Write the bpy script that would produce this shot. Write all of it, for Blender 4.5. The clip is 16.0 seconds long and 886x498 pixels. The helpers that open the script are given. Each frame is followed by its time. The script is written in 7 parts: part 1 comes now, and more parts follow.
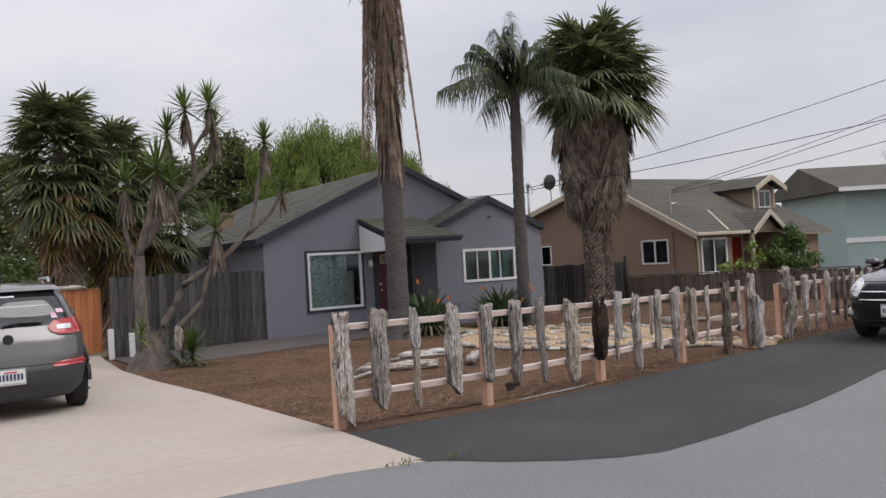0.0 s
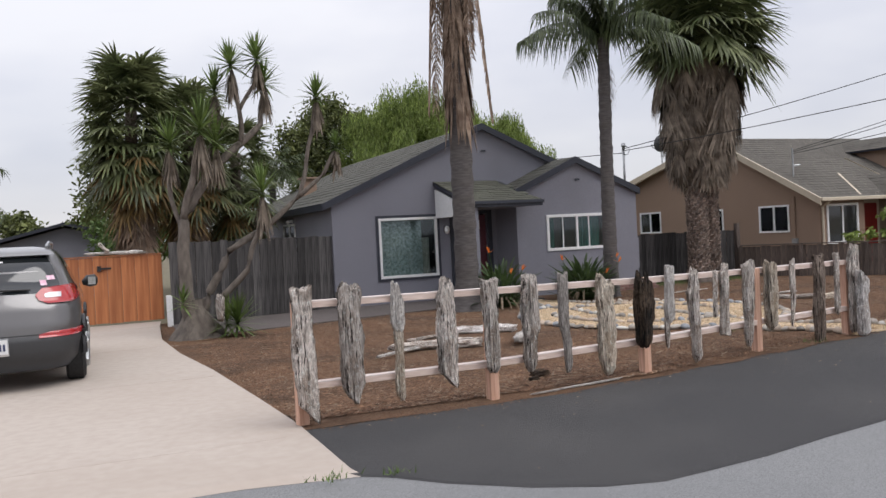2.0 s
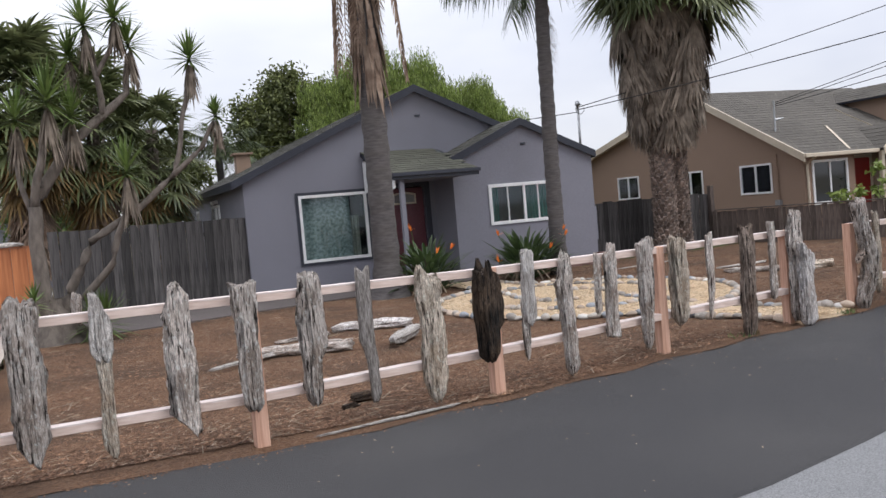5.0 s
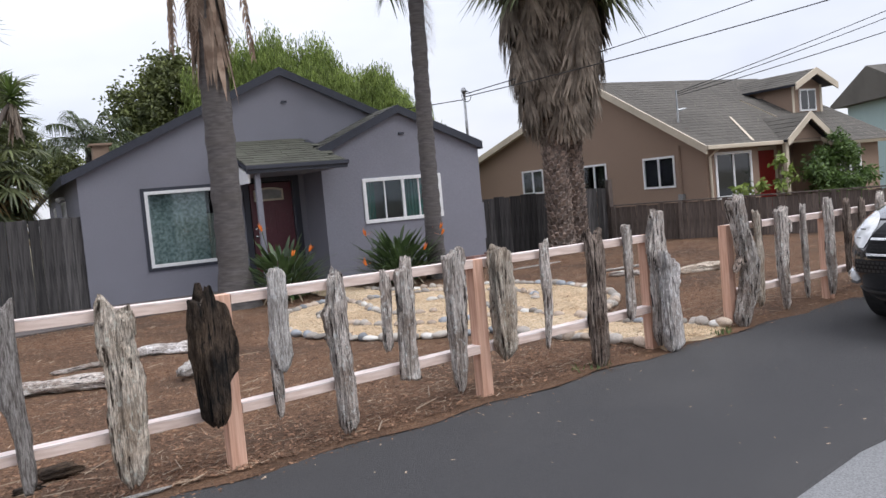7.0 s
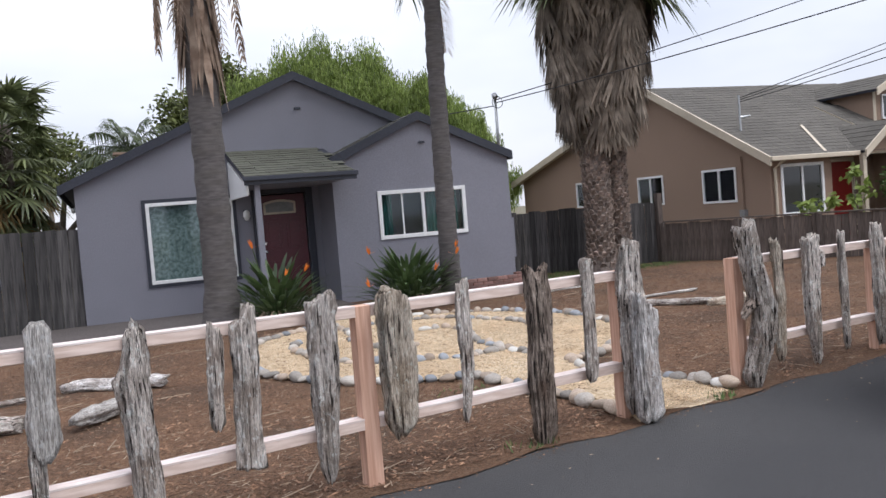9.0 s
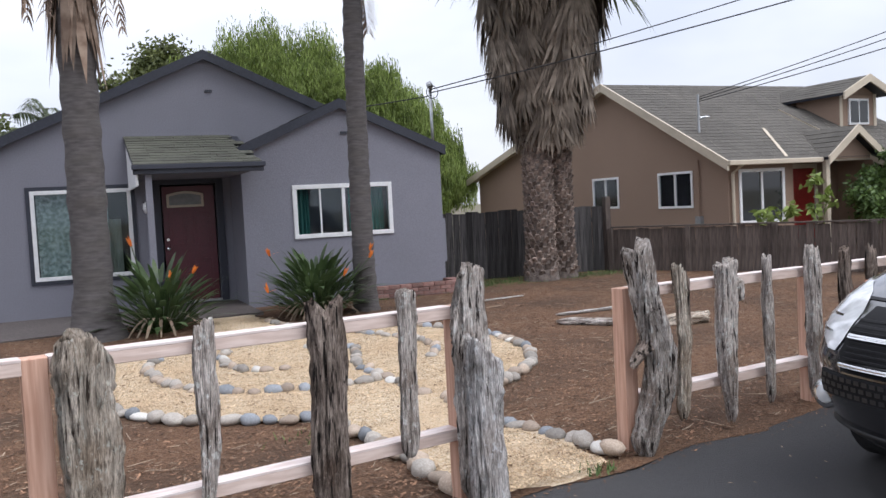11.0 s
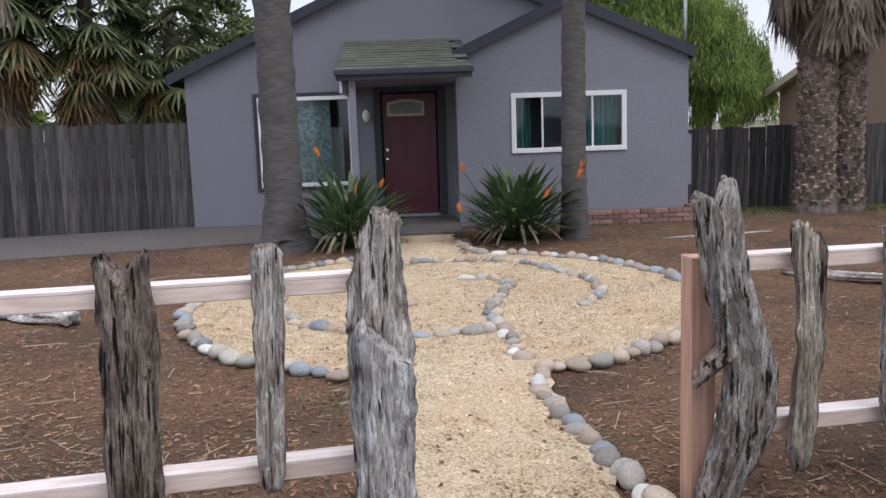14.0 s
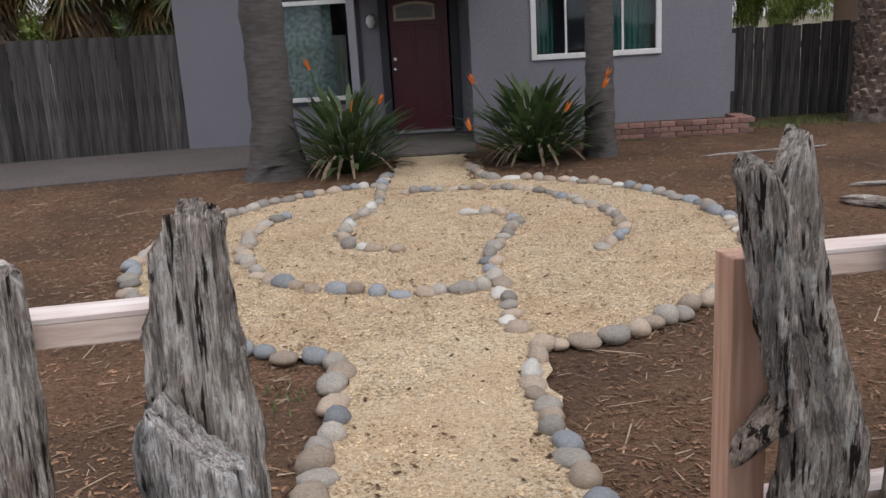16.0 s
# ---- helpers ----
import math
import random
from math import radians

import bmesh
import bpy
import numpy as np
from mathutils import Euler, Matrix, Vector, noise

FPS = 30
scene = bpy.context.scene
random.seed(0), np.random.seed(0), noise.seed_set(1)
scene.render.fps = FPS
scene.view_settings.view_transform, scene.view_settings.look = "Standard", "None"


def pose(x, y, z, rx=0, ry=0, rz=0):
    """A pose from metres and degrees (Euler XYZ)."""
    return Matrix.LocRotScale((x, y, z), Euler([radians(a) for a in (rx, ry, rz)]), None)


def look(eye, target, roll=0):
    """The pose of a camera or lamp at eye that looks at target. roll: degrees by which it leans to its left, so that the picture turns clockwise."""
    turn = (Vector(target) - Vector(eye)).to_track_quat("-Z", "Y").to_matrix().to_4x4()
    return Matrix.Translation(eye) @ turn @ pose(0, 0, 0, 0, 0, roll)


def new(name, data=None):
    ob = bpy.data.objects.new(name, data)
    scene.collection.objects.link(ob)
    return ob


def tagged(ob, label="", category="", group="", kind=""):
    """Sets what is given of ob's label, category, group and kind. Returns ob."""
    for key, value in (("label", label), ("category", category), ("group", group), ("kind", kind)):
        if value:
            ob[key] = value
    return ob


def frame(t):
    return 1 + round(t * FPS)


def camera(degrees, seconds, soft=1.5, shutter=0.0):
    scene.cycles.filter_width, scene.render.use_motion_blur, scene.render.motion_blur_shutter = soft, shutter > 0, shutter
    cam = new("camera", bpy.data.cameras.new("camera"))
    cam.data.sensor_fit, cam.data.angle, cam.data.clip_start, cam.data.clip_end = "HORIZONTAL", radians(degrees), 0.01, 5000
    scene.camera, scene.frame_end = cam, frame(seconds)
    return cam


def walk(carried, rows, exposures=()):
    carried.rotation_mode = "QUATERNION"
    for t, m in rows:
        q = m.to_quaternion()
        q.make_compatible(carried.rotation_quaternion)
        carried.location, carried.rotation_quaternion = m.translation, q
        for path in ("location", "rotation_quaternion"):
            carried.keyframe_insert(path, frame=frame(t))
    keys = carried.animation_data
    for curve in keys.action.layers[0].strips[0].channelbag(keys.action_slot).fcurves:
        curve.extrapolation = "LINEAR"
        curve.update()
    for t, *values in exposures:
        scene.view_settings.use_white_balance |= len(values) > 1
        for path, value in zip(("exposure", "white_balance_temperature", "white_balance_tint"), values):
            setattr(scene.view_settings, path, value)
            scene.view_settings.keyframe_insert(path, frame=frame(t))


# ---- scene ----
cam = camera(55.0, 16.0)
PATH = [
    (0, (-11.421, -20.713, 1.678), (-10.348, -19.026, 1.706), -3.3),
    (0.5, (-10.972, -20.512, 1.658), (-10.022, -18.753, 1.711), -3.4),
    (1, (-10.528, -20.284, 1.638), (-9.632, -18.496, 1.663), -3.2),
    (1.5, (-9.92, -20.087, 1.614), (-9.102, -18.261, 1.603), -3.8),
    (2, (-9.463, -20.001, 1.604), (-8.665, -18.167, 1.57), -2.9),
    (2.5, (-8.981, -19.697, 1.592), (-8.1, -17.902, 1.598), -2.9),
    (3, (-8.489, -19.533, 1.59), (-7.656, -17.715, 1.578), -3.7),
    (3.5, (-8.077, -19.303, 1.578), (-7.316, -17.454, 1.537), -1.5),
    (4, (-7.669, -19.069, 1.58), (-6.868, -17.239, 1.469), -4.2),
    (4.2, (-7.484, -18.98, 1.565), (-6.693, -17.147, 1.45), -5.4),
    (6.3, (-5.68, -17.92, 1.545), (-4.966, -16.054, 1.468), -3.8),
    (6.5, (-5.462, -17.746, 1.539), (-4.683, -15.906, 1.457), -1.9),
    (7, (-4.958, -17.498, 1.498), (-4.052, -15.72, 1.371), -5.2),
    (7.5, (-4.52, -17.324, 1.513), (-3.726, -15.492, 1.391), -5.1),
    (8, (-4.085, -17.037, 1.486), (-3.285, -15.207, 1.381), -3.4),
    (8.5, (-3.674, -16.837, 1.47), (-2.852, -15.016, 1.365), -5.6),
    (8.7, (-3.496, -16.761, 1.482), (-2.73, -14.916, 1.39), -5.6),
    (10.8, (-1.971, -15.781, 1.505), (-1.261, -13.914, 1.411), -2.3),
    (11, (-1.795, -15.66, 1.504), (-1.009, -13.824, 1.4), -3.0),
    (11.5, (-1.341, -15.487, 1.464), (-0.467, -13.698, 1.27), -5.1),
    (12, (-0.961, -15.358, 1.461), (-0.244, -13.502, 1.263), -5.1),
    (12.5, (-0.601, -15.134, 1.435), (0.074, -13.265, 1.209), -1.1),
    (13, (-0.273, -15.0, 1.427), (0.23, -13.079, 1.188), -3.4),
    (13.5, (-0.065, -14.85, 1.439), (0.137, -12.879, 1.164), -3.7),
    (14, (0.071, -14.555, 1.452), (0.136, -12.576, 1.174), -2.0),
    (14.5, (0.254, -14.261, 1.447), (0.351, -12.287, 1.146), -5.9),
    (15, (0.393, -14.025, 1.477), (0.388, -12.05, 1.163), -4.8),
    (15.5, (0.428, -13.689, 1.479), (0.37, -11.748, 1.001), -2.2),
    (16, (0.45, -13.397, 1.486), (0.418, -11.458, 0.995), -3.4),
]
EXPOSURE = [(0, 0.2, 6600, 10), (1.5, 0.38, 6530, 10), (3.5, 0.53, 6400, 10), (7, 0.72, 6250, 10), (11, 0.74, 6120, 10), (12.5, 0.80, 6080, 10), (14, 0.60, 6080, 10), (15, 0.42, 6220, 10), (16, 0.20, 6500, 10)]
walk(cam, [(t, look(eye, target, roll)) for t, eye, target, roll in PATH], EXPOSURE)

# ---- light ----
SUN_EL, SUN_AZ = radians(58), radians(-40)
world = bpy.data.worlds.new("world")
scene.world = world
world.use_nodes = True
wn, wl = world.node_tree.nodes, world.node_tree.links
wn.clear()
w_out, w_bg = wn.new("ShaderNodeOutputWorld"), wn.new("ShaderNodeBackground")
w_sky = wn.new("ShaderNodeTexSky")
w_sky.sky_type, w_sky.sun_disc = "NISHITA", False
w_sky.sun_elevation, w_sky.sun_rotation = SUN_EL, SUN_AZ
w_dim = wn.new("ShaderNodeVectorMath")
w_dim.operation = "SCALE"
w_dim.inputs["Scale"].default_value = 0.10
w_co, w_map, w_no = wn.new("ShaderNodeTexCoord"), wn.new("ShaderNodeMapping"), wn.new("ShaderNodeTexNoise")
w_map.inputs["Scale"].default_value = (1.6, 1.6, 4.5)
w_no.inputs["Scale"].default_value, w_no.inputs["Detail"].default_value = 1.5, 4
w_ramp = wn.new("ShaderNodeValToRGB")
w_ramp.color_ramp.elements[0].position, w_ramp.color_ramp.elements[0].color = 0.3, (0.60, 0.61, 0.69, 1)
w_ramp.color_ramp.elements[1].position, w_ramp.color_ramp.elements[1].color = 0.62, (0.80, 0.79, 0.825, 1)
w_mix = wn.new("ShaderNodeMixRGB")
w_mix.inputs["Fac"].default_value = 0.86
wl.new(w_co.outputs["Generated"], w_map.inputs["Vector"])
wl.new(w_map.outputs["Vector"], w_no.inputs["Vector"])
wl.new(w_no.outputs["Fac"], w_ramp.inputs["Fac"])
wl.new(w_sky.outputs["Color"], w_dim.inputs[0])
wl.new(w_dim.outputs["Vector"], w_mix.inputs["Color1"])
wl.new(w_ramp.outputs["Color"], w_mix.inputs["Color2"])
w_sep, w_el, w_over = wn.new("ShaderNodeSeparateXYZ"), wn.new("ShaderNodeMapRange"), wn.new("ShaderNodeVectorMath")
w_el.inputs["To Min"].default_value, w_el.inputs["To Max"].default_value = 0.75, 1.45
w_over.operation = "SCALE"
wl.new(w_co.outputs["Generated"], w_sep.inputs[0])
wl.new(w_sep.outputs["Z"], w_el.inputs["Value"])
wl.new(w_mix.outputs["Color"], w_over.inputs[0])
wl.new(w_el.outputs["Result"], w_over.inputs["Scale"])
wl.new(w_over.outputs["Vector"], w_bg.inputs["Color"])
wl.new(w_bg.outputs["Background"], w_out.inputs["Surface"])
w_bg.inputs["Strength"].default_value = 1.0
sun = new("sun", bpy.data.lights.new("sun", "SUN"))
sun.data.energy, sun.data.angle, sun.data.color = 1.5, radians(45), (1.0, 0.975, 0.955)
sun.matrix_world = pose(0, 0, 30, 32, 0, 40)


# ---- materials ----
def mat(name, dark, light, scale=12.0, rough=0.85, bump=0.25, stretch=(1, 1, 1), metal=0.0, large=1.2, vary=0.0, island=False,
        spec=0.5, coat=0.0, lo=0.35, hi=0.65, detail=5.0, blotch=None, amount=0.35, fine=0.0, thin=0.0):
    """A surface of two noise scales: grain from dark to light, large stains, relief; vary: spread per object or per piece."""
    m = bpy.data.materials.new(name)
    m.use_nodes = True
    n, l = m.node_tree.nodes, m.node_tree.links
    b = n["Principled BSDF"]
    co, mp = n.new("ShaderNodeTexCoord"), n.new("ShaderNodeMapping")
    mp.inputs["Scale"].default_value = stretch
    l.new(co.outputs["Object"], mp.inputs["Vector"])
    a, c = n.new("ShaderNodeTexNoise"), n.new("ShaderNodeTexNoise")
    a.inputs["Scale"].default_value, a.inputs["Detail"].default_value = scale, detail
    c.inputs["Scale"].default_value, c.inputs["Detail"].default_value = large, 3
    l.new(mp.outputs["Vector"], a.inputs["Vector"])
    l.new(mp.outputs["Vector"], c.inputs["Vector"])
    r = n.new("ShaderNodeValToRGB")
    r.color_ramp.elements[0].position, r.color_ramp.elements[0].color = lo, (*dark, 1)
    r.color_ramp.elements[1].position, r.color_ramp.elements[1].color = hi, (*light, 1)
    l.new(a.outputs["Fac"], r.inputs["Fac"])
    s = n.new("ShaderNodeValToRGB")
    s.color_ramp.elements[0].position, s.color_ramp.elements[1].position = 0.4, 0.7
    l.new(c.outputs["Fac"], s.inputs["Fac"])
    x = n.new("ShaderNodeMixRGB")
    x.blend_type = "MIX"
    f = n.new("ShaderNodeMath")
    f.operation = "MULTIPLY"
    f.inputs[1].default_value = amount
    l.new(s.outputs["Color"], f.inputs[0])
    l.new(f.outputs[0], x.inputs["Fac"])
    l.new(r.outputs["Color"], x.inputs["Color1"])
    x.inputs["Color2"].default_value = (*(blotch or [v * 0.62 for v in dark]), 1)
    colour = x.outputs["Color"]
    if vary:
        h = n.new("ShaderNodeHueSaturation")
        v = n.new("ShaderNodeMapRange")
        v.inputs["To Min"].default_value, v.inputs["To Max"].default_value = 1 - vary, 1 + vary
        src = n.new("ShaderNodeNewGeometry").outputs["Random Per Island"] if island else n.new("ShaderNodeObjectInfo").outputs["Random"]
        l.new(src, v.inputs["Value"])
        l.new(v.outputs["Result"], h.inputs["Value"])
        l.new(colour, h.inputs["Color"])
        colour = h.outputs["Color"]
    l.new(colour, b.inputs["Base Color"])
    b.inputs["Roughness"].default_value, b.inputs["Metallic"].default_value = rough, metal
    b.inputs["Specular IOR Level"].default_value, b.inputs["Coat Weight"].default_value = spec, coat
    if bump:
        u = n.new("ShaderNodeBump")
        u.inputs["Strength"].default_value, u.inputs["Distance"].default_value = bump, 0.02
        h = a.outputs["Fac"]
        if fine:
            e = n.new("ShaderNodeTexNoise")
            e.inputs["Scale"].default_value, e.inputs["Detail"].default_value = fine, 3
            l.new(mp.outputs["Vector"], e.inputs["Vector"])
            q = n.new("ShaderNodeMath")
            l.new(a.outputs["Fac"], q.inputs[0])
            l.new(e.outputs["Fac"], q.inputs[1])
            h = q.outputs[0]
        l.new(h, u.inputs["Height"])
        l.new(u.outputs["Normal"], b.inputs["Normal"])
    if thin:
        tr, ms = n.new("ShaderNodeBsdfTranslucent"), n.new("ShaderNodeMixShader")
        ms.inputs["Fac"].default_value = thin
        l.new(colour, tr.inputs["Color"])
        l.new(b.outputs["BSDF"], ms.inputs[1])
        l.new(tr.outputs["BSDF"], ms.inputs[2])
        l.new(ms.outputs["Shader"], n["Material Output"].inputs["Surface"])
    return m


def drift_mat(name, dark, mid, light, cut=0.42, fleck=0.35):
    """Weathered wood: fine fibres, narrow dark checks, pits and pale lichen flecks over slow changes of tone."""
    m = bpy.data.materials.new(name)
    m.use_nodes = True
    n, l = m.node_tree.nodes, m.node_tree.links
    b = n["Principled BSDF"]
    b.inputs["Roughness"].default_value, b.inputs["Specular IOR Level"].default_value = 0.9, 0.25
    co = n.new("ShaderNodeTexCoord")

    def grain(sx, sz, scale, detail, rough=0.6):
        mp, t = n.new("ShaderNodeMapping"), n.new("ShaderNodeTexNoise")
        mp.inputs["Scale"].default_value = (sx, sx, sz)
        t.inputs["Scale"].default_value, t.inputs["Detail"].default_value, t.inputs["Roughness"].default_value = scale, detail, rough
        l.new(co.outputs["Object"], mp.inputs["Vector"])
        l.new(mp.outputs["Vector"], t.inputs["Vector"])
        return t.outputs["Fac"]

    def ramp(fac, p0, c0, p1, c1):
        r = n.new("ShaderNodeValToRGB")
        r.color_ramp.elements[0].position, r.color_ramp.elements[0].color = p0, (*c0, 1)
        r.color_ramp.elements[1].position, r.color_ramp.elements[1].color = p1, (*c1, 1)
        l.new(fac, r.inputs["Fac"])
        return r.outputs["Color"]

    def mix(kind, fac, one, two):
        x = n.new("ShaderNodeMixRGB")
        x.blend_type = kind
        for k, v in (("Fac", fac), ("Color1", one), ("Color2", two)):
            if isinstance(v, (int, float)):
                x.inputs[k].default_value = v
            elif isinstance(v, tuple):
                x.inputs[k].default_value = (*v, 1)
            else:
                l.new(v, x.inputs[k])
        return x.outputs["Color"]

    check, fibre, hair = grain(9, 0.8, 4.6, 6, 0.62), grain(20, 2.2, 4.4, 6, 0.66), grain(60, 5.0, 4.6, 4, 0.7)
    tone, spot, pit = grain(1.5, 0.8, 4.6, 6, 0.6), grain(1, 0.6, 34, 7, 0.75), grain(1, 0.40, 24, 5, 0.66)
    white, black = (1, 1, 1), (0, 0, 0)
    c = ramp(tone, 0.36, mid, 0.64, light)
    c = mix("MULTIPLY", 0.85, c, ramp(fibre, 0.39, (0.46, 0.43, 0.41), 0.55, (1.22, 1.22, 1.22)))
    c = mix("MULTIPLY", 0.75, c, ramp(hair, 0.41, (0.48, 0.46, 0.45), 0.57, (1.28, 1.28, 1.28)))
    c = mix("MIX", mix("MULTIPLY", 1.0, ramp(spot, 0.555, black, 0.61, white), (fleck, fleck, fleck)), c, tuple(min(v * 1.25, 0.8) for v in light))
    c = mix("MIX", ramp(pit, 0.30, (0.85, 0.85, 0.85), 0.37, black), c, dark)
    c = mix("MIX", ramp(check, cut - 0.05, white, cut - 0.005, black), c, dark)
    h, v = n.new("ShaderNodeHueSaturation"), n.new("ShaderNodeMapRange")
    v.inputs["To Min"].default_value, v.inputs["To Max"].default_value = 0.80, 1.18
    l.new(n.new("ShaderNodeObjectInfo").outputs["Random"], v.inputs["Value"])
    l.new(v.outputs["Result"], h.inputs["Value"])
    l.new(c, h.inputs["Color"])
    l.new(h.outputs["Color"], b.inputs["Base Color"])
    s, q = n.new("ShaderNodeMath"), n.new("ShaderNodeMath")
    l.new(check, s.inputs[0])
    l.new(fibre, s.inputs[1])
    l.new(s.outputs[0], q.inputs[0])
    l.new(hair, q.inputs[1])
    u = n.new("ShaderNodeBump")
    u.inputs["Strength"].default_value, u.inputs["Distance"].default_value = 1.0, 0.014
    l.new(q.outputs[0], u.inputs["Height"])
    l.new(u.outputs["Normal"], b.inputs["Normal"])
    return m


def grain_mat(name, tones, size, stain, amount, bump=0.8, stretch=(1, 1, 1), large=1.1):
    """Loose pieces lying side by side: cells of a few tones, each with its own relief, over broad stains."""
    m = bpy.data.materials.new(name)
    m.use_nodes = True
    n, l = m.node_tree.nodes, m.node_tree.links
    b = n["Principled BSDF"]
    b.inputs["Roughness"].default_value, b.inputs["Specular IOR Level"].default_value = 0.95, 0.2
    co, mp, wob, add = n.new("ShaderNodeTexCoord"), n.new("ShaderNodeMapping"), n.new("ShaderNodeTexNoise"), n.new("ShaderNodeVectorMath")
    mp.inputs["Scale"].default_value = stretch
    wob.inputs["Scale"].default_value = 0.4 / size
    add.operation = "MULTIPLY_ADD"
    add.inputs[1].default_value = (size * 0.9,) * 3
    l.new(co.outputs["Object"], mp.inputs["Vector"])
    l.new(mp.outputs["Vector"], wob.inputs["Vector"])
    l.new(wob.outputs["Color"], add.inputs[0])
    l.new(mp.outputs["Vector"], add.inputs[2])
    cell, fine, broad = n.new("ShaderNodeTexVoronoi"), n.new("ShaderNodeTexVoronoi"), n.new("ShaderNodeTexNoise")
    cell.inputs["Scale"].default_value, fine.inputs["Scale"].default_value = 1 / size, 2.3 / size
    broad.inputs["Scale"].default_value, broad.inputs["Detail"].default_value = large, 5
    for t in (cell, fine):
        l.new(add.outputs["Vector"], t.inputs["Vector"])
    l.new(co.outputs["Object"], broad.inputs["Vector"])
    pick, colours = [], []
    for t in (cell, fine):
        sep, r = n.new("ShaderNodeSeparateColor"), n.new("ShaderNodeValToRGB")
        l.new(t.outputs["Color"], sep.inputs[0])
        r.color_ramp.elements[0].color = (*tones[0], 1)
        r.color_ramp.elements[1].color = (*tones[-1], 1)
        for k, c in enumerate(tones[1:-1]):
            e = r.color_ramp.elements.new((k + 1) / (len(tones) - 1))
            e.color = (*c, 1)
        l.new(sep.outputs[0], r.inputs["Fac"])
        pick.append(sep.outputs[1])
        colours.append(r.outputs["Color"])
    x, y = n.new("ShaderNodeMixRGB"), n.new("ShaderNodeMixRGB")
    x.inputs["Fac"].default_value = 0.5
    l.new(colours[0], x.inputs["Color1"])
    l.new(colours[1], x.inputs["Color2"])
    st = n.new("ShaderNodeMapRange")
    st.inputs["From Min"].default_value, st.inputs["From Max"].default_value, st.inputs["To Max"].default_value = 0.42, 0.66, amount
    l.new(broad.outputs["Fac"], st.inputs["Value"])
    l.new(st.outputs["Result"], y.inputs["Fac"])
    l.new(x.outputs["Color"], y.inputs["Color1"])
    y.inputs["Color2"].default_value = (*stain, 1)
    l.new(y.outputs["Color"], b.inputs["Base Color"])
    sub, u = n.new("ShaderNodeMath"), n.new("ShaderNodeBump")
    sub.operation = "ADD"
    l.new(cell.outputs["Distance"], sub.inputs[0])
    l.new(fine.outputs["Distance"], sub.inputs[1])
    u.invert = True
    u.inputs["Strength"].default_value, u.inputs["Distance"].default_value = bump, size * 0.6
    l.new(sub.outputs[0], u.inputs["Height"])
    l.new(u.outputs["Normal"], b.inputs["Normal"])
    return m


def glass(name, tint=(0.02, 0.025, 0.03), clear=0.75):
    m = bpy.data.materials.new(name)
    m.use_nodes = True
    n, l = m.node_tree.nodes, m.node_tree.links
    n.remove(n["Principled BSDF"])
    o = n["Material Output"]
    t, g, x = n.new("ShaderNodeBsdfTransparent"), n.new("ShaderNodeBsdfGlossy"), n.new("ShaderNodeMixShader")
    fr, ad = n.new("ShaderNodeFresnel"), n.new("ShaderNodeMath")
    fr.inputs["IOR"].default_value = 1.5
    ad.inputs[1].default_value = 1 - clear
    l.new(fr.outputs["Fac"], ad.inputs[0])
    ad.use_clamp = True
    t.inputs["Color"].default_value = (0.8, 0.85, 0.86, 1)
    g.inputs["Roughness"].default_value, g.inputs["Color"].default_value = 0.03, (0.55, 0.59, 0.61, 1)
    l.new(ad.outputs[0], x.inputs["Fac"])
    l.new(t.outputs["BSDF"], x.inputs[1])
    l.new(g.outputs["BSDF"], x.inputs[2])
    l.new(x.outputs["Shader"], o.inputs["Surface"])
    return m


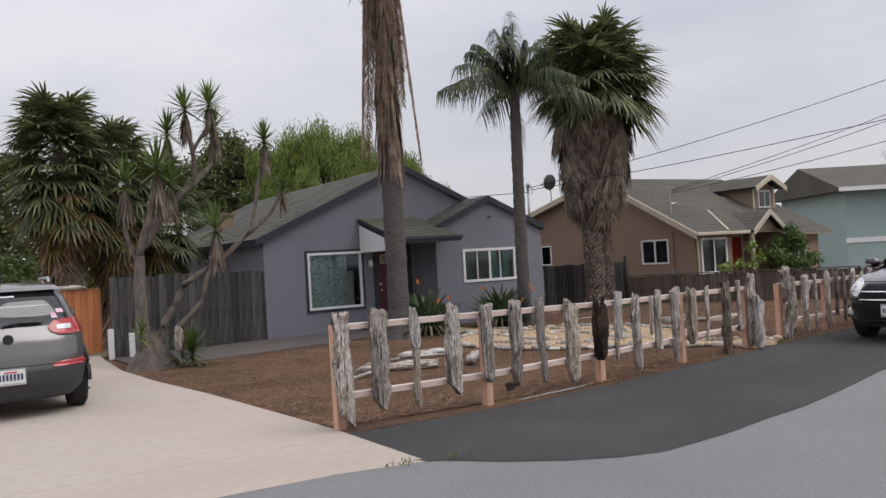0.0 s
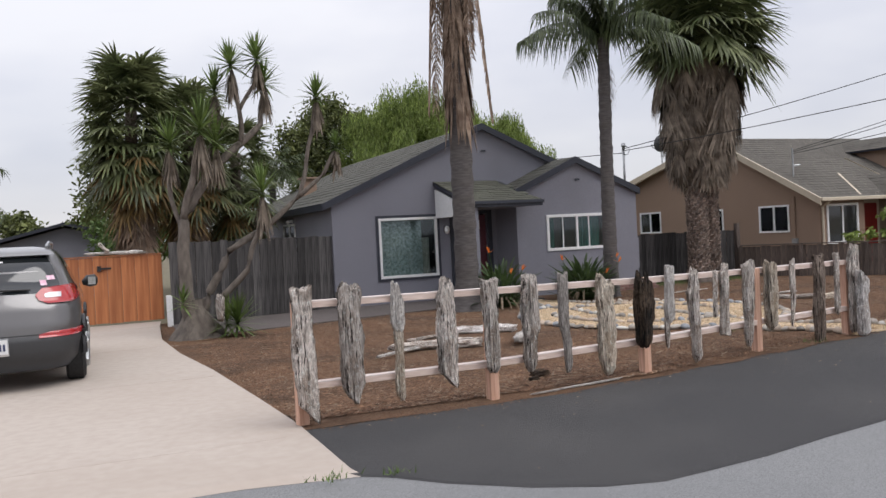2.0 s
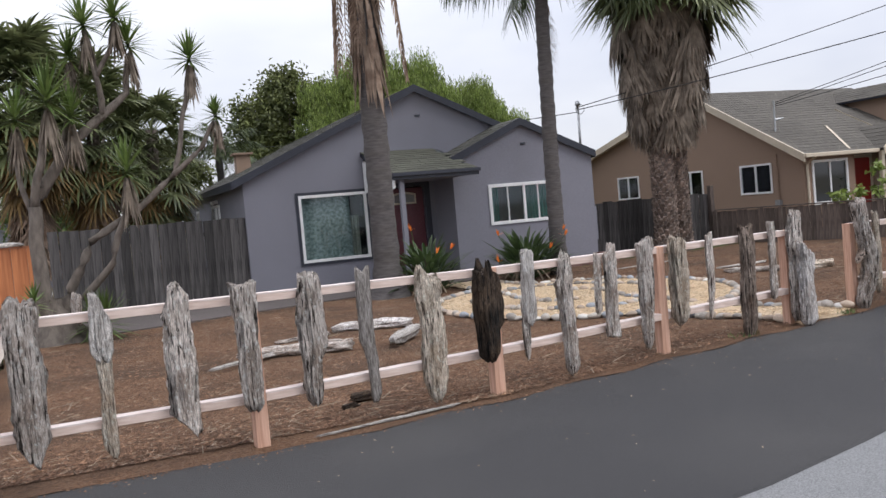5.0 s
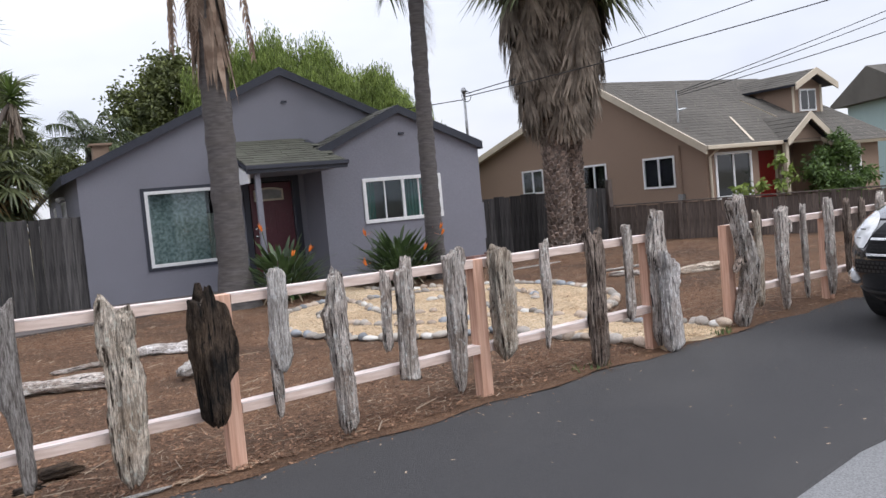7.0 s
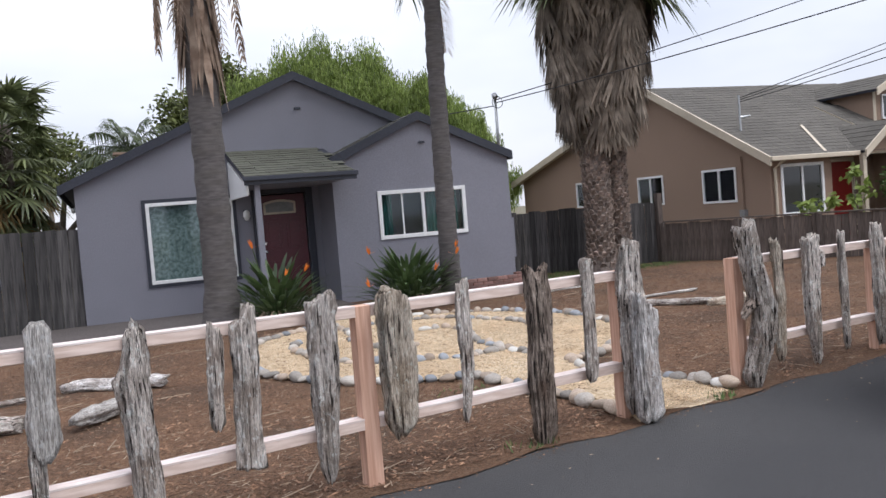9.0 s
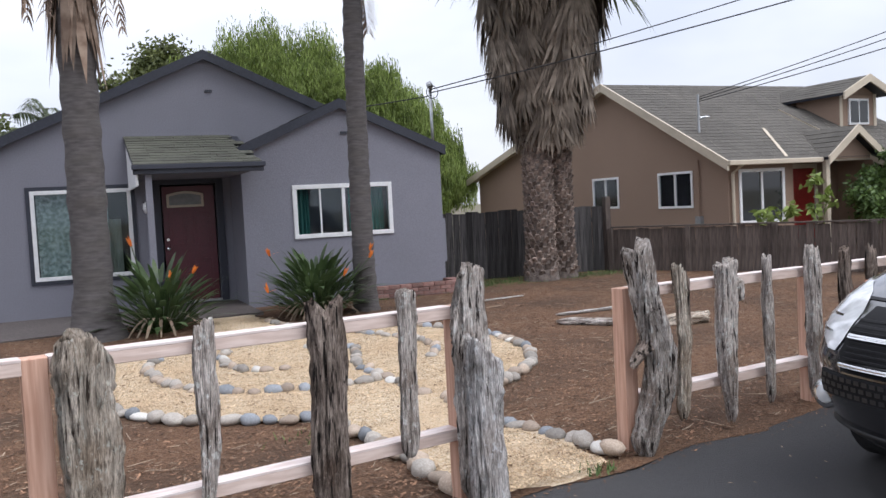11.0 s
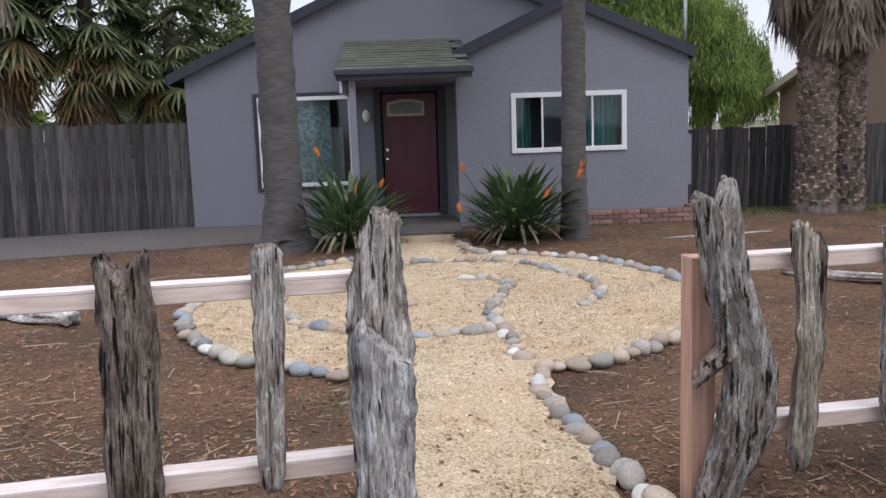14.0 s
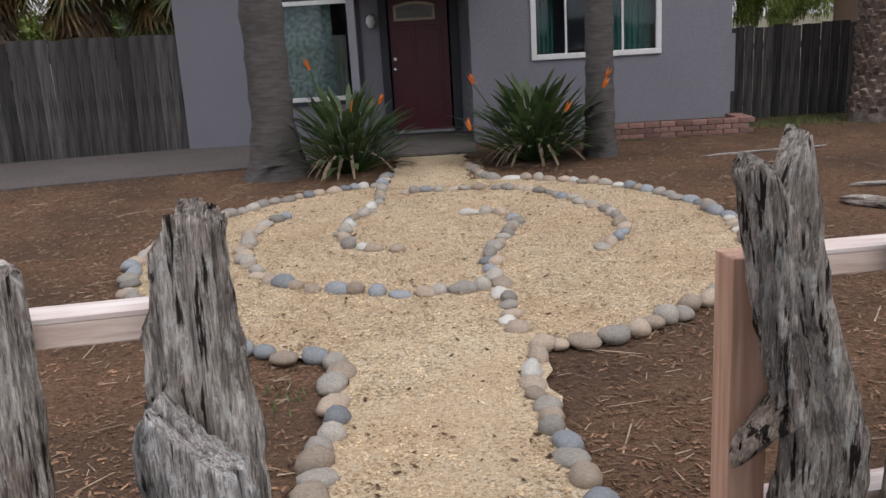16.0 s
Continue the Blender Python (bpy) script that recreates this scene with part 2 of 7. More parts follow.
M = {
    "stucco": mat("grey_stucco", (0.200, 0.199, 0.233), (0.236, 0.235, 0.273), 55, 0.9, 0.3, large=0.7, amount=0.22, blotch=(0.142, 0.142, 0.158)),
    "stucco_brown": mat("tan_stucco", (0.255, 0.176, 0.128), (0.285, 0.199, 0.146), 50, 0.9, 0.3, large=0.5, amount=0.2),
    "navy": mat("navy_trim_paint", (0.024, 0.027, 0.040), (0.034, 0.038, 0.054), 30, 0.55, 0.1),
    "cream": mat("cream_trim_paint", (0.50, 0.43, 0.33), (0.58, 0.50, 0.39), 30, 0.6, 0.08),
    "white": mat("white_vinyl", (0.72, 0.72, 0.72), (0.80, 0.80, 0.80), 20, 0.45, 0.03, amount=0.1, blotch=(0.6, 0.6, 0.58)),
    "door": mat("dark_red_door_paint", (0.078, 0.009, 0.018), (0.100, 0.013, 0.025), 25, 0.42, 0.06),
    "red_door": mat("bright_red_door_paint", (0.22, 0.018, 0.014), (0.28, 0.022, 0.018), 20, 0.45, 0.05),
    "shingle": mat("mossy_asphalt_shingle", (0.062, 0.062, 0.048), (0.125, 0.125, 0.095), 70, 0.95, 0.5, large=1.6, vary=0.16, blotch=(0.05, 0.052, 0.034)),
    "shingle_isl": mat("weathered_asphalt_shingle", (0.062, 0.060, 0.050), (0.115, 0.112, 0.095), 60, 0.95, 0.5, large=1.2, vary=0.2, island=True),
    "shingle_brown": mat("brown_grey_shingle", (0.072, 0.065, 0.055), (0.115, 0.105, 0.090), 60, 0.95, 0.4, large=0.8, vary=0.1, island=True),
    "board": mat("weathered_grey_fence_board", (0.036, 0.034, 0.034), (0.112, 0.104, 0.101), 9, 0.92, 0.5, stretch=(3.2, 3.2, 0.22), large=1.9, vary=0.5, fine=60, amount=0.75, blotch=(0.022, 0.021, 0.022)),
    "board_brown": mat("aged_brown_fence_board", (0.075, 0.058, 0.050), (0.155, 0.122, 0.103), 14, 0.92, 0.5, stretch=(3.2, 3.2, 0.28), large=1.0, vary=0.22, fine=60),
    "redwood": mat("new_redwood_board", (0.265, 0.085, 0.030), (0.43, 0.165, 0.062), 5, 0.6, 0.12, stretch=(4, 4, 0.2), large=1.5, vary=0.34),
    "lumber": mat("pink_raw_lumber", (0.48, 0.27, 0.185), (0.66, 0.42, 0.31), 10, 0.75, 0.2, stretch=(5, 5, 0.3), vary=0.08, amount=0.15),
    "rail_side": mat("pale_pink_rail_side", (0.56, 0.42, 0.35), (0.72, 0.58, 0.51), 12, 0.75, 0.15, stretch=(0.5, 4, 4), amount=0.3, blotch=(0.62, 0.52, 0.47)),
    # paler than rail_side: whitewash, with skylight on the top face mixed into the colour
    "rail": mat("whitewashed_skylit_rail", (0.60, 0.49, 0.45), (0.78, 0.71, 0.68), 12, 0.75, 0.15, stretch=(0.5, 4, 4), amount=0.3, blotch=(0.5, 0.34, 0.27)),
    "drift": drift_mat("silver_driftwood", (0.030, 0.022, 0.018), (0.330, 0.270, 0.228), (0.72, 0.662, 0.612), 0.435, 0.75),
    "drift_tan": drift_mat("tan_driftwood", (0.045, 0.030, 0.021), (0.41, 0.325, 0.245), (0.74, 0.66, 0.56), 0.42, 0.65),
    "drift_pale": drift_mat("pale_silver_driftwood", (0.045, 0.036, 0.030), (0.42, 0.375, 0.345), (0.80, 0.77, 0.75), 0.40, 0.8),
    "drift_smooth": drift_mat("smooth_grey_driftwood", (0.080, 0.070, 0.062), (0.285, 0.258, 0.236), (0.39, 0.362, 0.34), 0.30, 0.1),
    "drift_dark": drift_mat("dark_driftwood", (0.014, 0.010, 0.008), (0.105, 0.072, 0.054), (0.40, 0.33, 0.28), 0.46, 0.35),
    "drift_black": drift_mat("charred_driftwood", (0.006, 0.006, 0.006), (0.018, 0.015, 0.013), (0.15, 0.105, 0.072), 0.44, 0.05),
    "drift_white": drift_mat("bleached_driftwood", (0.11, 0.09, 0.075), (0.47, 0.435, 0.405), (0.78, 0.75, 0.71), 0.36, 0.6),
    "mulch": grain_mat("brown_bark_mulch", [(0.060, 0.034, 0.022), (0.140, 0.074, 0.042), (0.205, 0.112, 0.064), (0.30, 0.185, 0.115), (0.115, 0.076, 0.054)], 0.020, (0.085, 0.058, 0.042), 0.7, 1.0, (1, 1.8, 1), 0.8),
    "chip": mat("bark_chip", (0.090, 0.047, 0.028), (0.30, 0.172, 0.104), 9, 0.95, 0.2, vary=0.6, island=True),
    "straw": mat("dry_twig", (0.26, 0.19, 0.13), (0.42, 0.33, 0.24), 12, 0.9, 0.2, vary=0.3, island=True),
    "gravel": grain_mat("yellow_crushed_granite", [(0.29, 0.195, 0.11), (0.55, 0.415, 0.255), (0.66, 0.525, 0.365), (0.80, 0.70, 0.55), (0.45, 0.33, 0.205)], 0.016, (0.54, 0.385, 0.24), 0.6, 0.9, large=1.3),
    "grain": mat("granite_grain", (0.33, 0.225, 0.13), (0.68, 0.53, 0.35), 9, 0.95, 0.1, vary=0.5, island=True),
    "asphalt": mat("fresh_dark_asphalt", (0.035, 0.034, 0.036), (0.059, 0.058, 0.060), 110, 0.93, 0.7, large=0.55, amount=0.65, blotch=(0.075, 0.072, 0.071), fine=260),
    "road": mat("worn_grey_road", (0.165, 0.168, 0.172), (0.275, 0.278, 0.282), 110, 0.95, 0.6, large=0.5, amount=0.35, blotch=(0.155, 0.158, 0.162), fine=240),
    "concrete": mat("pale_driveway_concrete", (0.388, 0.335, 0.290), (0.425, 0.372, 0.327), 9, 0.9, 0.04, large=0.45, amount=0.6, blotch=(0.345, 0.288, 0.242), fine=120, detail=8),
    "walk": mat("grey_walk_concrete", (0.082, 0.068, 0.063), (0.124, 0.105, 0.098), 22, 0.92, 0.15, large=0.6, amount=0.4),
    "soil": mat("dry_verge_ground", (0.10, 0.085, 0.05), (0.16, 0.14, 0.085), 6, 0.97, 0.3, large=0.08),
    "grass": mat("verge_grass", (0.06, 0.10, 0.025), (0.15, 0.21, 0.065), 8, 0.8, 0.1, vary=0.4, island=True),
    "stone": mat("river_stone", (0.24, 0.217, 0.19), (0.355, 0.322, 0.28), 18, 0.75, 0.15, large=5, vary=0.4, amount=0.3),
    "stone_blue": mat("blue_grey_river_stone", (0.18, 0.193, 0.208), (0.265, 0.278, 0.295), 16, 0.75, 0.15, large=5, vary=0.3, amount=0.3),
    "stone_tan": mat("tan_river_stone", (0.30, 0.235, 0.18), (0.42, 0.34, 0.265), 16, 0.75, 0.15, large=5, vary=0.3, amount=0.3),
    "stone_white": mat("pale_river_stone", (0.46, 0.44, 0.40), (0.60, 0.575, 0.53), 16, 0.7, 0.12, large=5, vary=0.12, amount=0.25),
    "brick": mat("weathered_pink_brick", (0.205, 0.098, 0.082), (0.33, 0.185, 0.158), 26, 0.93, 0.5, vary=0.3, large=6, amount=0.5, blotch=(0.16, 0.125, 0.11)),
    "mortar": mat("mortar", (0.26, 0.22, 0.2), (0.32, 0.28, 0.25), 60, 0.95, 0.3),
    "trunk": mat("smooth_grey_palm_bark", (0.068, 0.061, 0.061), (0.122, 0.110, 0.109), 6, 0.92, 0.6, stretch=(1, 1, 5), large=1.3, amount=0.55, blotch=(0.095, 0.085, 0.075), fine=60),
    "trunk_rough": mat("rough_palm_bark", (0.090, 0.070, 0.060), (0.22, 0.18, 0.155), 12, 0.95, 0.9, large=2.0, amount=0.4, fine=50),
    "boot": mat("palm_leaf_base", (0.105, 0.075, 0.060), (0.30, 0.235, 0.195), 16, 0.95, 0.6, vary=0.5, island=True),
    "skirt": mat("dead_grey_frond", (0.17, 0.135, 0.105), (0.335, 0.28, 0.225), 5, 0.95, 0.3, vary=0.45, island=True, amount=0.4, thin=0.3),
    "dead": mat("dead_brown_frond", (0.20, 0.135, 0.098), (0.40, 0.305, 0.235), 5, 0.95, 0.3, vary=0.4, island=True, thin=0.3),
    "palm": mat("palm_green", (0.045, 0.062, 0.026), (0.115, 0.145, 0.062), 3, 0.55, 0.1, vary=0.45, island=True, thin=0.3),
    "fan": mat("fan_palm_green", (0.072, 0.092, 0.036), (0.215, 0.238, 0.112), 2, 0.5, 0.1, vary=0.5, island=True, thin=0.3),
    "fan_dry": mat("fan_palm_dry", (0.16, 0.10, 0.035), (0.26, 0.17, 0.07), 3, 0.8, 0.1, vary=0.4, island=True, thin=0.3),
    "yucca": mat("yucca_leaf", (0.070, 0.115, 0.026), (0.165, 0.225, 0.065), 3, 0.5, 0.1, vary=0.4, island=True, thin=0.3),
    "bird": mat("strelitzia_leaf", (0.036, 0.064, 0.022), (0.092, 0.134, 0.052), 3, 0.4, 0.1, vary=0.45, island=True, thin=0.3),
    "orange": mat("orange_petal", (0.72, 0.16, 0.02), (0.86, 0.26, 0.04), 8, 0.5, 0.05),
    "willow": mat("willow_leaf", (0.115, 0.165, 0.028), (0.25, 0.315, 0.080), 2, 0.65, 0.0, vary=0.5, island=True, thin=0.3),
    "leaf_dark": mat("dark_tree_leaf", (0.055, 0.070, 0.020), (0.165, 0.185, 0.060), 2, 0.65, 0.0, vary=0.5, island=True, thin=0.3),
    "leaf": mat("garden_leaf", (0.052, 0.095, 0.020), (0.135, 0.205, 0.055), 3, 0.6, 0.0, vary=0.45, island=True, thin=0.3),
    "bark": mat("tree_bark", (0.10, 0.083, 0.07), (0.195, 0.165, 0.14), 10, 0.95, 0.8, stretch=(1, 1, 0.4), fine=50),
    "steel": mat("galvanised_steel", (0.42, 0.43, 0.44), (0.55, 0.56, 0.57), 15, 0.4, 0.05, metal=0.9),
    "cable": mat("black_cable", (0.02, 0.02, 0.022), (0.035, 0.035, 0.037), 15, 0.6, 0.0),
    # near black: painted shade of the rooms behind panes, also the hood seam
    "dark": mat("room_shade_seam_black", (0.010, 0.010, 0.012), (0.018, 0.018, 0.02), 5, 0.9, 0.0),
    "lace": mat("lace_curtain", (0.27, 0.34, 0.32), (0.56, 0.64, 0.62), 16, 0.9, 0.1, large=9, lo=0.42, hi=0.56, amount=0.4, blotch=(0.24, 0.31, 0.295)),
    "cream_cloth": mat("cream_curtain", (0.42, 0.42, 0.36), (0.52, 0.52, 0.45), 8, 0.9, 0.1),
    "teal_cloth": mat("teal_curtain", (0.055, 0.20, 0.175), (0.10, 0.30, 0.265), 6, 0.85, 0.2, stretch=(8, 8, 0.5)),
    "blind": mat("grey_blind", (0.20, 0.20, 0.20), (0.27, 0.27, 0.27), 10, 0.7, 0.0),
    "pane": glass("window_pane", clear=0.97),
    "teal_siding": mat("pale_teal_siding", (0.30, 0.395, 0.39), (0.34, 0.435, 0.43), 20, 0.8, 0.1, amount=0.15),
    "kia_paint": mat("warm_grey_car_paint", (0.135, 0.130, 0.130), (0.155, 0.150, 0.150), 200, 0.3, 0.0, metal=0.55, coat=0.8, amount=0.05),
    "black_paint": mat("black_car_paint", (0.008, 0.008, 0.010), (0.011, 0.011, 0.013), 200, 0.16, 0.0, coat=1.0, amount=0.05),
    "grille": mat("matt_black_grille", (0.006, 0.006, 0.007), (0.010, 0.010, 0.011), 60, 0.7, 0.05, spec=0.2),
    "plastic": mat("grey_bumper_plastic", (0.036, 0.037, 0.040), (0.048, 0.049, 0.052), 120, 0.6, 0.05),
    "black_plastic": mat("black_plastic", (0.012, 0.012, 0.013), (0.018, 0.018, 0.02), 120, 0.45, 0.03),
    "car_glass": mat("tinted_car_glass", (0.012, 0.014, 0.015), (0.016, 0.018, 0.02), 5, 0.05, 0.0, spec=0.8),
    # base colour carries the pale sky reflection, unlike the dark tinted glass
    "windscreen": mat("sky_toned_windscreen_glass", (0.10, 0.125, 0.125), (0.14, 0.165, 0.165), 3, 0.05, 0.0, spec=0.8),
    "red_lamp": mat("red_tail_lamp", (0.30, 0.012, 0.014), (0.42, 0.02, 0.022), 60, 0.12, 0.0, coat=0.6),
    "clear_lamp": mat("clear_lamp_lens", (0.52, 0.53, 0.54), (0.74, 0.75, 0.76), 14, 0.12, 0.15, coat=1.0, large=9, amount=0.4, blotch=(0.3, 0.31, 0.32)),
    "amber": mat("amber_lens", (0.55, 0.16, 0.09), (0.68, 0.24, 0.14), 20, 0.2, 0.0),
    "chrome": mat("chrome", (0.68, 0.69, 0.70), (0.75, 0.76, 0.77), 10, 0.12, 0.0, metal=1.0, amount=0.1),
    "tyre": mat("tyre_rubber", (0.014, 0.014, 0.015), (0.024, 0.024, 0.025), 40, 0.85, 0.3),
    "plate": mat("white_plate", (0.70, 0.70, 0.70), (0.77, 0.77, 0.77), 20, 0.5, 0.0),
    "plate_ink": mat("navy_plate_ink", (0.03, 0.04, 0.10), (0.04, 0.05, 0.12), 20, 0.5, 0.0),
    "plate_red": mat("red_plate_ink", (0.5, 0.06, 0.06), (0.55, 0.08, 0.08), 20, 0.5, 0.0),
    "sticker": mat("pink_sticker", (0.6, 0.3, 0.42), (0.75, 0.6, 0.66), 30, 0.5, 0.0),
}


# ---- building helpers ----
class Geo:
    """Points and faces gathered for one mesh."""

    def __init__(self):
        self.v, self.f = [], []

    def add(self, pts, faces):
        k = len(self.v)
        self.v += [tuple(p) for p in pts]
        self.f += [tuple(i + k for i in f) for f in faces]
        return self

    def quad(self, a, b, c, d):
        return self.add((a, b, c, d), ((0, 1, 2, 3),))

    def box(self, x0, x1, y0, y1, z0, z1):
        p = [(x, y, z) for z in (z0, z1) for y in (y0, y1) for x in (x0, x1)]
        return self.add(p, ((0, 2, 3, 1), (4, 5, 7, 6), (0, 1, 5, 4), (2, 6, 7, 3), (0, 4, 6, 2), (1, 3, 7, 5)))

    def ring(self, path, sides=10):
        """A tube through (point, radius) pairs, closed at both ends."""
        k = len(self.v)
        n = len(path)
        for i, (p, r) in enumerate(path):
            p = Vector(p)
            d = (Vector(path[min(i + 1, n - 1)][0]) - Vector(path[max(i - 1, 0)][0])).normalized()
            u = d.orthogonal().normalized() if abs(d.z) < 0.9 else d.cross(Vector((0, 1, 0))).normalized()
            w = d.cross(u)
            for j in range(sides):
                a = 2 * math.pi * j / sides
                self.v.append(tuple(p + (u * math.cos(a) + w * math.sin(a)) * r))
        for i in range(n - 1):
            for j in range(sides):
                a, b = k + i * sides + j, k + i * sides + (j + 1) % sides
                self.f.append((a, b, b + sides, a + sides))
        self.f.append(tuple(k + j for j in reversed(range(sides))))
        self.f.append(tuple(k + (n - 1) * sides + j for j in range(sides)))
        return self

    def mesh(self, name, material, smooth=False):
        me = bpy.data.meshes.new(name)
        me.from_pydata(self.v, [], self.f)
        me.materials.append(material)
        if smooth:
            me.polygons.foreach_set("use_smooth", [True] * len(me.polygons))
        me.update()
        return me


def part(name, g, material, parent=None, label="", smooth=False, bevel=0.0, kind="", at=None):
    """One mesh object from a Geo, under a thing or a part of it."""
    ob = new(name, g if isinstance(g, bpy.types.Mesh) else g.mesh(name, M[material], smooth))
    if parent:
        ob.parent = parent
    if at:
        ob.location = at
    if bevel:
        b = ob.modifiers.new("bevel", "BEVEL")
        b.width, b.segments, b.limit_method = bevel, 2, "ANGLE"
    return tagged(ob, label=label, kind=kind)


def thing(name, label, category, at=(0, 0, 0), rz=0.0, group="", kind=""):
    ob = new(name)
    ob.empty_display_size = 0.1
    ob.matrix_basis = pose(*at, 0, 0, rz)
    return tagged(ob, label=label, category=category, group=group, kind=kind)


def cell_wall(g, a0, a1, z0, z1, openings, d0, d1, to):
    """A wall between depths d0 and d1 with openings (a0, a1, z0, z1) cut through; to(a, d, z) gives the place."""
    xs = sorted({a0, a1, *[v for o in openings for v in o[:2]]})
    zs = sorted({z0, z1, *[v for o in openings for v in o[2:]]})
    for xa, xb in zip(xs, xs[1:]):
        for za, zb in zip(zs, zs[1:]):
            if any(o[0] <= xa and xb <= o[1] and o[2] <= za and zb <= o[3] for o in openings):
                continue
            for d in (d0, d1):
                g.quad(to(xa, d, za), to(xb, d, za), to(xb, d, zb), to(xa, d, zb))
    for o in [(a0, a1, z0, z1), *openings]:
        for (xa, za), (xb, zb) in (((o[0], o[2]), (o[1], o[2])), ((o[1], o[2]), (o[1], o[3])), ((o[1], o[3]), (o[0], o[3])), ((o[0], o[3]), (o[0], o[2]))):
            g.quad(to(xa, d0, za), to(xb, d0, zb), to(xb, d1, zb), to(xa, d1, za))
    return g


def along_x(y):
    return lambda a, d, z: (a, y + d, z)


def along_y(x):
    return lambda a, d, z: (x + d, a, z)


FENCE = [(-7.70, -12.70), (-5.85, -12.72), (-3.89, -12.48), (-1.98, -12.12), (-0.075, -11.755), (1.10, -11.525), (2.83, -11.24), (4.66, -10.96), (6.5, -10.67), (8.35, -10.37)]


def fence_y(x):
    return float(np.interp(x, [p[0] for p in FENCE], [p[1] for p in FENCE])) if x < 8.35 else -10.37 + 0.16 * (x - 8.35)


def ground_z(x, y):
    """Height of the yard: level at the street, a hand lower inside the fence."""
    d = min(max((y - fence_y(x)) / 1.8, 0), 1)
    return -0.09 * d * d * (3 - 2 * d)


def sheet(name, outline_rows, material, label, kind="structure", category="", lift=0.0, ground=True):
    """A ground sheet from rows of points that run side by side."""
    g = Geo()
    n = len(outline_rows[0])
    pts = [(x, y, (ground_z(x, y) if ground else 0) + lift) for row in outline_rows for x, y in row]
    g.add(pts, [(r * n + i, r * n + i + 1, (r + 1) * n + i + 1, (r + 1) * n + i) for r in range(len(outline_rows) - 1) for i in range(n - 1)])
    return tagged(part(name, g, material), label=label, category=category, kind=kind)


def span(a, b, n):
    return [(a[0] + (b[0] - a[0]) * i / (n - 1), a[1] + (b[1] - a[1]) * i / (n - 1)) for i in range(n)]


# ---- ground ----
tagged(part("ground", Geo().quad((-700, -700, -0.16), (700, -700, -0.16), (700, 900, -0.16), (-700, 900, -0.16)), "soil"),
       label="flat dry ground reaching to the horizon", category="ground", kind="structure")
sheet("road", [span((-60, -42), (60, -30), 20), span((-60, -13.5), (-7, -13.4), 10)[:-1] + span((-7, -13.4), (60, -5.0), 11)], "road",
      "worn light grey chip-sealed street", category="road", lift=-0.012, ground=False)
edge_x = [-7.9, -7.6, -7.3, -6.9, -6.5, -6.15, -5.7, -5.2, -4.5, -3.7, -2.8, -2.0, -1.2, 0, 1.5, 3, 5, 8, 12, 20]
edge_y = [-14.30, -14.56, -14.92, -15.28, -15.52, -15.62, -15.60, -15.53, -15.4, -15.28, -15.05, -14.82, -14.58, -14.4, -14.15, -13.95, -13.6, -13.1, -12.5, -11.2]
fen_x = [-7.72, -7.5, -7.2, -6.9, -6.5, -6.15, -5.7, -5.2, -4.5, -3.7, -2.8, -2.0, -1.2, 0, 1.5, 3, 5, 8, 12, 20]
rows = []
for k in range(9):
    w = k / 8
    rows.append([(a + (c - a) * w + 0.02 * math.sin(9 * a) * (w == 0), b + (fence_y(c) - 0.16 + 0.03 * math.sin(5.3 * c) - b) * w)
                 for a, b, c in zip(edge_x, edge_y, fen_x)])
sheet("asphalt_apron", rows, "asphalt", "new dark asphalt strip between fence and street", category="pavement", lift=0.0, ground=False)
g, n = Geo(), len(rows[0])
g.add([(x, y, 0.0) for x, y in rows[0]] + [(x - 0.01, y - 0.035 - 0.01 * math.sin(7 * x), -0.0105) for x, y in rows[0]], [(i, i + 1, n + i + 1, n + i) for i in range(n - 1)])
part("asphalt_edge", g, "asphalt", bpy.data.objects["asphalt_apron"])
DRIVE = [(-7.75, -14.22), (-7.73, -12.65), (-7.78, -11.1), (-7.88, -8.75), (-8.05, -6.6), (-8.1, -4.3), (-7.9, -1.6), (-7.75, -0.3)]
rows = []
for k in range(9):
    w = k / 8
    rows.append([(x + (-14.2 - x) * w, y + (0.35 * w * (k > 0) if i == 0 else 0) - (0.1 * w if i == 0 else 0)) for i, (x, y) in enumerate(DRIVE)])
rows[0][0] = (-7.77, -14.30)
drive = sheet("driveway", rows, "concrete", "pale smooth concrete driveway", category="driveway", lift=0.012, ground=False)
front = [r[0] for r in rows]
g, n = Geo(), len(front)
g.add([(x, y, 0.012) for x, y in front] + [(x + 0.05, y - 0.15 - 0.03 * math.sin(3 * x), -0.0095) for x, y in front], [(i, i + 1, n + i + 1, n + i) for i in range(n - 1)])
part("driveway_lip", g, "concrete", drive)
for yj in (-13.1, -9.3, -5.5, -1.7):
    part("control_joint", Geo().box(-14.1, -7.95, yj - 0.007, yj + 0.007, 0.010, 0.0135), "concrete", drive)
part("control_joint", Geo().box(-11.007, -10.993, -14.2, -0.4, 0.010, 0.0132), "concrete", drive)
rows = []
for k in range(61):
    y = -12.9 + 12.9 * (k / 60)
    row = []
    for i in range(81):
        w = i / 80
        x0 = float(np.interp(y, [p[1] for p in DRIVE], [p[0] for p in DRIVE])) + 0.03 * math.sin(4 * y)
        x = x0 + (14.0 - x0) * w
        yy = max(y, fence_y(x) - 0.22 + 0.05 * math.sin(5.3 * x))
        row.append((x, yy + 0.0006 * k))
    rows.append(row)
g = Geo()
pts = [(x, y, ground_z(x, y) + 0.003 + (0.013 + 0.010 * noise.noise((x * 4, y * 4, 8))) * min(1, max(0, (y - fence_y(x) + 0.2) / 0.35)) + 0.010 * noise.noise((x * 1.7, y * 1.7, 0)) + 0.008 * noise.noise((x * 6, y * 6, 3))) for r in rows for x, y in r]
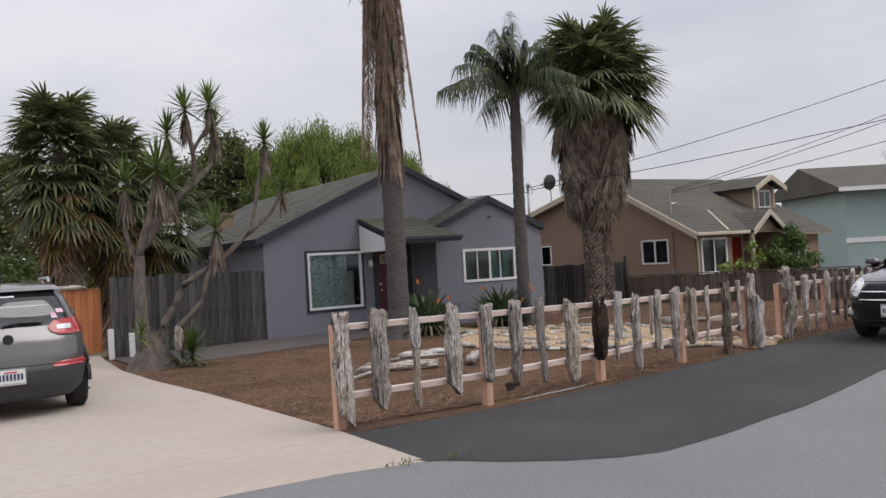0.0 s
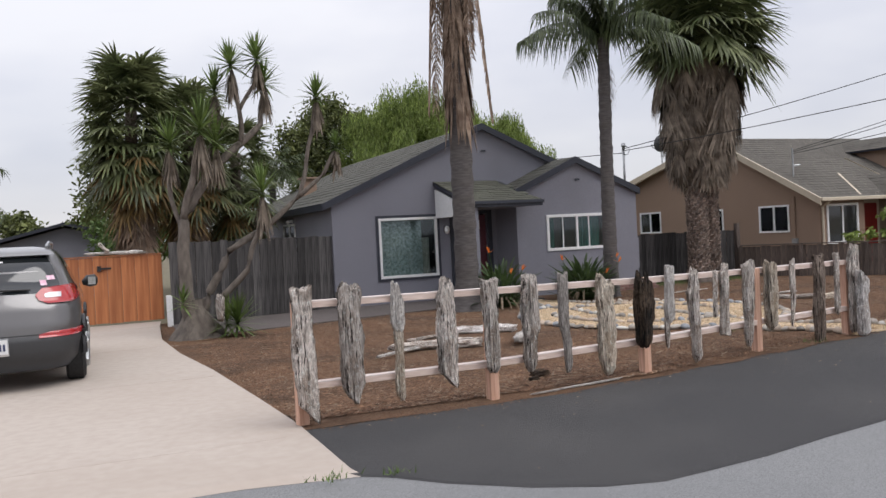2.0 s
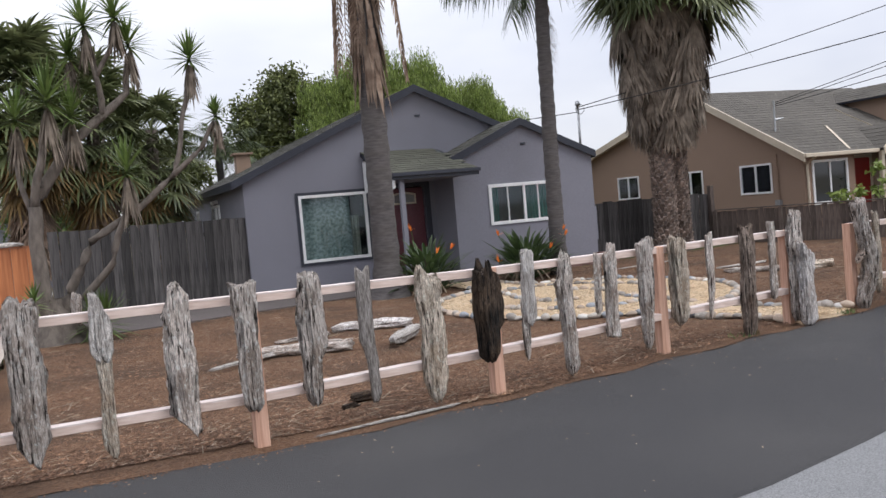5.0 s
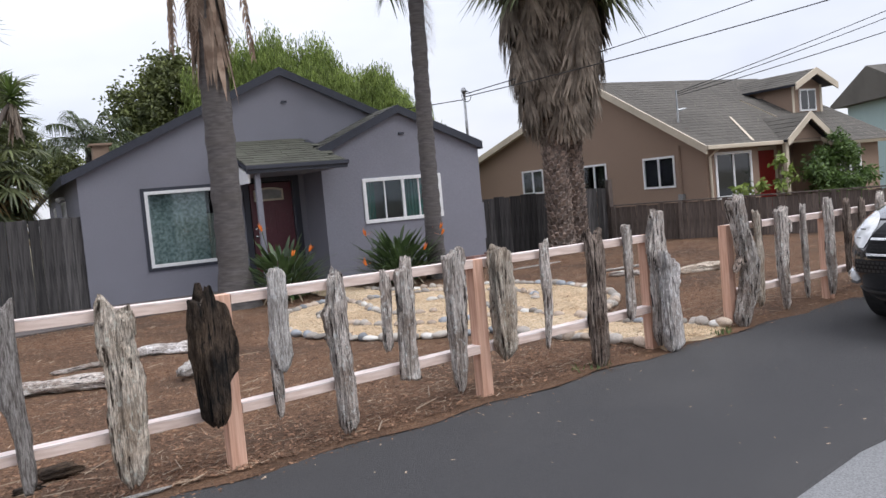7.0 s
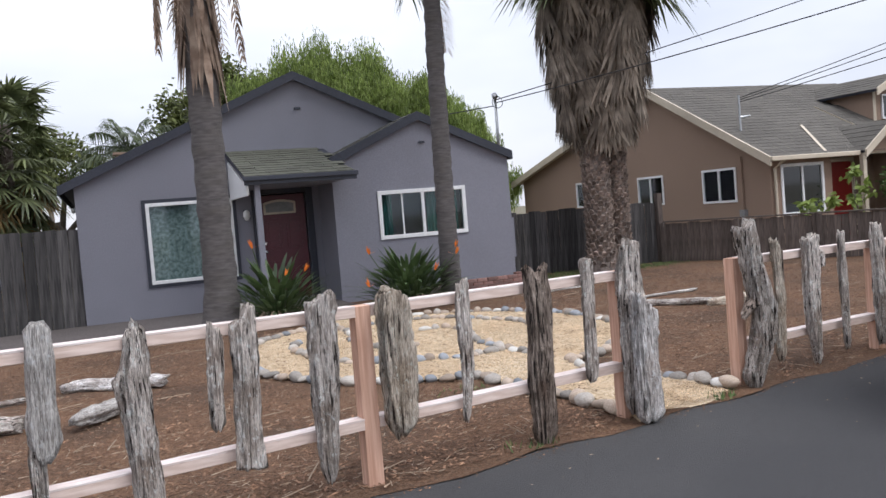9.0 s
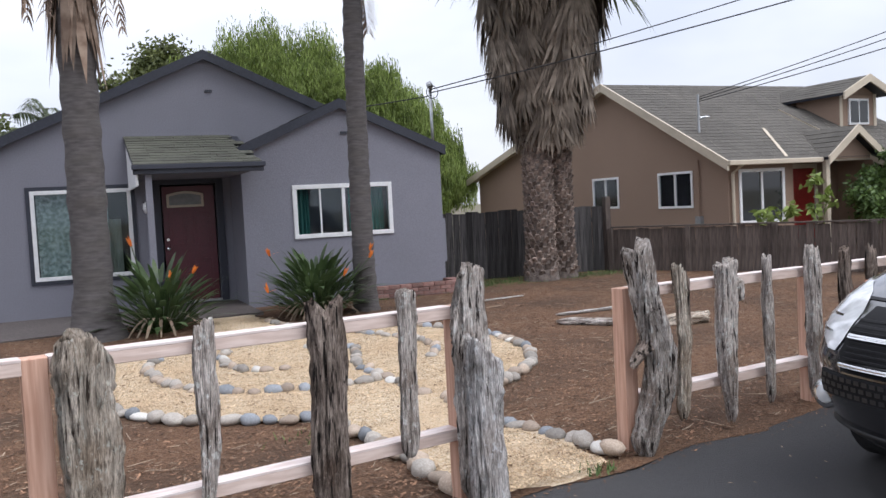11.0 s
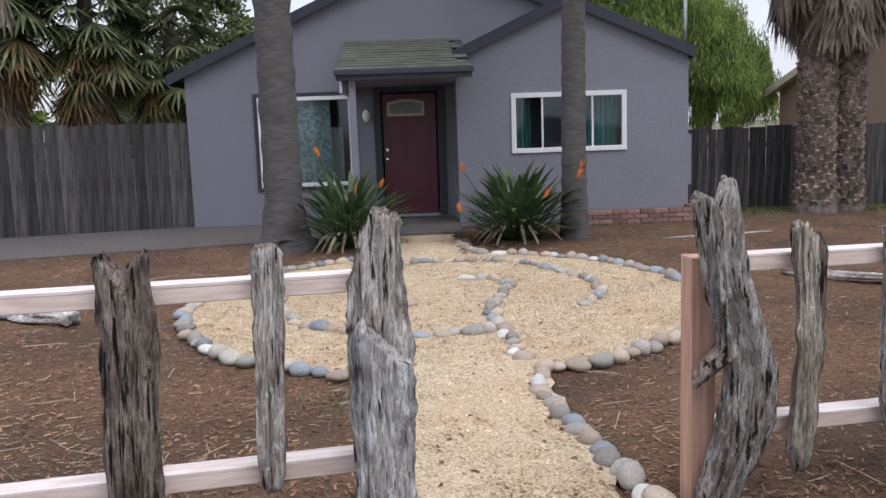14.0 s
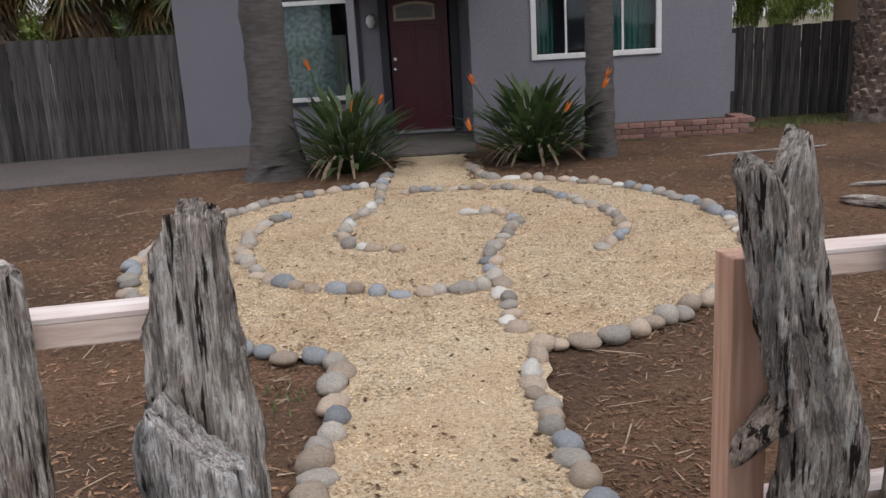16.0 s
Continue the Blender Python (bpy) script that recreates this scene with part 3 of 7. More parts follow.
g.add(pts, [(r * 81 + i, r * 81 + i + 1, (r + 1) * 81 + i + 1, (r + 1) * 81 + i) for r in range(60) for i in range(80)])
tagged(part("yard", g, "mulch", smooth=True), label="front yard covered in brown bark mulch", category="mulch bed", kind="structure")
rows = [[(-7.6 + 6.9 * i / 30, float(np.interp(i, [0, 11, 23.5, 30], [-3.75, -3.15, -2.48, -2.30])) * (1 - w) + 0.05 * w) for i in range(31)] for w in (0, 0.5, 1)]
g = Geo()
g.add([(x, y, -0.052) for r in rows for x, y in r], [(r * 31 + i, r * 31 + i + 1, (r + 1) * 31 + i + 1, (r + 1) * 31 + i) for r in range(2) for i in range(30)])
g.add([(x, y, z) for z in (-0.16, -0.052) for x, y in rows[0]], [(i, i + 1, 32 + i, 31 + i) for i in range(30)])
tagged(part("front_walk", g, "walk"), label="grey concrete walk along the house front", category="walkway", kind="structure")
tagged(part("porch_slab", Geo().box(-0.95, 0.80, -2.35, 0.0, -0.16, -0.02), "walk", bevel=0.01), label="low grey concrete porch slab before the door", category="porch", kind="structure")

# ---- grey house ----
HX0, HX1, WX0, WY, HB = -3.66, 4.45, 0.80, -1.14, 11.5
RX, RZ, SL = 0.45, 4.44, 0.45
house = thing("grey_house", "single-storey grey stucco bungalow with dark navy trim and low gable roofs", "house")
W1, W2, DO = (-2.48, -0.90, 0.57, 2.075), (1.65, 3.465, 1.04, 1.97), (-0.42, 0.53, 0.0, 2.10)
ez = RZ - SL * (RX - HX0) - 0.08


def gable(g, x0, x1, zb, xr, slope, zr, y0, y1):
    """The closed wall piece under a gable, from level zb up."""
    zl, zt = zr - slope * (xr - x0), zr - slope * (x1 - xr)
    prof = [(x0, zb), (x1, zb), (x1, zt), (xr, zr), (x0, zl)]
    k = len(prof)
    g.add([(x, y, z) for y in (y0, y1) for x, z in prof], [tuple(range(k)), tuple(range(2 * k - 1, k - 1, -1))] + [(i, (i + 1) % k, (i + 1) % k + k, i + k) for i in range(k)])


g = cell_wall(Geo(), HX0, HX1, -0.15, ez, [W1, DO], 0.0, 0.16, along_x(0))
gable(g, HX0, HX1, ez, RX, SL, RZ - 0.08, 0.0, 0.16)
part("front_wall", g, "stucco", house)
g = cell_wall(Geo(), WX0, HX1, -0.15, 2.42, [W2], 0.0, 0.16, along_x(WY))
gable(g, WX0, HX1, 2.42, 2.55, SL, 3.36, WY, WY + 0.16)
part("wing_wall", g, "stucco", house)
part("wing_side_wall", Geo().box(WX0, WX0 + 0.15, WY + 0.16, 0.0, -0.15, 2.5), "stucco", house)
SW = [(3.7, 5.1, 1.35, 2.12), (8.0, 8.7, 1.45, 2.08)]
part("side_wall", cell_wall(Geo(), 0.16, HB, -0.15, ez, SW, 0.0, 0.15, along_y(HX0)), "stucco", house)
part("side_wall", Geo().box(HX1 - 0.15, HX1, WY + 0.16, HB, -0.15, 2.42), "stucco", house)
g = Geo().box(HX0, HX1, HB, HB + 0.15, -0.15, ez)
gable(g, HX0, HX1, ez, RX, SL, RZ - 0.08, HB, HB + 0.15)
part("rear_wall", g, "stucco", house)
part("corner_board", Geo().box(HX1, HX1 + 0.07, WY + 0.05, WY + 0.2, 0.45, 1.25), "stucco", house)


def roof_slope(name, xa, za, xb, zb, y0, y1, parent, material, th=0.07, rows=16, tab=0.30, seed=1):
    """A roof slope from eave (xa) to ridge (xb): a deck and lapped shingle courses in one mesh."""
    rnd = random.Random(seed)
    n = Vector((-(zb - za), 0, xb - xa))
    n = (n if n.z > 0 else -n).normalized()
    deck = Geo()
    a0, b0 = Vector((xa, 0, za)), Vector((xb, 0, zb))
    p = [q + n * h + Vector((0, y, 0)) for h in (0, -th) for y in (y0, y1) for q in (a0, b0)]
    deck.add(p, ((0, 1, 3, 2), (4, 6, 7, 5), (0, 4, 5, 1), (2, 3, 7, 6), (0, 2, 6, 4), (1, 5, 7, 3)))
    base = part(name, deck, "navy", parent)
    s = Geo()
    for r in range(rows):
        u0, u1 = r / rows, min((r + 1.15) / rows, 1)
        y = y0 - rnd.random() * tab
        while y < y1:
            w = tab * rnd.uniform(0.75, 1.25)
            ya, yb = max(y, y0) + 0.004, min(y + w, y1) - 0.004
            y += w
            if yb - ya < 0.02:
                continue
            h = 0.015 + rnd.uniform(-0.003, 0.004)
            lo, hi = a0.lerp(b0, u0), a0.lerp(b0, u1)
            s.add([lo + n * h + Vector((0, ya, 0)), lo + n * h + Vector((0, yb, 0)), hi + n * 0.006 + Vector((0, yb, 0)), hi + n * 0.006 + Vector((0, ya, 0)),
                   lo + Vector((0, ya, 0)), lo + Vector((0, yb, 0))], ((0, 1, 2, 3), (4, 5, 1, 0)))
    part("shingle_covering", s, material, base, kind="stuff")
    return base


roof_slope("roof", HX0 - 0.24, RZ - SL * (RX - HX0 + 0.24), RX, RZ, -0.11, HB + 0.3, house, "shingle_isl", seed=2)
roof_slope("roof", HX1 + 0.06, RZ - SL * (HX1 + 0.06 - RX), RX, RZ, -0.11, HB + 0.3, house, "shingle_isl", seed=3)
roof_slope("wing_roof", WX0 - 0.05, 3.44 - SL * (2.55 - WX0 + 0.05), 2.55, 3.44, WY - 0.08, 1.9, house, "shingle_isl", rows=9, seed=4)
roof_slope("wing_roof", HX1 + 0.06, 3.44 - SL * (HX1 + 0.06 - 2.55) + 0.03, 2.55, 3.44, WY - 0.08, 1.9, house, "shingle_isl", rows=10, seed=5)


def rake(xa, za, xb, zb, y, parent, h=0.17):
    g = Geo()
    g.add([(xa, y, za), (xb, y, zb), (xb, y, zb - h), (xa, y, za - h), (xa, y - 0.035, za), (xb, y - 0.035, zb), (xb, y - 0.035, zb - h), (xa, y - 0.035, za - h)],
          ((0, 1, 2, 3), (4, 7, 6, 5), (0, 4, 5, 1), (3, 2, 6, 7), (0, 3, 7, 4), (1, 5, 6, 2)))
    return part("rake_board", g, "navy", parent)


rake(HX0 - 0.24, RZ - SL * (RX - HX0 + 0.24) + 0.01, RX, RZ + 0.01, -0.113, house)
rake(HX1 + 0.06, RZ - SL * (HX1 + 0.06 - RX) + 0.01, RX, RZ + 0.01, -0.113, house)
rake(WX0 - 0.05, 3.45 - SL * (2.60 - WX0), 2.55, 3.45, WY - 0.083, house)
rake(HX1 + 0.06, 3.45 - SL * (HX1 + 0.06 - 2.55) + 0.03, 2.55, 3.45, WY - 0.083, house)
lz = RZ - SL * (RX - HX0 + 0.24)
part("eave_fascia", Geo().box(HX0 - 0.27, HX0 - 0.24, -0.11, HB + 0.3, lz - 0.16, lz + 0.01), "navy", house)
rz_ = 3.44 - SL * (HX1 + 0.06 - 2.55) + 0.03
part("eave_fascia", Geo().box(HX1 + 0.06, HX1 + 0.09, WY - 0.08, HB + 0.3, rz_ - 0.16, rz_ + 0.01), "navy", house)
for vx, vy, vz in ((0.52, 0.0, 3.73), (2.63, WY, 2.85)):
    part("gable_vent", Geo().box(vx - 0.06, vx + 0.06, vy - 0.03, vy, vz - 0.012, vz + 0.03), "navy", house)
part("roof_vent", Geo().box(-2.75, -2.35, 6.0, 6.4, 2.8, 3.55).box(-2.83, -2.27, 5.92, 6.48, 3.55, 3.6), "stucco_brown", house, "tan sheet metal roof vent")

# porch
porch = part("porch_roof", Geo().add([(-0.95, 0.0, 2.93), (0.97, 0.0, 2.93), (0.97, -2.10, 2.32), (-0.95, -2.10, 2.32), (-0.95, 0.0, 2.85), (0.97, 0.0, 2.85), (0.97, -2.10, 2.24), (-0.95, -2.10, 2.24)],
             ((0, 3, 2, 1), (4, 5, 6, 7), (0, 4, 7, 3), (1, 2, 6, 5), (3, 7, 6, 2), (0, 1, 5, 4))), "navy", house)
part("porch_fascia", Geo().box(-0.97, 0.99, -2.15, -2.103, 2.19, 2.31), "navy", house, bevel=0.006)
part("porch_gutter", Geo().box(-0.99, 1.01, -2.20, -2.153, 2.26, 2.335), "navy", house, bevel=0.008)
part("porch_post", Geo().box(-0.80, -0.70, -2.05, -1.95, 0.0, 2.24), "stucco", house, "grey square porch post", bevel=0.006)
panel = part("porch_side_panel", Geo().add([(-0.905, -2.06, 2.03), (-0.905, -0.02, 2.03), (-0.905, -0.02, 2.76), (-0.905, -2.06, 2.17), (-0.895, -2.06, 2.03), (-0.895, -0.02, 2.03), (-0.895, -0.02, 2.76), (-0.895, -2.06, 2.17)],
             ((0, 1, 2, 3), (4, 7, 6, 5), (0, 4, 5, 1), (1, 5, 6, 2), (2, 6, 7, 3), (3, 7, 4, 0))), "white", house, "white boarded porch side panel")
for i in range(15):
    y0, y1 = -2.05 + i * 0.135, -2.05 + i * 0.135 + 0.128
    zt = 2.24 + 0.61 * (y0 + 2.1) / 2.1 - 0.06
    part("panel_board", Geo().box(-0.93, -0.906, y0, y1, 2.02 + 0.012 * (i % 2), max(zt, 2.1)), "white", panel)
part("porch_ceiling", Geo().box(-0.88, 0.79, -2.1, -0.01, 2.19, 2.21), "stucco", house)

# front door
door = part("front_door", Geo().box(-0.39, 0.50, 0.03, 0.075, 0.04, 2.07), "door", house, "dark red panelled front door with arched fan window")
for x0, x1, z0, z1 in ((-0.30, 0.0, 1.0, 1.62), (0.11, 0.41, 1.0, 1.62), (-0.30, 0.0, 0.2, 0.78), (0.11, 0.41, 0.2, 0.78)):
    part("door_panel", Geo().box(x0, x1, 0.018, 0.03, z0, z1).box(x0 + 0.05, x1 - 0.05, 0.008, 0.018, z0 + 0.05, z1 - 0.05), "door", door, bevel=0.006)
g, k = Geo(), 12
arc = [(-0.315 + 0.63 * i / k, 1.93 + 0.05 * math.sin(math.pi * i / k)) for i in range(k + 1)]
arc2 = [(-0.275 + 0.55 * i / k, 1.895 + 0.045 * math.sin(math.pi * i / k)) for i in range(k + 1)]
g.add([(x, 0.012, z) for x, z in arc2] + [(-0.275 + 0.55 * i / k, 0.012, 1.74) for i in range(k + 1)], [(i, i + 1, k + 2 + i, k + 1 + i) for i in range(k)])
part("fan_window", g, "blind", door, "arched frosted door window")
g = Geo()
for (a, b), (c, d) in zip(zip(arc, arc2), list(zip(arc, arc2))[1:]):
    g.add([(a[0], 0.0, a[1]), (c[0], 0.0, c[1]), (d[0], 0.0, d[1]), (b[0], 0.0, b[1]), (a[0], 0.03, a[1]), (c[0], 0.03, c[1]), (d[0], 0.03, d[1]), (b[0], 0.03, b[1])],
          ((0, 1, 2, 3), (0, 4, 5, 1), (3, 2, 6, 7)))
g.box(-0.315, 0.315, 0.0, 0.03, 1.70, 1.74).box(-0.315, -0.275, 0.0, 0.03, 1.74, 1.93).box(0.275, 0.315, 0.0, 0.03, 1.74, 1.93)
part("fan_window_frame", g, "cream", door)
part("door_knob", Geo().ring([((-0.33, 0.03, 0.98), 0.014), ((-0.33, -0.01, 0.98), 0.014), ((-0.33, -0.02, 0.98), 0.034), ((-0.33, -0.05, 0.98), 0.03)], 12), "chrome", door, "round metal door knob", smooth=True)
part("deadbolt", Geo().ring([((-0.33, 0.03, 1.14), 0.03), ((-0.33, 0.005, 1.14), 0.027)], 12), "chrome", door)
part("door_trim", Geo().box(-0.54, -0.42, -0.035, 0.0, 0.0, 2.22).box(0.53, 0.66, -0.035, 0.0, 0.0, 2.22).box(-0.42, 0.53, -0.035, 0.0, 2.10, 2.22), "navy", house, bevel=0.005)
part("threshold", Geo().box(-0.42, 0.53, -0.06, 0.16, 0.0, 0.038), "steel", house)
lamp = thing("porch_lamp", "small wall lantern beside the front door", "wall lamp", (-0.66, 0.0, 1.72))
part("bracket", Geo().box(-0.05, 0.05, -0.02, 0.0, -0.06, 0.1), "black_plastic", lamp)
part("shade", Geo().ring([((0, -0.09, -0.1), 0.03), ((0, -0.09, -0.02), 0.07), ((0, -0.09, 0.06), 0.06), ((0, -0.09, 0.1), 0.02)], 12), "white", lamp, smooth=True)


def window(name, label, o, y, parent, frame_w=0.075, mullions=(), trim=0.0, curtain=None, pane_mat="pane", sash=None, deep=0.10):
    """A window in a wall that faces -y: frame, mullions, panes, cloth behind."""
    x0, x1, z0, z1 = o
    w = part(name, Geo().box(x0, x1, y - 0.03, y + 0.05, z1 - frame_w, z1).box(x0, x1, y - 0.035, y + 0.05, z0, z0 + frame_w)
             .box(x0, x0 + frame_w, y - 0.03, y + 0.05, z0 + frame_w, z1 - frame_w).box(x1 - frame_w, x1, y - 0.03, y + 0.05, z0 + frame_w, z1 - frame_w), "white", parent, label, bevel=0.006)
    edges = [x0 + frame_w, *[v for m in mullions for v in (m - 0.03, m + 0.03)], x1 - frame_w]
    for m in mullions:
        part("mullion", Geo().box(m - 0.03, m + 0.03, y - 0.022, y + 0.045, z0 + frame_w, z1 - frame_w), "white", w, bevel=0.004)
    for a, b in zip(edges[::2], edges[1::2]):
        p = part("pane", Geo().box(a, b, y + 0.012, y + 0.018, z0 + frame_w, z1 - frame_w), pane_mat, w)
        p.visible_shadow = False
    if trim:
        part("trim", Geo().box(x0 - trim, x1 + trim, y - 0.026, y - 0.001, z1, z1 + trim).box(x0 - trim, x1 + trim, y - 0.026, y - 0.001, z0 - trim, z0)
             .box(x0 - trim, x0, y - 0.026, y - 0.001, z0, z1).box(x1, x1 + trim, y - 0.026, y - 0.001, z0, z1), "navy", w)
    return w


def cloth(name, label, x0, x1, z0, z1, y, material, folds=6, deep=0.03):
    g, n = Geo(), folds * 8
    pts = [(x0 + (x1 - x0) * i / n, y + deep * math.sin(2 * math.pi * folds * i / n) + 0.3 * deep * math.sin(5.1 * i), z) for z in (z0, z1) for i in range(n + 1)]
    g.add(pts, [(i, i + 1, n + 2 + i, n + 1 + i) for i in range(n)])
    return tagged(part(name, g, material, smooth=True), label=label, category="curtain")


window("window", "large fixed front window with white frame", W1, 0.0, house, 0.065, trim=0.065)
window("window", "white sliding window with two sashes", W2, WY, house, 0.075, mullions=(2.56,))
for mx in (2.14, 2.93):
    part("sash_stile", Geo().box(mx - 0.014, mx + 0.014, WY - 0.005, WY + 0.04, 1.115, 1.895), "white", house)
cloth("curtain", "pale lace curtain hanging in the front window", -2.40, -1.28, 0.6, 2.02, 0.13, "lace", 5, 0.008)
cloth("curtain", "cream cloth hanging at the window edge", -1.30, -1.08, 0.6, 1.55, 0.16, "cream_cloth", 3, 0.02)
cloth("curtain", "teal curtain drawn aside in the sliding window", 1.72, 1.98, 1.06, 1.93, WY + 0.19, "teal_cloth", 4, 0.03)
cloth("curtain", "teal curtain drawn across one window sash", 2.70, 3.36, 1.06, 1.93, WY + 0.19, "teal_cloth", 9, 0.02)
# added dark sheet: painted shade in place of the room behind the panes
part("dark_room_sheet", Geo().box(HX0 + 0.2, HX1 - 0.2, 1.4, 1.45, -0.1, 2.4), "dark", house)
for a0, a1, z0, z1 in SW:
    w = part("window", Geo().box(HX0 - 0.03, HX0 + 0.05, a0, a1, z1 - 0.06, z1).box(HX0 - 0.03, HX0 + 0.05, a0, a1, z0, z0 + 0.06).box(HX0 - 0.03, HX0 + 0.05, a0, a0 + 0.06, z0 + 0.06, z1 - 0.06)
             .box(HX0 - 0.03, HX0 + 0.05, a1 - 0.06, a1, z0 + 0.06, z1 - 0.06).box(HX0 - 0.02, HX0 + 0.04, (a0 + a1) / 2 - 0.03, (a0 + a1) / 2 + 0.03, z0 + 0.06, z1 - 0.06), "white", house, "small white side window")
    part("pane", Geo().box(HX0 + 0.012, HX0 + 0.018, a0 + 0.06, a1 - 0.06, z0 + 0.06, z1 - 0.06), "car_glass", w)
part("floodlight", Geo().ring([((HX0, 4.0, 2.2), 0.05), ((HX0 - 0.08, 4.0, 2.2), 0.04), ((HX0 - 0.16, 3.95, 2.16), 0.06)], 10), "white", house, "small white floodlight", smooth=True)
mast = thing("service_mast", "galvanised service mast with weatherhead on the eave", "service mast", (4.62, -0.45, 0))
part("pipe", Geo().ring([((0, 0, 2.35), 0.03), ((0, 0, 3.70), 0.03)], 10), "steel", mast, smooth=True)
part("weatherhead", Geo().ring([((0, 0, 3.70), 0.045), ((0, -0.02, 3.78), 0.07), ((-0.05, -0.06, 3.84), 0.05)], 10), "steel", mast, smooth=True)
part("wire_loop", Geo().ring([((0.12 * math.sin(a), -0.1, 3.66 + 0.12 * math.cos(a)), 0.008) for a in [i * 0.5 for i in range(14)]], 5), "cable", mast)

# ---- brick planter ----
planter = thing("brick_planter", "low weathered red brick planter along the house", "planter")
part("planter_core", Geo().box(2.55, 4.50, -1.79, WY - 0.005, -0.16, 0.075), "mortar", planter)
part("planter_soil", Geo().box(2.62, 4.46, -1.70, WY - 0.01, 0.075, 0.10), "mulch", planter)
brick_mesh = Geo().box(-0.1, 0.1, -0.045, 0.045, -0.03, 0.03).mesh("brick", M["brick"])
rnd = random.Random(5)
for r in range(4):
    for i in range(9):
        x = 2.66 + i * 0.213 + (0.1 if r % 2 else 0)
        if x > 4.5:
            continue
        b = part("brick", brick_mesh, "brick", planter, at=(x, -1.775 + rnd.uniform(-0.006, 0.006), -0.09 + r * 0.07))
        b.rotation_euler = (0, 0, rnd.uniform(-0.02, 0.02))
for i in range(5):
    part("brick", brick_mesh, "brick", planter, at=(4.475, -1.64 + i * 0.105, 0.12)).rotation_euler = (0, 0, rnd.uniform(-0.05, 0.05))


# ---- board fences ----
def board_fence(name, label, a, b, z0, z1, material, width=0.14, group="", ragged=0.02, seed=1, posts=False, cap=False):
    rnd = random.Random(seed)
    a, b = Vector((*a, 0)), Vector((*b, 0))
    d = b - a
    L = d.length
    ang = math.atan2(d.y, d.x)
    f = thing(name, label, "fence", (a.x, a.y, 0), math.degrees(ang), group)
    for k in range(3):
        g = Geo().box(-width / 2 + 0.004, width / 2 - 0.004, -0.011, 0.011, z0, z1)
        meshes = g.mesh("board", M[material]) if k == 0 else meshes
    x = width / 2
    while x < L:
        ob = part("board", meshes, material, f, at=(x, rnd.uniform(-0.006, 0.006), rnd.uniform(-ragged, ragged)))
        ob.rotation_euler = (0, rnd.uniform(-0.006, 0.006), rnd.uniform(-0.03, 0.03))
        x += width
    for z in (z0 + 0.3, z1 - 0.3):
        part("rail", Geo().box(0, L, 0.016, 0.055, z - 0.045, z + 0.045), material, f)
    if posts:
        n = int(L / 2.2) + 1
        for i in range(n + 1):
            part("post", Geo().box(L * i / n - 0.045, L * i / n + 0.045, -0.11, -0.02, z0, z1 + 0.02), material, f)
    if cap:
        part("cap_board", Geo().box(0, L, -0.05, 0.07, z1 + 0.022, z1 + 0.052), material, f)
    return f


board_fence("side_fence", "tall weathered dark grey board fence beside the house", (-7.55, -0.75), (-3.70, 0.10), -0.16, 1.72, "board", width=0.19, seed=2)
board_fence("rear_fence", "weathered grey board fence behind the palms", (4.52, 0.25), (8.5, -0.3), -0.15, 1.31, "board", seed=3)
part("post", Geo().box(8.5, 8.62, -0.46, -0.34, -0.15, 1.5), "board_brown", bpy.data.objects["rear_fence"]).matrix_parent_inverse = bpy.data.objects["rear_fence"].matrix_basis.inverted()
board_fence("boundary_fence", "low aged brown board fence with cap rail", (8.6, -0.5), (11.9, -6.4), -0.12, 0.80, "board_brown", seed=4, posts=True, cap=True)
board_fence("boundary_fence", "low aged brown board fence with cap rail", (11.95, -6.5), (14.6, -10.8), -0.12, 0.76, "board_brown", seed=6, posts=True, cap=True)
gate = thing("driveway_gate", "new orange redwood board gate across the driveway", "gate", (-11.6, -0.42, 0), 0.6)
rnd = random.Random(8)
gm = Geo().box(-0.137, 0.137, -0.012, 0.012, 0.06, 1.48).mesh("board", M["redwood"])
for i in range(14):
    part("board", gm, "redwood", gate, at=(0.14 + i * 0.28, rnd.uniform(-0.004, 0.004), rnd.uniform(-0.006, 0.006)))
part("top_rail", Geo().box(0, 3.92, 0.014, 0.055, 1.30, 1.42), "redwood", gate)
part("top_cap", Geo().box(0, 3.92, -0.03, 0.06, 1.487, 1.515), "redwood", gate)
part("latch", Geo().box(2.62, 2.88, -0.045, -0.014, 1.22, 1.26).box(2.6, 2.68, -0.06, -0.014, 1.18, 1.3), "black_plastic", gate, "black gate latch")
for px, pz in ((-7.62, 0.60), (-7.18, 0.48)):
    tagged(part("white_stake", Geo().box(px - 0.06, px + 0.06, -1.0, -0.93, -0.1, pz), "white", bevel=0.006), label="short white painted stake beside the gate", category="stake", group="white stakes")

# ---- garage behind the gate ----
gar = thing("garage", "low dark grey garage with a shallow gable roof", "garage")
g = Geo()
gable(g, -12.6, -6.9, -0.15, -9.7, 0.25, 2.6, 16.0, 22.0)
part("wall", g, "stucco", gar)
for s in (-1, 1):
    xe, ze = -9.7 + s * 3.2, 2.68 - 0.25 * 3.2
    g = Geo().add([(-9.7, y, 2.68 + h) for y in (15.6, 22.3) for h in (0, 0.12)] + [(xe, y, ze + h) for y in (15.6, 22.3) for h in (0, 0.12)],
                  ((0, 1, 3, 2), (4, 6, 7, 5), (0, 4, 5, 1), (2, 3, 7, 6), (1, 5, 7, 3), (0, 2, 6, 4)))
    part("roof", g, "navy", gar)

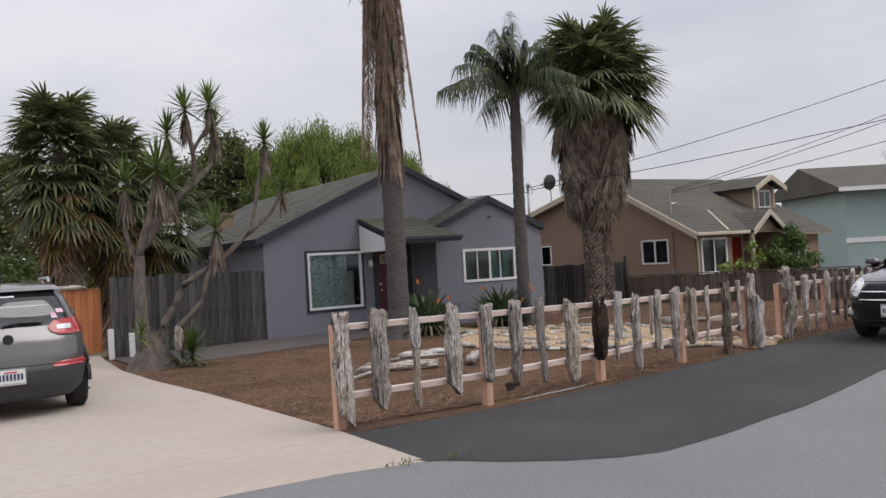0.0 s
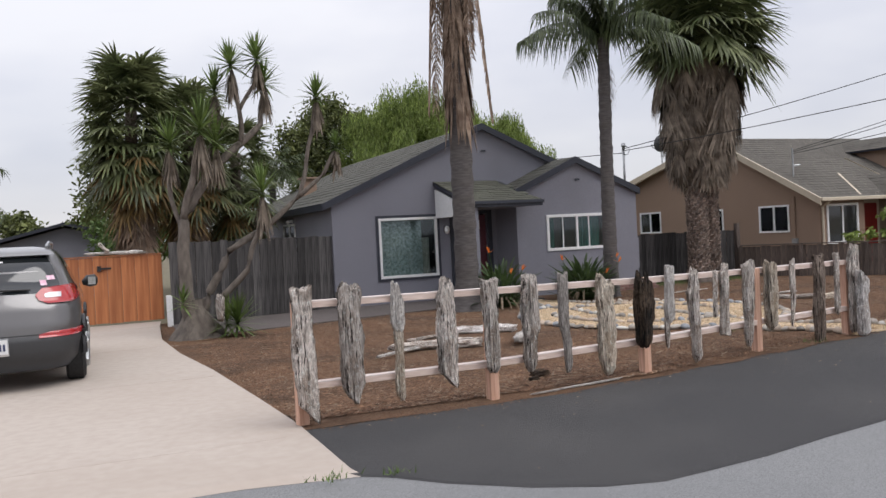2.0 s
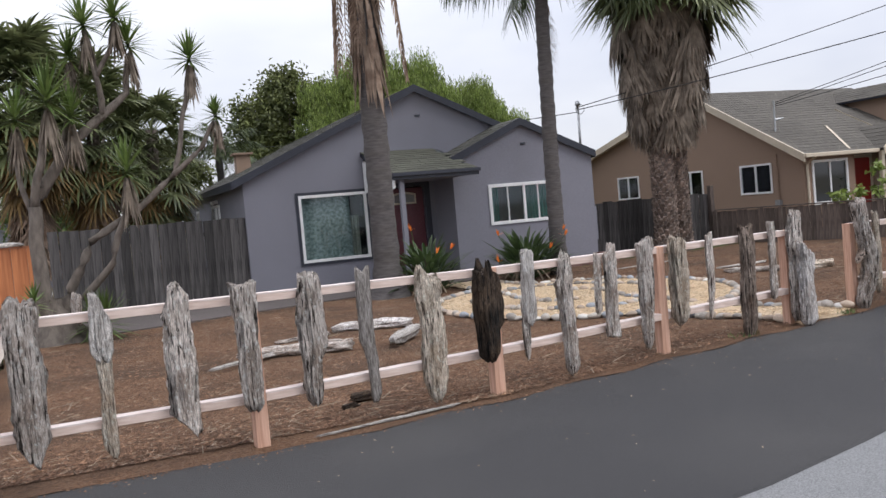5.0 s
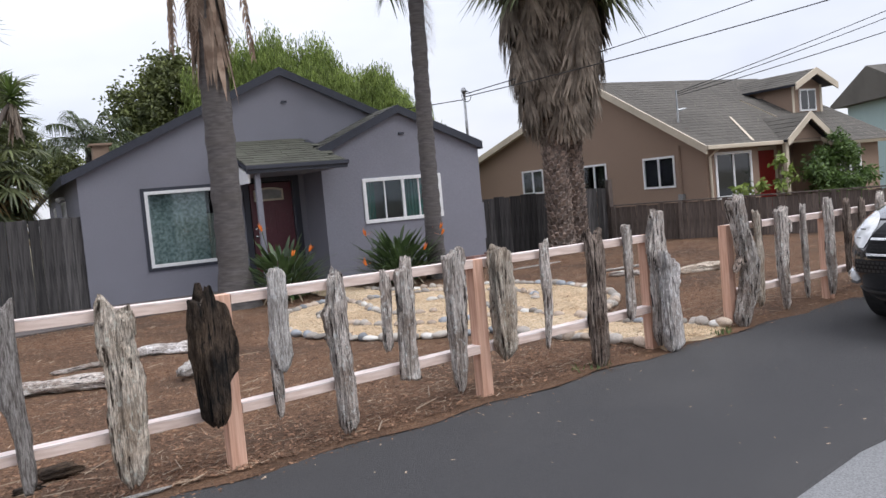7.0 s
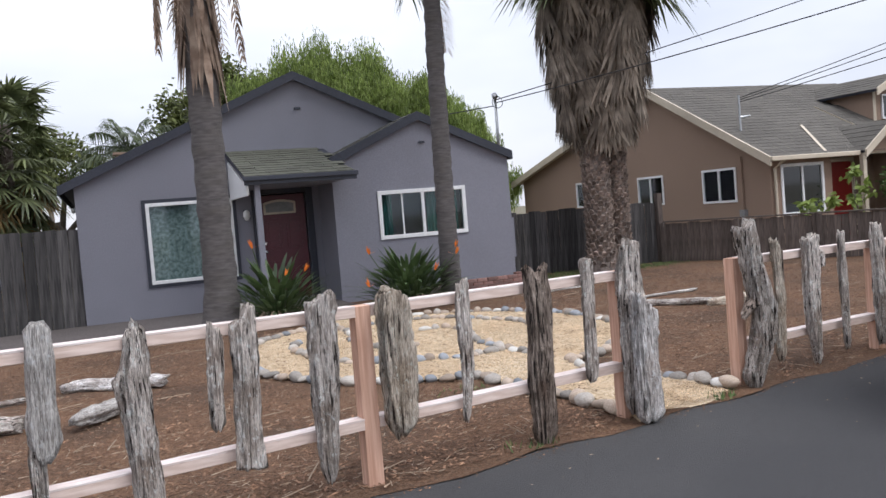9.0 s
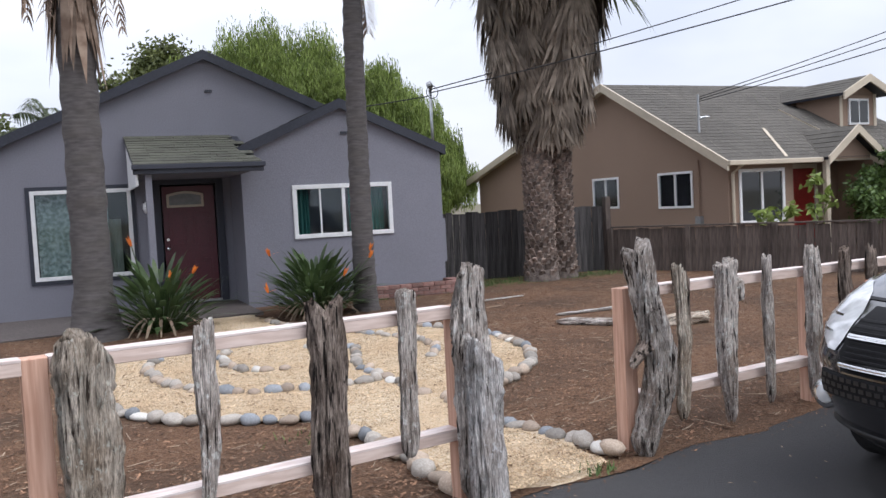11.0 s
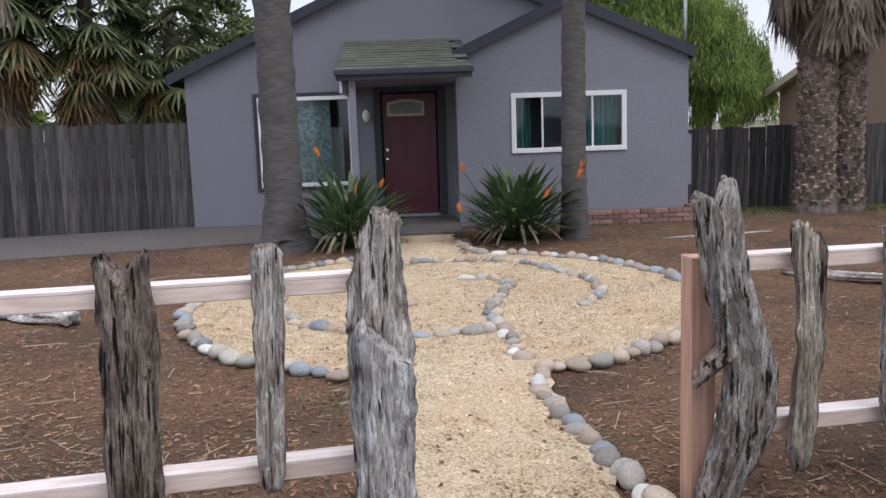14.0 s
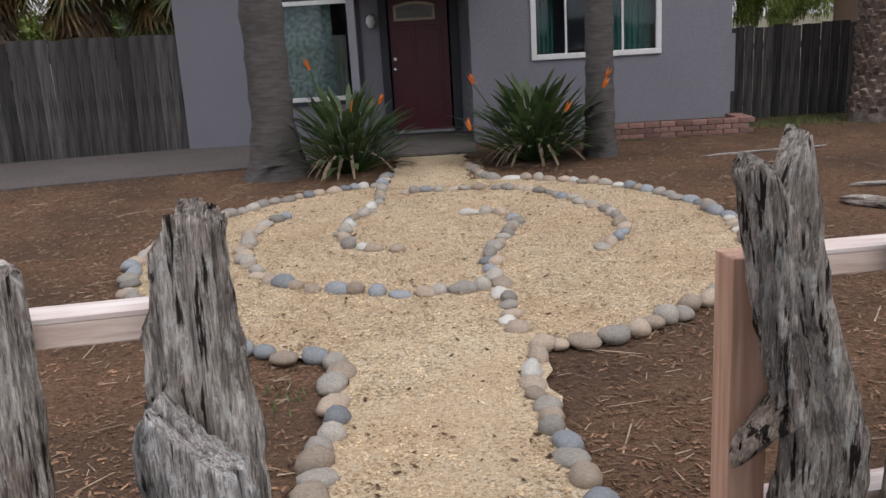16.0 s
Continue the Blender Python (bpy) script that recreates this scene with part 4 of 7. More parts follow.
# ---- tan house next door ----
tan = thing("tan_house", "tan stucco house with brown shingle roof and cream trim", "house", (-0.27, -0.75, 0))
tan.scale = (0.955, 0.955, 0.955)
BX, BY0, BY1, BXE = 12.7, 0.35, 13.9, 19.6
BR, BRZ, BEZ, BEB = 5.0, 4.74, 2.24, 2.46
SB, SR = (BRZ - BEZ) / (BR - BY0 + 0.35), (BRZ - BEB) / (BY1 + 0.35 - BR)
SWIN = [(1.60, 2.98, 1.16, 2.10), (4.78, 6.10, 1.2, 2.10), (8.45, 9.85, 1.28, 2.16)]
g = cell_wall(Geo(), BY0, BY1, -0.3, 2.3, SWIN, 0.0, 0.15, along_y(BX))
zz = [BRZ - SB * (BR - BY0) - 0.1, BRZ - SR * (BY1 - BR) - 0.1]
prof = [(BY0, 2.3), (BY1, 2.3), (BY1, zz[1]), (BR, BRZ - 0.1), (BY0, zz[0])]
g.add([(x, y, z) for x in (BX, BX + 0.15) for y, z in prof], [(0, 1, 2, 3, 4), (9, 8, 7, 6, 5)] + [(i, (i + 1) % 5, (i + 1) % 5 + 5, i + 5) for i in range(5)])
part("side_wall", g, "stucco_brown", tan)
FW = [(13.02, 14.46, 0.72, 2.05), (17.75, 18.75, 0.85, 1.98)]
part("front_wall", cell_wall(Geo(), BX + 0.15, 14.75, -0.3, 2.3, FW[:1], 0.0, 0.15, along_x(BY0)), "stucco_brown", tan)
part("porch_side_wall", Geo().box(14.6, 14.75, BY0 + 0.15, 1.1, -0.3, 2.3), "stucco_brown", tan)
part("porch_back_wall", Geo().box(14.6, 17.1, 1.1, 1.25, -0.3, 2.6), "stucco_brown", tan)
part("front_wall", cell_wall(Geo(), 17.1, BXE, -0.3, 2.15, FW[1:], 0.0, 0.15, along_x(0.0)), "stucco_brown", tan)
part("end_wall", Geo().box(BXE - 0.15, BXE, 0.15, BY1, -0.3, 2.3), "stucco_brown", tan)
part("bay_wall", Geo().box(17.1, 17.25, 0.15, 1.1, -0.3, 2.15), "stucco_brown", tan)
part("rear_wall", Geo().box(BX + 0.15, BXE - 0.15, BY1 - 0.15, BY1, -0.3, 2.4), "stucco_brown", tan)


def slope_y(name, ya, za, yb, zb, x0, x1, parent, material, rows, seed, th=0.1, tab=0.4):
    rnd = random.Random(seed)
    n = Vector((0, -(zb - za), yb - ya))
    n = (n if n.z > 0 else -n).normalized()
    a0, b0 = Vector((0, ya, za)), Vector((0, yb, zb))
    p = [q + n * h + Vector((x, 0, 0)) for h in (0, -th) for x in (x0, x1) for q in (a0, b0)]
    base = part(name, Geo().add(p, ((0, 1, 3, 2), (4, 6, 7, 5), (0, 4, 5, 1), (2, 3, 7, 6), (0, 2, 6, 4), (1, 5, 7, 3))), "cream", parent)
    s = Geo()
    for r in range(rows):
        u0, u1 = r / rows, min((r + 1.15) / rows, 1)
        x = x0 - rnd.random() * tab
        while x < x1:
            w = tab * rnd.uniform(0.7, 1.3)
            xa, xb = max(x, x0) + 0.005, min(x + w, x1) - 0.005
            x += w
            if xb - xa < 0.02:
                continue
            lo, hi = a0.lerp(b0, u0), a0.lerp(b0, u1)
            s.add([lo + n * 0.014 + Vector((xa, 0, 0)), lo + n * 0.014 + Vector((xb, 0, 0)), hi + n * 0.008 + Vector((xb, 0, 0)), hi + n * 0.008 + Vector((xa, 0, 0)),
                   lo + Vector((xa, 0, 0)), lo + Vector((xb, 0, 0))], ((0, 1, 2, 3), (4, 5, 1, 0)))
    part("shingle_covering", s, material, base, kind="stuff")
    return base


slope_y("roof", BY0 - 0.35, BEZ, BR, BRZ, BX - 0.3, BXE + 0.5, tan, "shingle_brown", 26, 11)
slope_y("roof", BY1 + 0.35, BEB, BR, BRZ, BX - 0.3, BXE + 0.5, tan, "shingle_brown", 20, 12)
for ya, yb in ((BY0 - 0.4, BR), (BY1 + 0.4, BR)):
    za = BRZ - (SB if ya < BR else SR) * abs(ya - BR)
    part("barge_board", Geo().add([(x, y, z + h) for x in (BX - 0.36, BX - 0.30) for (y, z) in ((ya, za), (yb, BRZ)) for h in (0.03, -0.2)],
                                  ((0, 1, 3, 2), (4, 6, 7, 5), (0, 4, 5, 1), (2, 3, 7, 6), (0, 2, 6, 4), (1, 5, 7, 3))), "cream", tan)
part("gutter", Geo().box(BX - 0.34, 15.3, BY0 - 0.47, BY0 - 0.355, 2.13, 2.25), "cream", tan, bevel=0.02)
part("downpipe", Geo().ring([((BX + 0.1, BY0 - 0.40, 2.14), 0.04), ((BX + 0.1, BY0 - 0.06, 1.95), 0.04), ((BX + 0.1, BY0 - 0.06, -0.1), 0.04)], 8), "cream", tan)
part("conduit", Geo().ring([((BX - 0.04, 1.35, 0.4), 0.025), ((BX - 0.04, 1.35, 2.35), 0.025)], 6), "stucco_brown", tan)
part("meter_box", Geo().box(BX - 0.1, BX, 1.25, 1.45, 0.75, 0.95), "blind", tan)
# porch gable, bay roof, dormer
def gable_roof(xc, half, y0, y1, zr, slope, parent, seed):
    for s in (-1, 1):
        ze = zr - slope * half
        xe = xc + s * half
        roof = roof_slope("porch_gable_roof", xe, ze, xc, zr, y0, y1, parent, "shingle_brown", rows=6, tab=0.4, seed=seed + s)
        part("gable_trim", Geo().add([(x, y, z + h) for y in (y0 - 0.05, y0) for (x, z) in ((xe, ze), (xc, zr)) for h in (0.03, -0.18)],
                                     ((0, 1, 3, 2), (4, 6, 7, 5), (0, 4, 5, 1), (2, 3, 7, 6), (0, 2, 6, 4), (1, 5, 7, 3))), "cream", parent)


gable_roof(16.3, 1.0, -0.25, 2.6, 3.0, 0.76, tan, 31)
g = Geo()
gable(g, 15.45, 17.15, 2.2, 16.3, 0.76, 2.86, 0.0, 0.1)
part("porch_gable_wall", g, "stucco_brown", tan)
for px in (15.42, 17.15):
    part("porch_post", Geo().box(px - 0.06, px + 0.06, -0.12, -0.005, -0.3, 2.22), "cream", tan)
slope_y("bay_roof", -0.4, 2.08, 3.0, 3.79, 17.0, BXE + 0.45, tan, "shingle_brown", 14, 13)
part("dormer_wall", Geo().box(17.95, 19.35, 1.75, 5.0, 2.9, 4.05), "stucco_brown", tan)
g = Geo()
gable(g, 17.95, 19.35, 4.05, 18.65, 0.5, 4.38, 1.75, 1.9)
part("dormer_gable", g, "stucco_brown", tan)
gable_roof(18.65, 0.98, 1.35, 5.0, 4.52, 0.5, tan, 41)
w = part("dormer_window", Geo().box(18.27, 19.03, 1.70, 1.75, 3.2, 3.92), "white", tan)
for xa in (18.33, 18.68):
    part("pane", Geo().box(xa, xa + 0.29, 1.685, 1.702, 3.26, 3.86), "car_glass", w)
for xa in (17.95, 19.25):
    part("corner_trim", Geo().box(xa, xa + 0.10, 1.725, 1.75, 2.95, 4.05), "cream", tan)
for x0, x1, z0, z1 in FW:
    window("window", "white sliding window", (x0, x1, z0, z1), BY0 if x0 < 16 else 0.0, tan, 0.08, mullions=((x0 + x1) / 2,), pane_mat="car_glass")
for y0, y1, z0, z1 in SWIN:
    f = 0.06
    w = part("window", Geo().box(BX - 0.03, BX + 0.05, y0, y1, z1 - f, z1).box(BX - 0.03, BX + 0.05, y0, y1, z0, z0 + f).box(BX - 0.03, BX + 0.05, y0, y0 + f, z0 + f, z1 - f)
             .box(BX - 0.03, BX + 0.05, y1 - f, y1, z0 + f, z1 - f), "white", tan, "white sliding side window with blind")
    ym = (y0 + y1) / 2
    part("mullion", Geo().box(BX - 0.025, BX + 0.045, ym - 0.03, ym + 0.03, z0 + f, z1 - f), "white", w)
    for a, b in ((y0 + f, ym - 0.03), (ym + 0.03, y1 - f)):
        part("pane", Geo().box(BX + 0.01, BX + 0.016, a, b, z0 + f, z1 - f), "pane", w).visible_shadow = False
    g = Geo()
    for i in range(int((z1 - z0 - 0.2) / 0.05)):
        g.box(BX + 0.05, BX + 0.085, y0 + f, ym - 0.05, z0 + 0.1 + i * 0.05, z0 + 0.115 + i * 0.05)
    part("blind", g, "blind", w)
# same painted room darkness, added behind the tan house windows
part("dark_room_sheet", Geo().box(BX + 0.9, BX + 0.95, BY0 + 0.3, BY1 - 0.3, -0.2, 2.2), "dark", tan)
part("front_door", Geo().box(15.4, 16.2, 1.06, 1.1, 0.0, 2.02), "red_door", tan, "bright red front door")
part("door_trim", Geo().box(15.29, 15.395, 1.05, 1.1, 0.0, 2.14).box(16.205, 16.31, 1.05, 1.1, 0.0, 2.14).box(15.395, 16.205, 1.05, 1.1, 2.03, 2.14), "cream", tan)
part("roof_pipe", Geo().ring([((12.95, 1.6, 2.8), 0.03), ((12.95, 1.6, 4.0), 0.03)], 8).ring([((12.95, 1.6, 3.4), 0.05), ((13.3, 1.6, 3.45), 0.02)], 6), "steel", tan)
part("roof_flashing", Geo().add([(14.25, 0.08, 2.31), (14.35, 0.08, 2.31), (15.25, 1.75, 3.15), (15.15, 1.75, 3.15)], ((0, 1, 2, 3),)), "cream", tan, "pale metal valley flashing")
dish = thing("satellite_dish", "dark satellite dish on a short mast", "satellite dish", (12.3, 7.66, 4.40))
part("mast", Geo().ring([((0, 0, -1.6), 0.025), ((0, 0, 0.3), 0.025)], 8), "steel", dish)
g = Geo()
for k in range(4):
    for j in range(16):
        a, r = 2 * math.pi * j / 16, 0.42 * k / 3
        g.v.append((-0.05 - 0.12 * (1 - (k / 3) ** 2), r * math.cos(a), 0.4 + r * 0.8 * math.sin(a)))
g.f += [(k * 16 + j, k * 16 + (j + 1) % 16, k * 16 + 16 + (j + 1) % 16, k * 16 + 16 + j) for k in range(3) for j in range(16)]
part("reflector", g, "plastic", dish, smooth=True)
part("feed_arm", Geo().ring([((-0.05, 0, 0.05), 0.015), ((-0.45, 0, 0.25), 0.015), ((-0.47, 0, 0.35), 0.04)], 6), "plastic", dish)

# ---- teal house far off ----
teal = thing("teal_house", "two-storey pale teal house with white trim", "house", (29.8, 5.2, -0.9), -32)
part("wall", Geo().box(0, 14, 0, 8, -0.3, 5.3), "teal_siding", teal)
g = Geo()
for i in range(34):
    g.add([(0, -0.012, -0.2 + i * 0.16), (14, -0.012, -0.2 + i * 0.16), (14, -0.002, -0.05 + i * 0.16), (0, -0.002, -0.05 + i * 0.16)], ((0, 1, 2, 3),))
part("siding_boards", g, "teal_siding", teal, kind="stuff")
part("band", Geo().box(-0.05, 14.05, -0.05, -0.015, 2.3, 2.55), "white", teal)
part("roof", Geo().add([(-0.6, -0.7, 5.15), (14.6, -0.7, 5.15), (14.6, 4, 6.6), (-0.6, 4, 6.6), (-0.6, 8.7, 5.15), (14.6, 8.7, 5.15), (-0.6, -0.7, 4.98), (14.6, -0.7, 4.98), (14.6, 8.7, 4.98), (-0.6, 8.7, 4.98)],
                       ((0, 1, 2, 3), (3, 2, 5, 4), (0, 6, 7, 1), (4, 5, 8, 9), (1, 7, 8, 5, 2), (0, 3, 4, 9, 6), (6, 9, 8, 7))), "shingle_brown", teal)
part("eave_board", Geo().box(-0.6, 14.6, -0.76, -0.705, 4.95, 5.17), "white", teal)
for x0, x1, z0, z1 in ((2.3, 3.3, 0.7, 1.8), (5.3, 6.1, 0.9, 1.5), (4.8, 5.7, 3.6, 4.5), (9.0, 10.2, 3.5, 4.5)):
    w = part("window", Geo().box(x0 - 0.12, x1 + 0.12, -0.06, -0.02, z0 - 0.12, z1 + 0.12), "white", teal)
    part("pane", Geo().box(x0, x1, -0.075, -0.062, z0, z1), "car_glass", w)

# ---- driftwood fence ----
street_fence = thing("driftwood_fence", "low rail fence hung with weathered driftwood pickets", "fence")


def rail_z(x):
    return float(np.interp(x, [-7.7, -6.0, -2.8, -0.4, 1.5, 8], [1.055, 1.045, 0.985, 0.975, 0.925, 0.88])), float(np.interp(x, [-7.7, -2.8, -0.4, 1.5, 8], [0.345, 0.36, 0.365, 0.30, 0.27]))


for i, (px, py) in enumerate(FENCE):
    top = rail_z(px)[0] + 0.03
    part("post", Geo().box(-0.047, 0.047, -0.047, 0.047, -0.12, top), "lumber", street_fence, bevel=0.004, at=(px, py, 0)).rotation_euler = (0, 0, 0.12)
for i, ((xa, ya), (xb, yb)) in enumerate(zip(FENCE, FENCE[1:])):
    if i == 4:
        continue
    for k in (0, 1):
        za, zb = rail_z(xa)[k], rail_z(xb)[k]
        L = math.hypot(xb - xa, yb - ya)
        r = part("rail", Geo().box(-L / 2 + 0.047, L / 2 - 0.047, -0.045, 0.045, -0.030, 0.022), "rail_side", street_fence, "raw pink lumber rail with a whitewashed top, skylight in its colour", bevel=0.004)
        # thin strip over the top face; its sky brightness is painted in with the whitewash
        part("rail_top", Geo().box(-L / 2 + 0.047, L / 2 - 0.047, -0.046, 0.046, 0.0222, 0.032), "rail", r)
        d = Vector((xb - xa, yb - ya, zb - za)).normalized()
        side = Vector((d.y, -d.x, 0)).normalized()
        r.matrix_basis = Matrix.Translation(Vector(((xa + xb) / 2, (ya + yb) / 2, (za + zb) / 2)) + side * 0.004) @ Matrix((d, -side, d.cross(-side))).transposed().to_4x4()


def ease(v):
    v = min(max(v, 0.0), 1.0)
    return v * v * (3 - 2 * v)


def driftwood(seed, h, w, deep=0.5, taper=0.75, ragged=0.06, bend=(), rings=34, sides=40, spike=0.0, groove=1.0, profile=(), crown=(), foot=()):
    """A weathered stick from 0 up to h: grooved, split, ragged at the top, worn thin below.
    profile: (height, left, right) shares of the half width; crown and foot: (place across, metres lost) at its ends."""
    g = Geo()
    s = seed * 7.31
    bx = [b[0] for b in bend] or [0, 1]
    bo = [b[1] for b in bend] or [0, 0]
    for i in range(rings):
        t = i / (rings - 1)
        body = (taper + (1 - taper) * min(1, t * 1.8)) * (1 - 0.16 * max(0, (t - 0.80) / 0.20) ** 2)
        left = right = 1.0
        if profile:
            body = 1.0
            left = float(np.interp(t, [p[0] for p in profile], [p[1] for p in profile]))
            right = float(np.interp(t, [p[0] for p in profile], [p[2] for p in profile]))
        body *= 1 + (0.10 if profile else 0.20) * noise.noise((s + 11, 3, t * 4.2 * h)) + 0.08 * noise.noise((s + 17, 3, t * 11 * h))
        if t < 0.06 and not foot:
            body *= 0.55 + 7.5 * t
        cx = float(np.interp(t, bx, bo)) + 0.06 * w * noise.noise((s, 0, t * 3 * h))
        cy = 0.05 * w * noise.noise((s + 5, 0, t * 3 * h))
        for j in range(sides):
            a = 2 * math.pi * j / sides
            ca, sa = math.cos(a), math.sin(a)
            n1 = noise.noise((ca * 1.3 + s, sa * 1.3, t * 2.1 * h))
            n2 = noise.noise((ca * 4.5 + s, sa * 4.5, t * 1.3 * h + 9))
            n3 = noise.noise((ca * 11 + s, sa * 11, t * 2.2 * h + 3))
            crack = -0.34 * max(0.0, 0.16 - abs(noise.noise((ca * 3.0 + s, sa * 3.0, t * 1.1 * h + 20)))) / 0.16
            n4 = noise.noise((ca * 9 + s, sa * 9, t * 15 * h + 7))
            flat = (abs(ca) ** 3 + abs(sa) ** 3) ** (-1 / 3) * 0.94 if profile else 1.0
            rr = body * flat * (1 + (0.16 if profile else 0.34) * n1 + groove * (0.20 * n2 + 0.12 * n3 + 0.13 * n4 + 1.1 * crack))
            across = min(max(rr * ca, -1), 1)
            if crown:
                up = ease((t - 0.55) / 0.45)
                chip = 0.5 * ragged * max(0.0, noise.noise((ca * 6 + s, sa * 6, 44)) + 0.4 * noise.noise((ca * 14 + s, sa * 14, 48)))
                z = t * h - up * (float(np.interp(across, [p[0] for p in crown], [p[1] for p in crown])) + chip + 0.25 * ragged * max(0.0, -sa))
            else:
                up = max(0.0, (t - 0.72) / 0.28) ** 1.3
                z = t * h - up * ragged * max(0.40 + 0.55 * math.cos(a - s) + 0.75 * noise.noise((ca * 2.1 + s, sa * 2.1, 40)) + 0.40 * noise.noise((ca * 6 + s, sa * 6, 44)), -0.15) + spike * up * max(0, ca) ** 2
            down = ease(1 - t / 0.5) if foot else max(0.0, 1 - t / 0.22)
            z += down * (float(np.interp(across, [p[0] for p in foot], [p[1] for p in foot])) + 0.3 * ragged * noise.noise((ca * 5 + s, sa * 5, 62)) if foot else ragged * 0.55 * (0.4 + noise.noise((ca * 1.8 + s, sa * 1.8, 60))))
            g.v.append((cx + rr * w / 2 * ca * (right if ca > 0 else left), cy + rr * w * deep / 2 * sa, z))
    for i in range(rings - 1):
        for j in range(sides):
            a, b = i * sides + j, i * sides + (j + 1) % sides
            g.f.append((a, b, b + sides, a + sides))
    lo, hi = g.v[:sides], g.v[-sides:]
    g.v += [tuple(sum(p[k] for p in lo) / sides + (0.02 if k == 2 else 0) for k in range(3)), tuple(sum(p[k] for p in hi) / sides - (0.02 if k == 2 else 0) for k in range(3))]
    k = len(g.v)
    g.f += [(j, k - 2, (j + 1) % sides) for j in range(sides)] + [((rings - 1) * sides + (j + 1) % sides, k - 1, (rings - 1) * sides + j) for j in range(sides)]
    return g


def picket(x, z0, z1, w, tone="drift", label="", lean=0.0, off=0.085, **kw):
    y = fence_y(x)
    g = driftwood(x * 3.7 + 50, z1 - z0, w * (0.92 if "profile" in kw else 0.84), **{"rings": 60, "sides": 56, **kw})
    p = part("picket", g, tone, street_fence, label, smooth=True, at=(x, y - off - 0.10 * w, z0))
    p.rotation_euler = (0, radians(lean), 0.1 + 0.2 * math.sin(x * 9))
    return p


picket(-7.690, 0.02, 1.23, 0.215, taper=0.75, label="broad grey splintered driftwood picket", off=0.10, ragged=0.05, bend=[(0, 0.015), (0.5, 0), (1, 0)],
       profile=[(0, 0.9, 0.95), (0.5, 0.95, 1), (1, 1, 0.95)], crown=[(-1, 0.02), (-0.6, 0), (0, 0.03), (0.6, 0.005), (1, 0)], foot=[(-1, 0.19), (0, 0.10), (0.9, 0)])
picket(-7.260, 0.15, 1.245, 0.235, taper=0.8, ragged=0.09, off=0.10, label="broad grey driftwood picket with dark hollows",
       profile=[(0, 0.5, 0.5), (0.08, 0.95, 0.85), (0.4, 1, 0.9), (0.55, 1, 1.1), (0.68, 1, 0.92), (1, 0.9, 0.9)], crown=[(-1, 0.05), (-0.6, 0), (-0.1, 0.01), (0.1, 0.08), (0.25, 0.03), (0.8, 0.03), (1, 0.08)], foot=[(-1, 0.08), (0, 0.03), (0.3, -0.02), (1, 0.10)])
picket(-6.812, 0.12, 0.80, 0.13, "drift_tan", taper=0.55,
       profile=[(0, 0.1, 0.7), (0.1, 0.8, 0.8), (0.3, 0.9, 0.75), (0.6, 0.65, 0.8), (1, 0.8, 0.9)])
picket(-6.812, 0.74, 1.225, 0.165, "drift_white", "bleached white driftwood picket top", taper=0.8, ragged=0.1,
       profile=[(0, 0.6, 0.7), (0.15, 0.95, 1), (0.5, 0.9, 1.05), (0.8, 0.8, 0.75), (1, 0.7, 0.4)], crown=[(-1, 0.02), (-0.3, 0), (0.4, 0.05), (1, 0.12)])
picket(-6.340, 0.19, 1.225, 0.22, "drift", taper=0.8, label="dark-streaked grey driftwood picket",
       profile=[(0, 0.95, 0.9), (0.4, 1, 0.95), (0.7, 0.95, 0.9), (1, 0.95, 0.85)], crown=[(-1, 0.22), (-0.55, 0.12), (-0.35, 0.01), (0.35, 0), (0.6, 0.05), (1, 0.10)], foot=[(-1, 0.17), (0, 0.06), (0.6, 0), (1, 0.02)])
picket(-5.895, 0.27, 1.185, 0.20, taper=0.65, off=0.11, label="silver driftwood picket flaring towards its top",
       profile=[(0, 0.6, 0.6), (0.25, 0.8, 0.75), (0.6, 0.82, 0.8), (1, 1.1, 1)], crown=[(-1, 0), (-0.6, 0.03), (0, 0.03), (0.7, 0), (1, 0.02)])
picket(-5.437, 0.23, 1.195, 0.25, taper=0.6, ragged=0.08,
       profile=[(0, 0.8, 0.15), (0.35, 0.9, 0.3), (0.45, 1, 0.95), (0.7, 1, 1), (1, 0.9, 0.9)], crown=[(-1, 0.22), (-0.75, 0.16), (-0.5, 0.01), (0, 0), (0.6, 0.005), (1, 0.08)])
picket(-5.013, 0.16, 1.18, 0.14, "drift_smooth", taper=0.8, groove=0.5, label="smooth slim grey driftwood picket",
       profile=[(0, 0.1, 0.95), (0.3, 0.35, 1), (0.40, 0.7, 0.85), (0.46, 1.05, 0.75), (0.7, 1, 0.8), (1, 0.95, 0.85)], crown=[(-1, 0.01), (-0.6, 0), (-0.3, 0.04), (0.35, 0.05), (0.6, 0), (1, 0)])
picket(-4.490, 0.08, 1.15, 0.235, "drift_tan", taper=0.72, ragged=0.12,
       profile=[(0, 0.6, 0.55), (0.15, 0.9, 0.95), (0.35, 1, 1), (0.5, 0.85, 1), (1, 1, 0.9)], crown=[(-1, 0.08), (-0.6, 0), (-0.2, 0.05), (0.3, 0.14), (0.6, 0.15), (0.8, 0.08), (1, 0.13)])
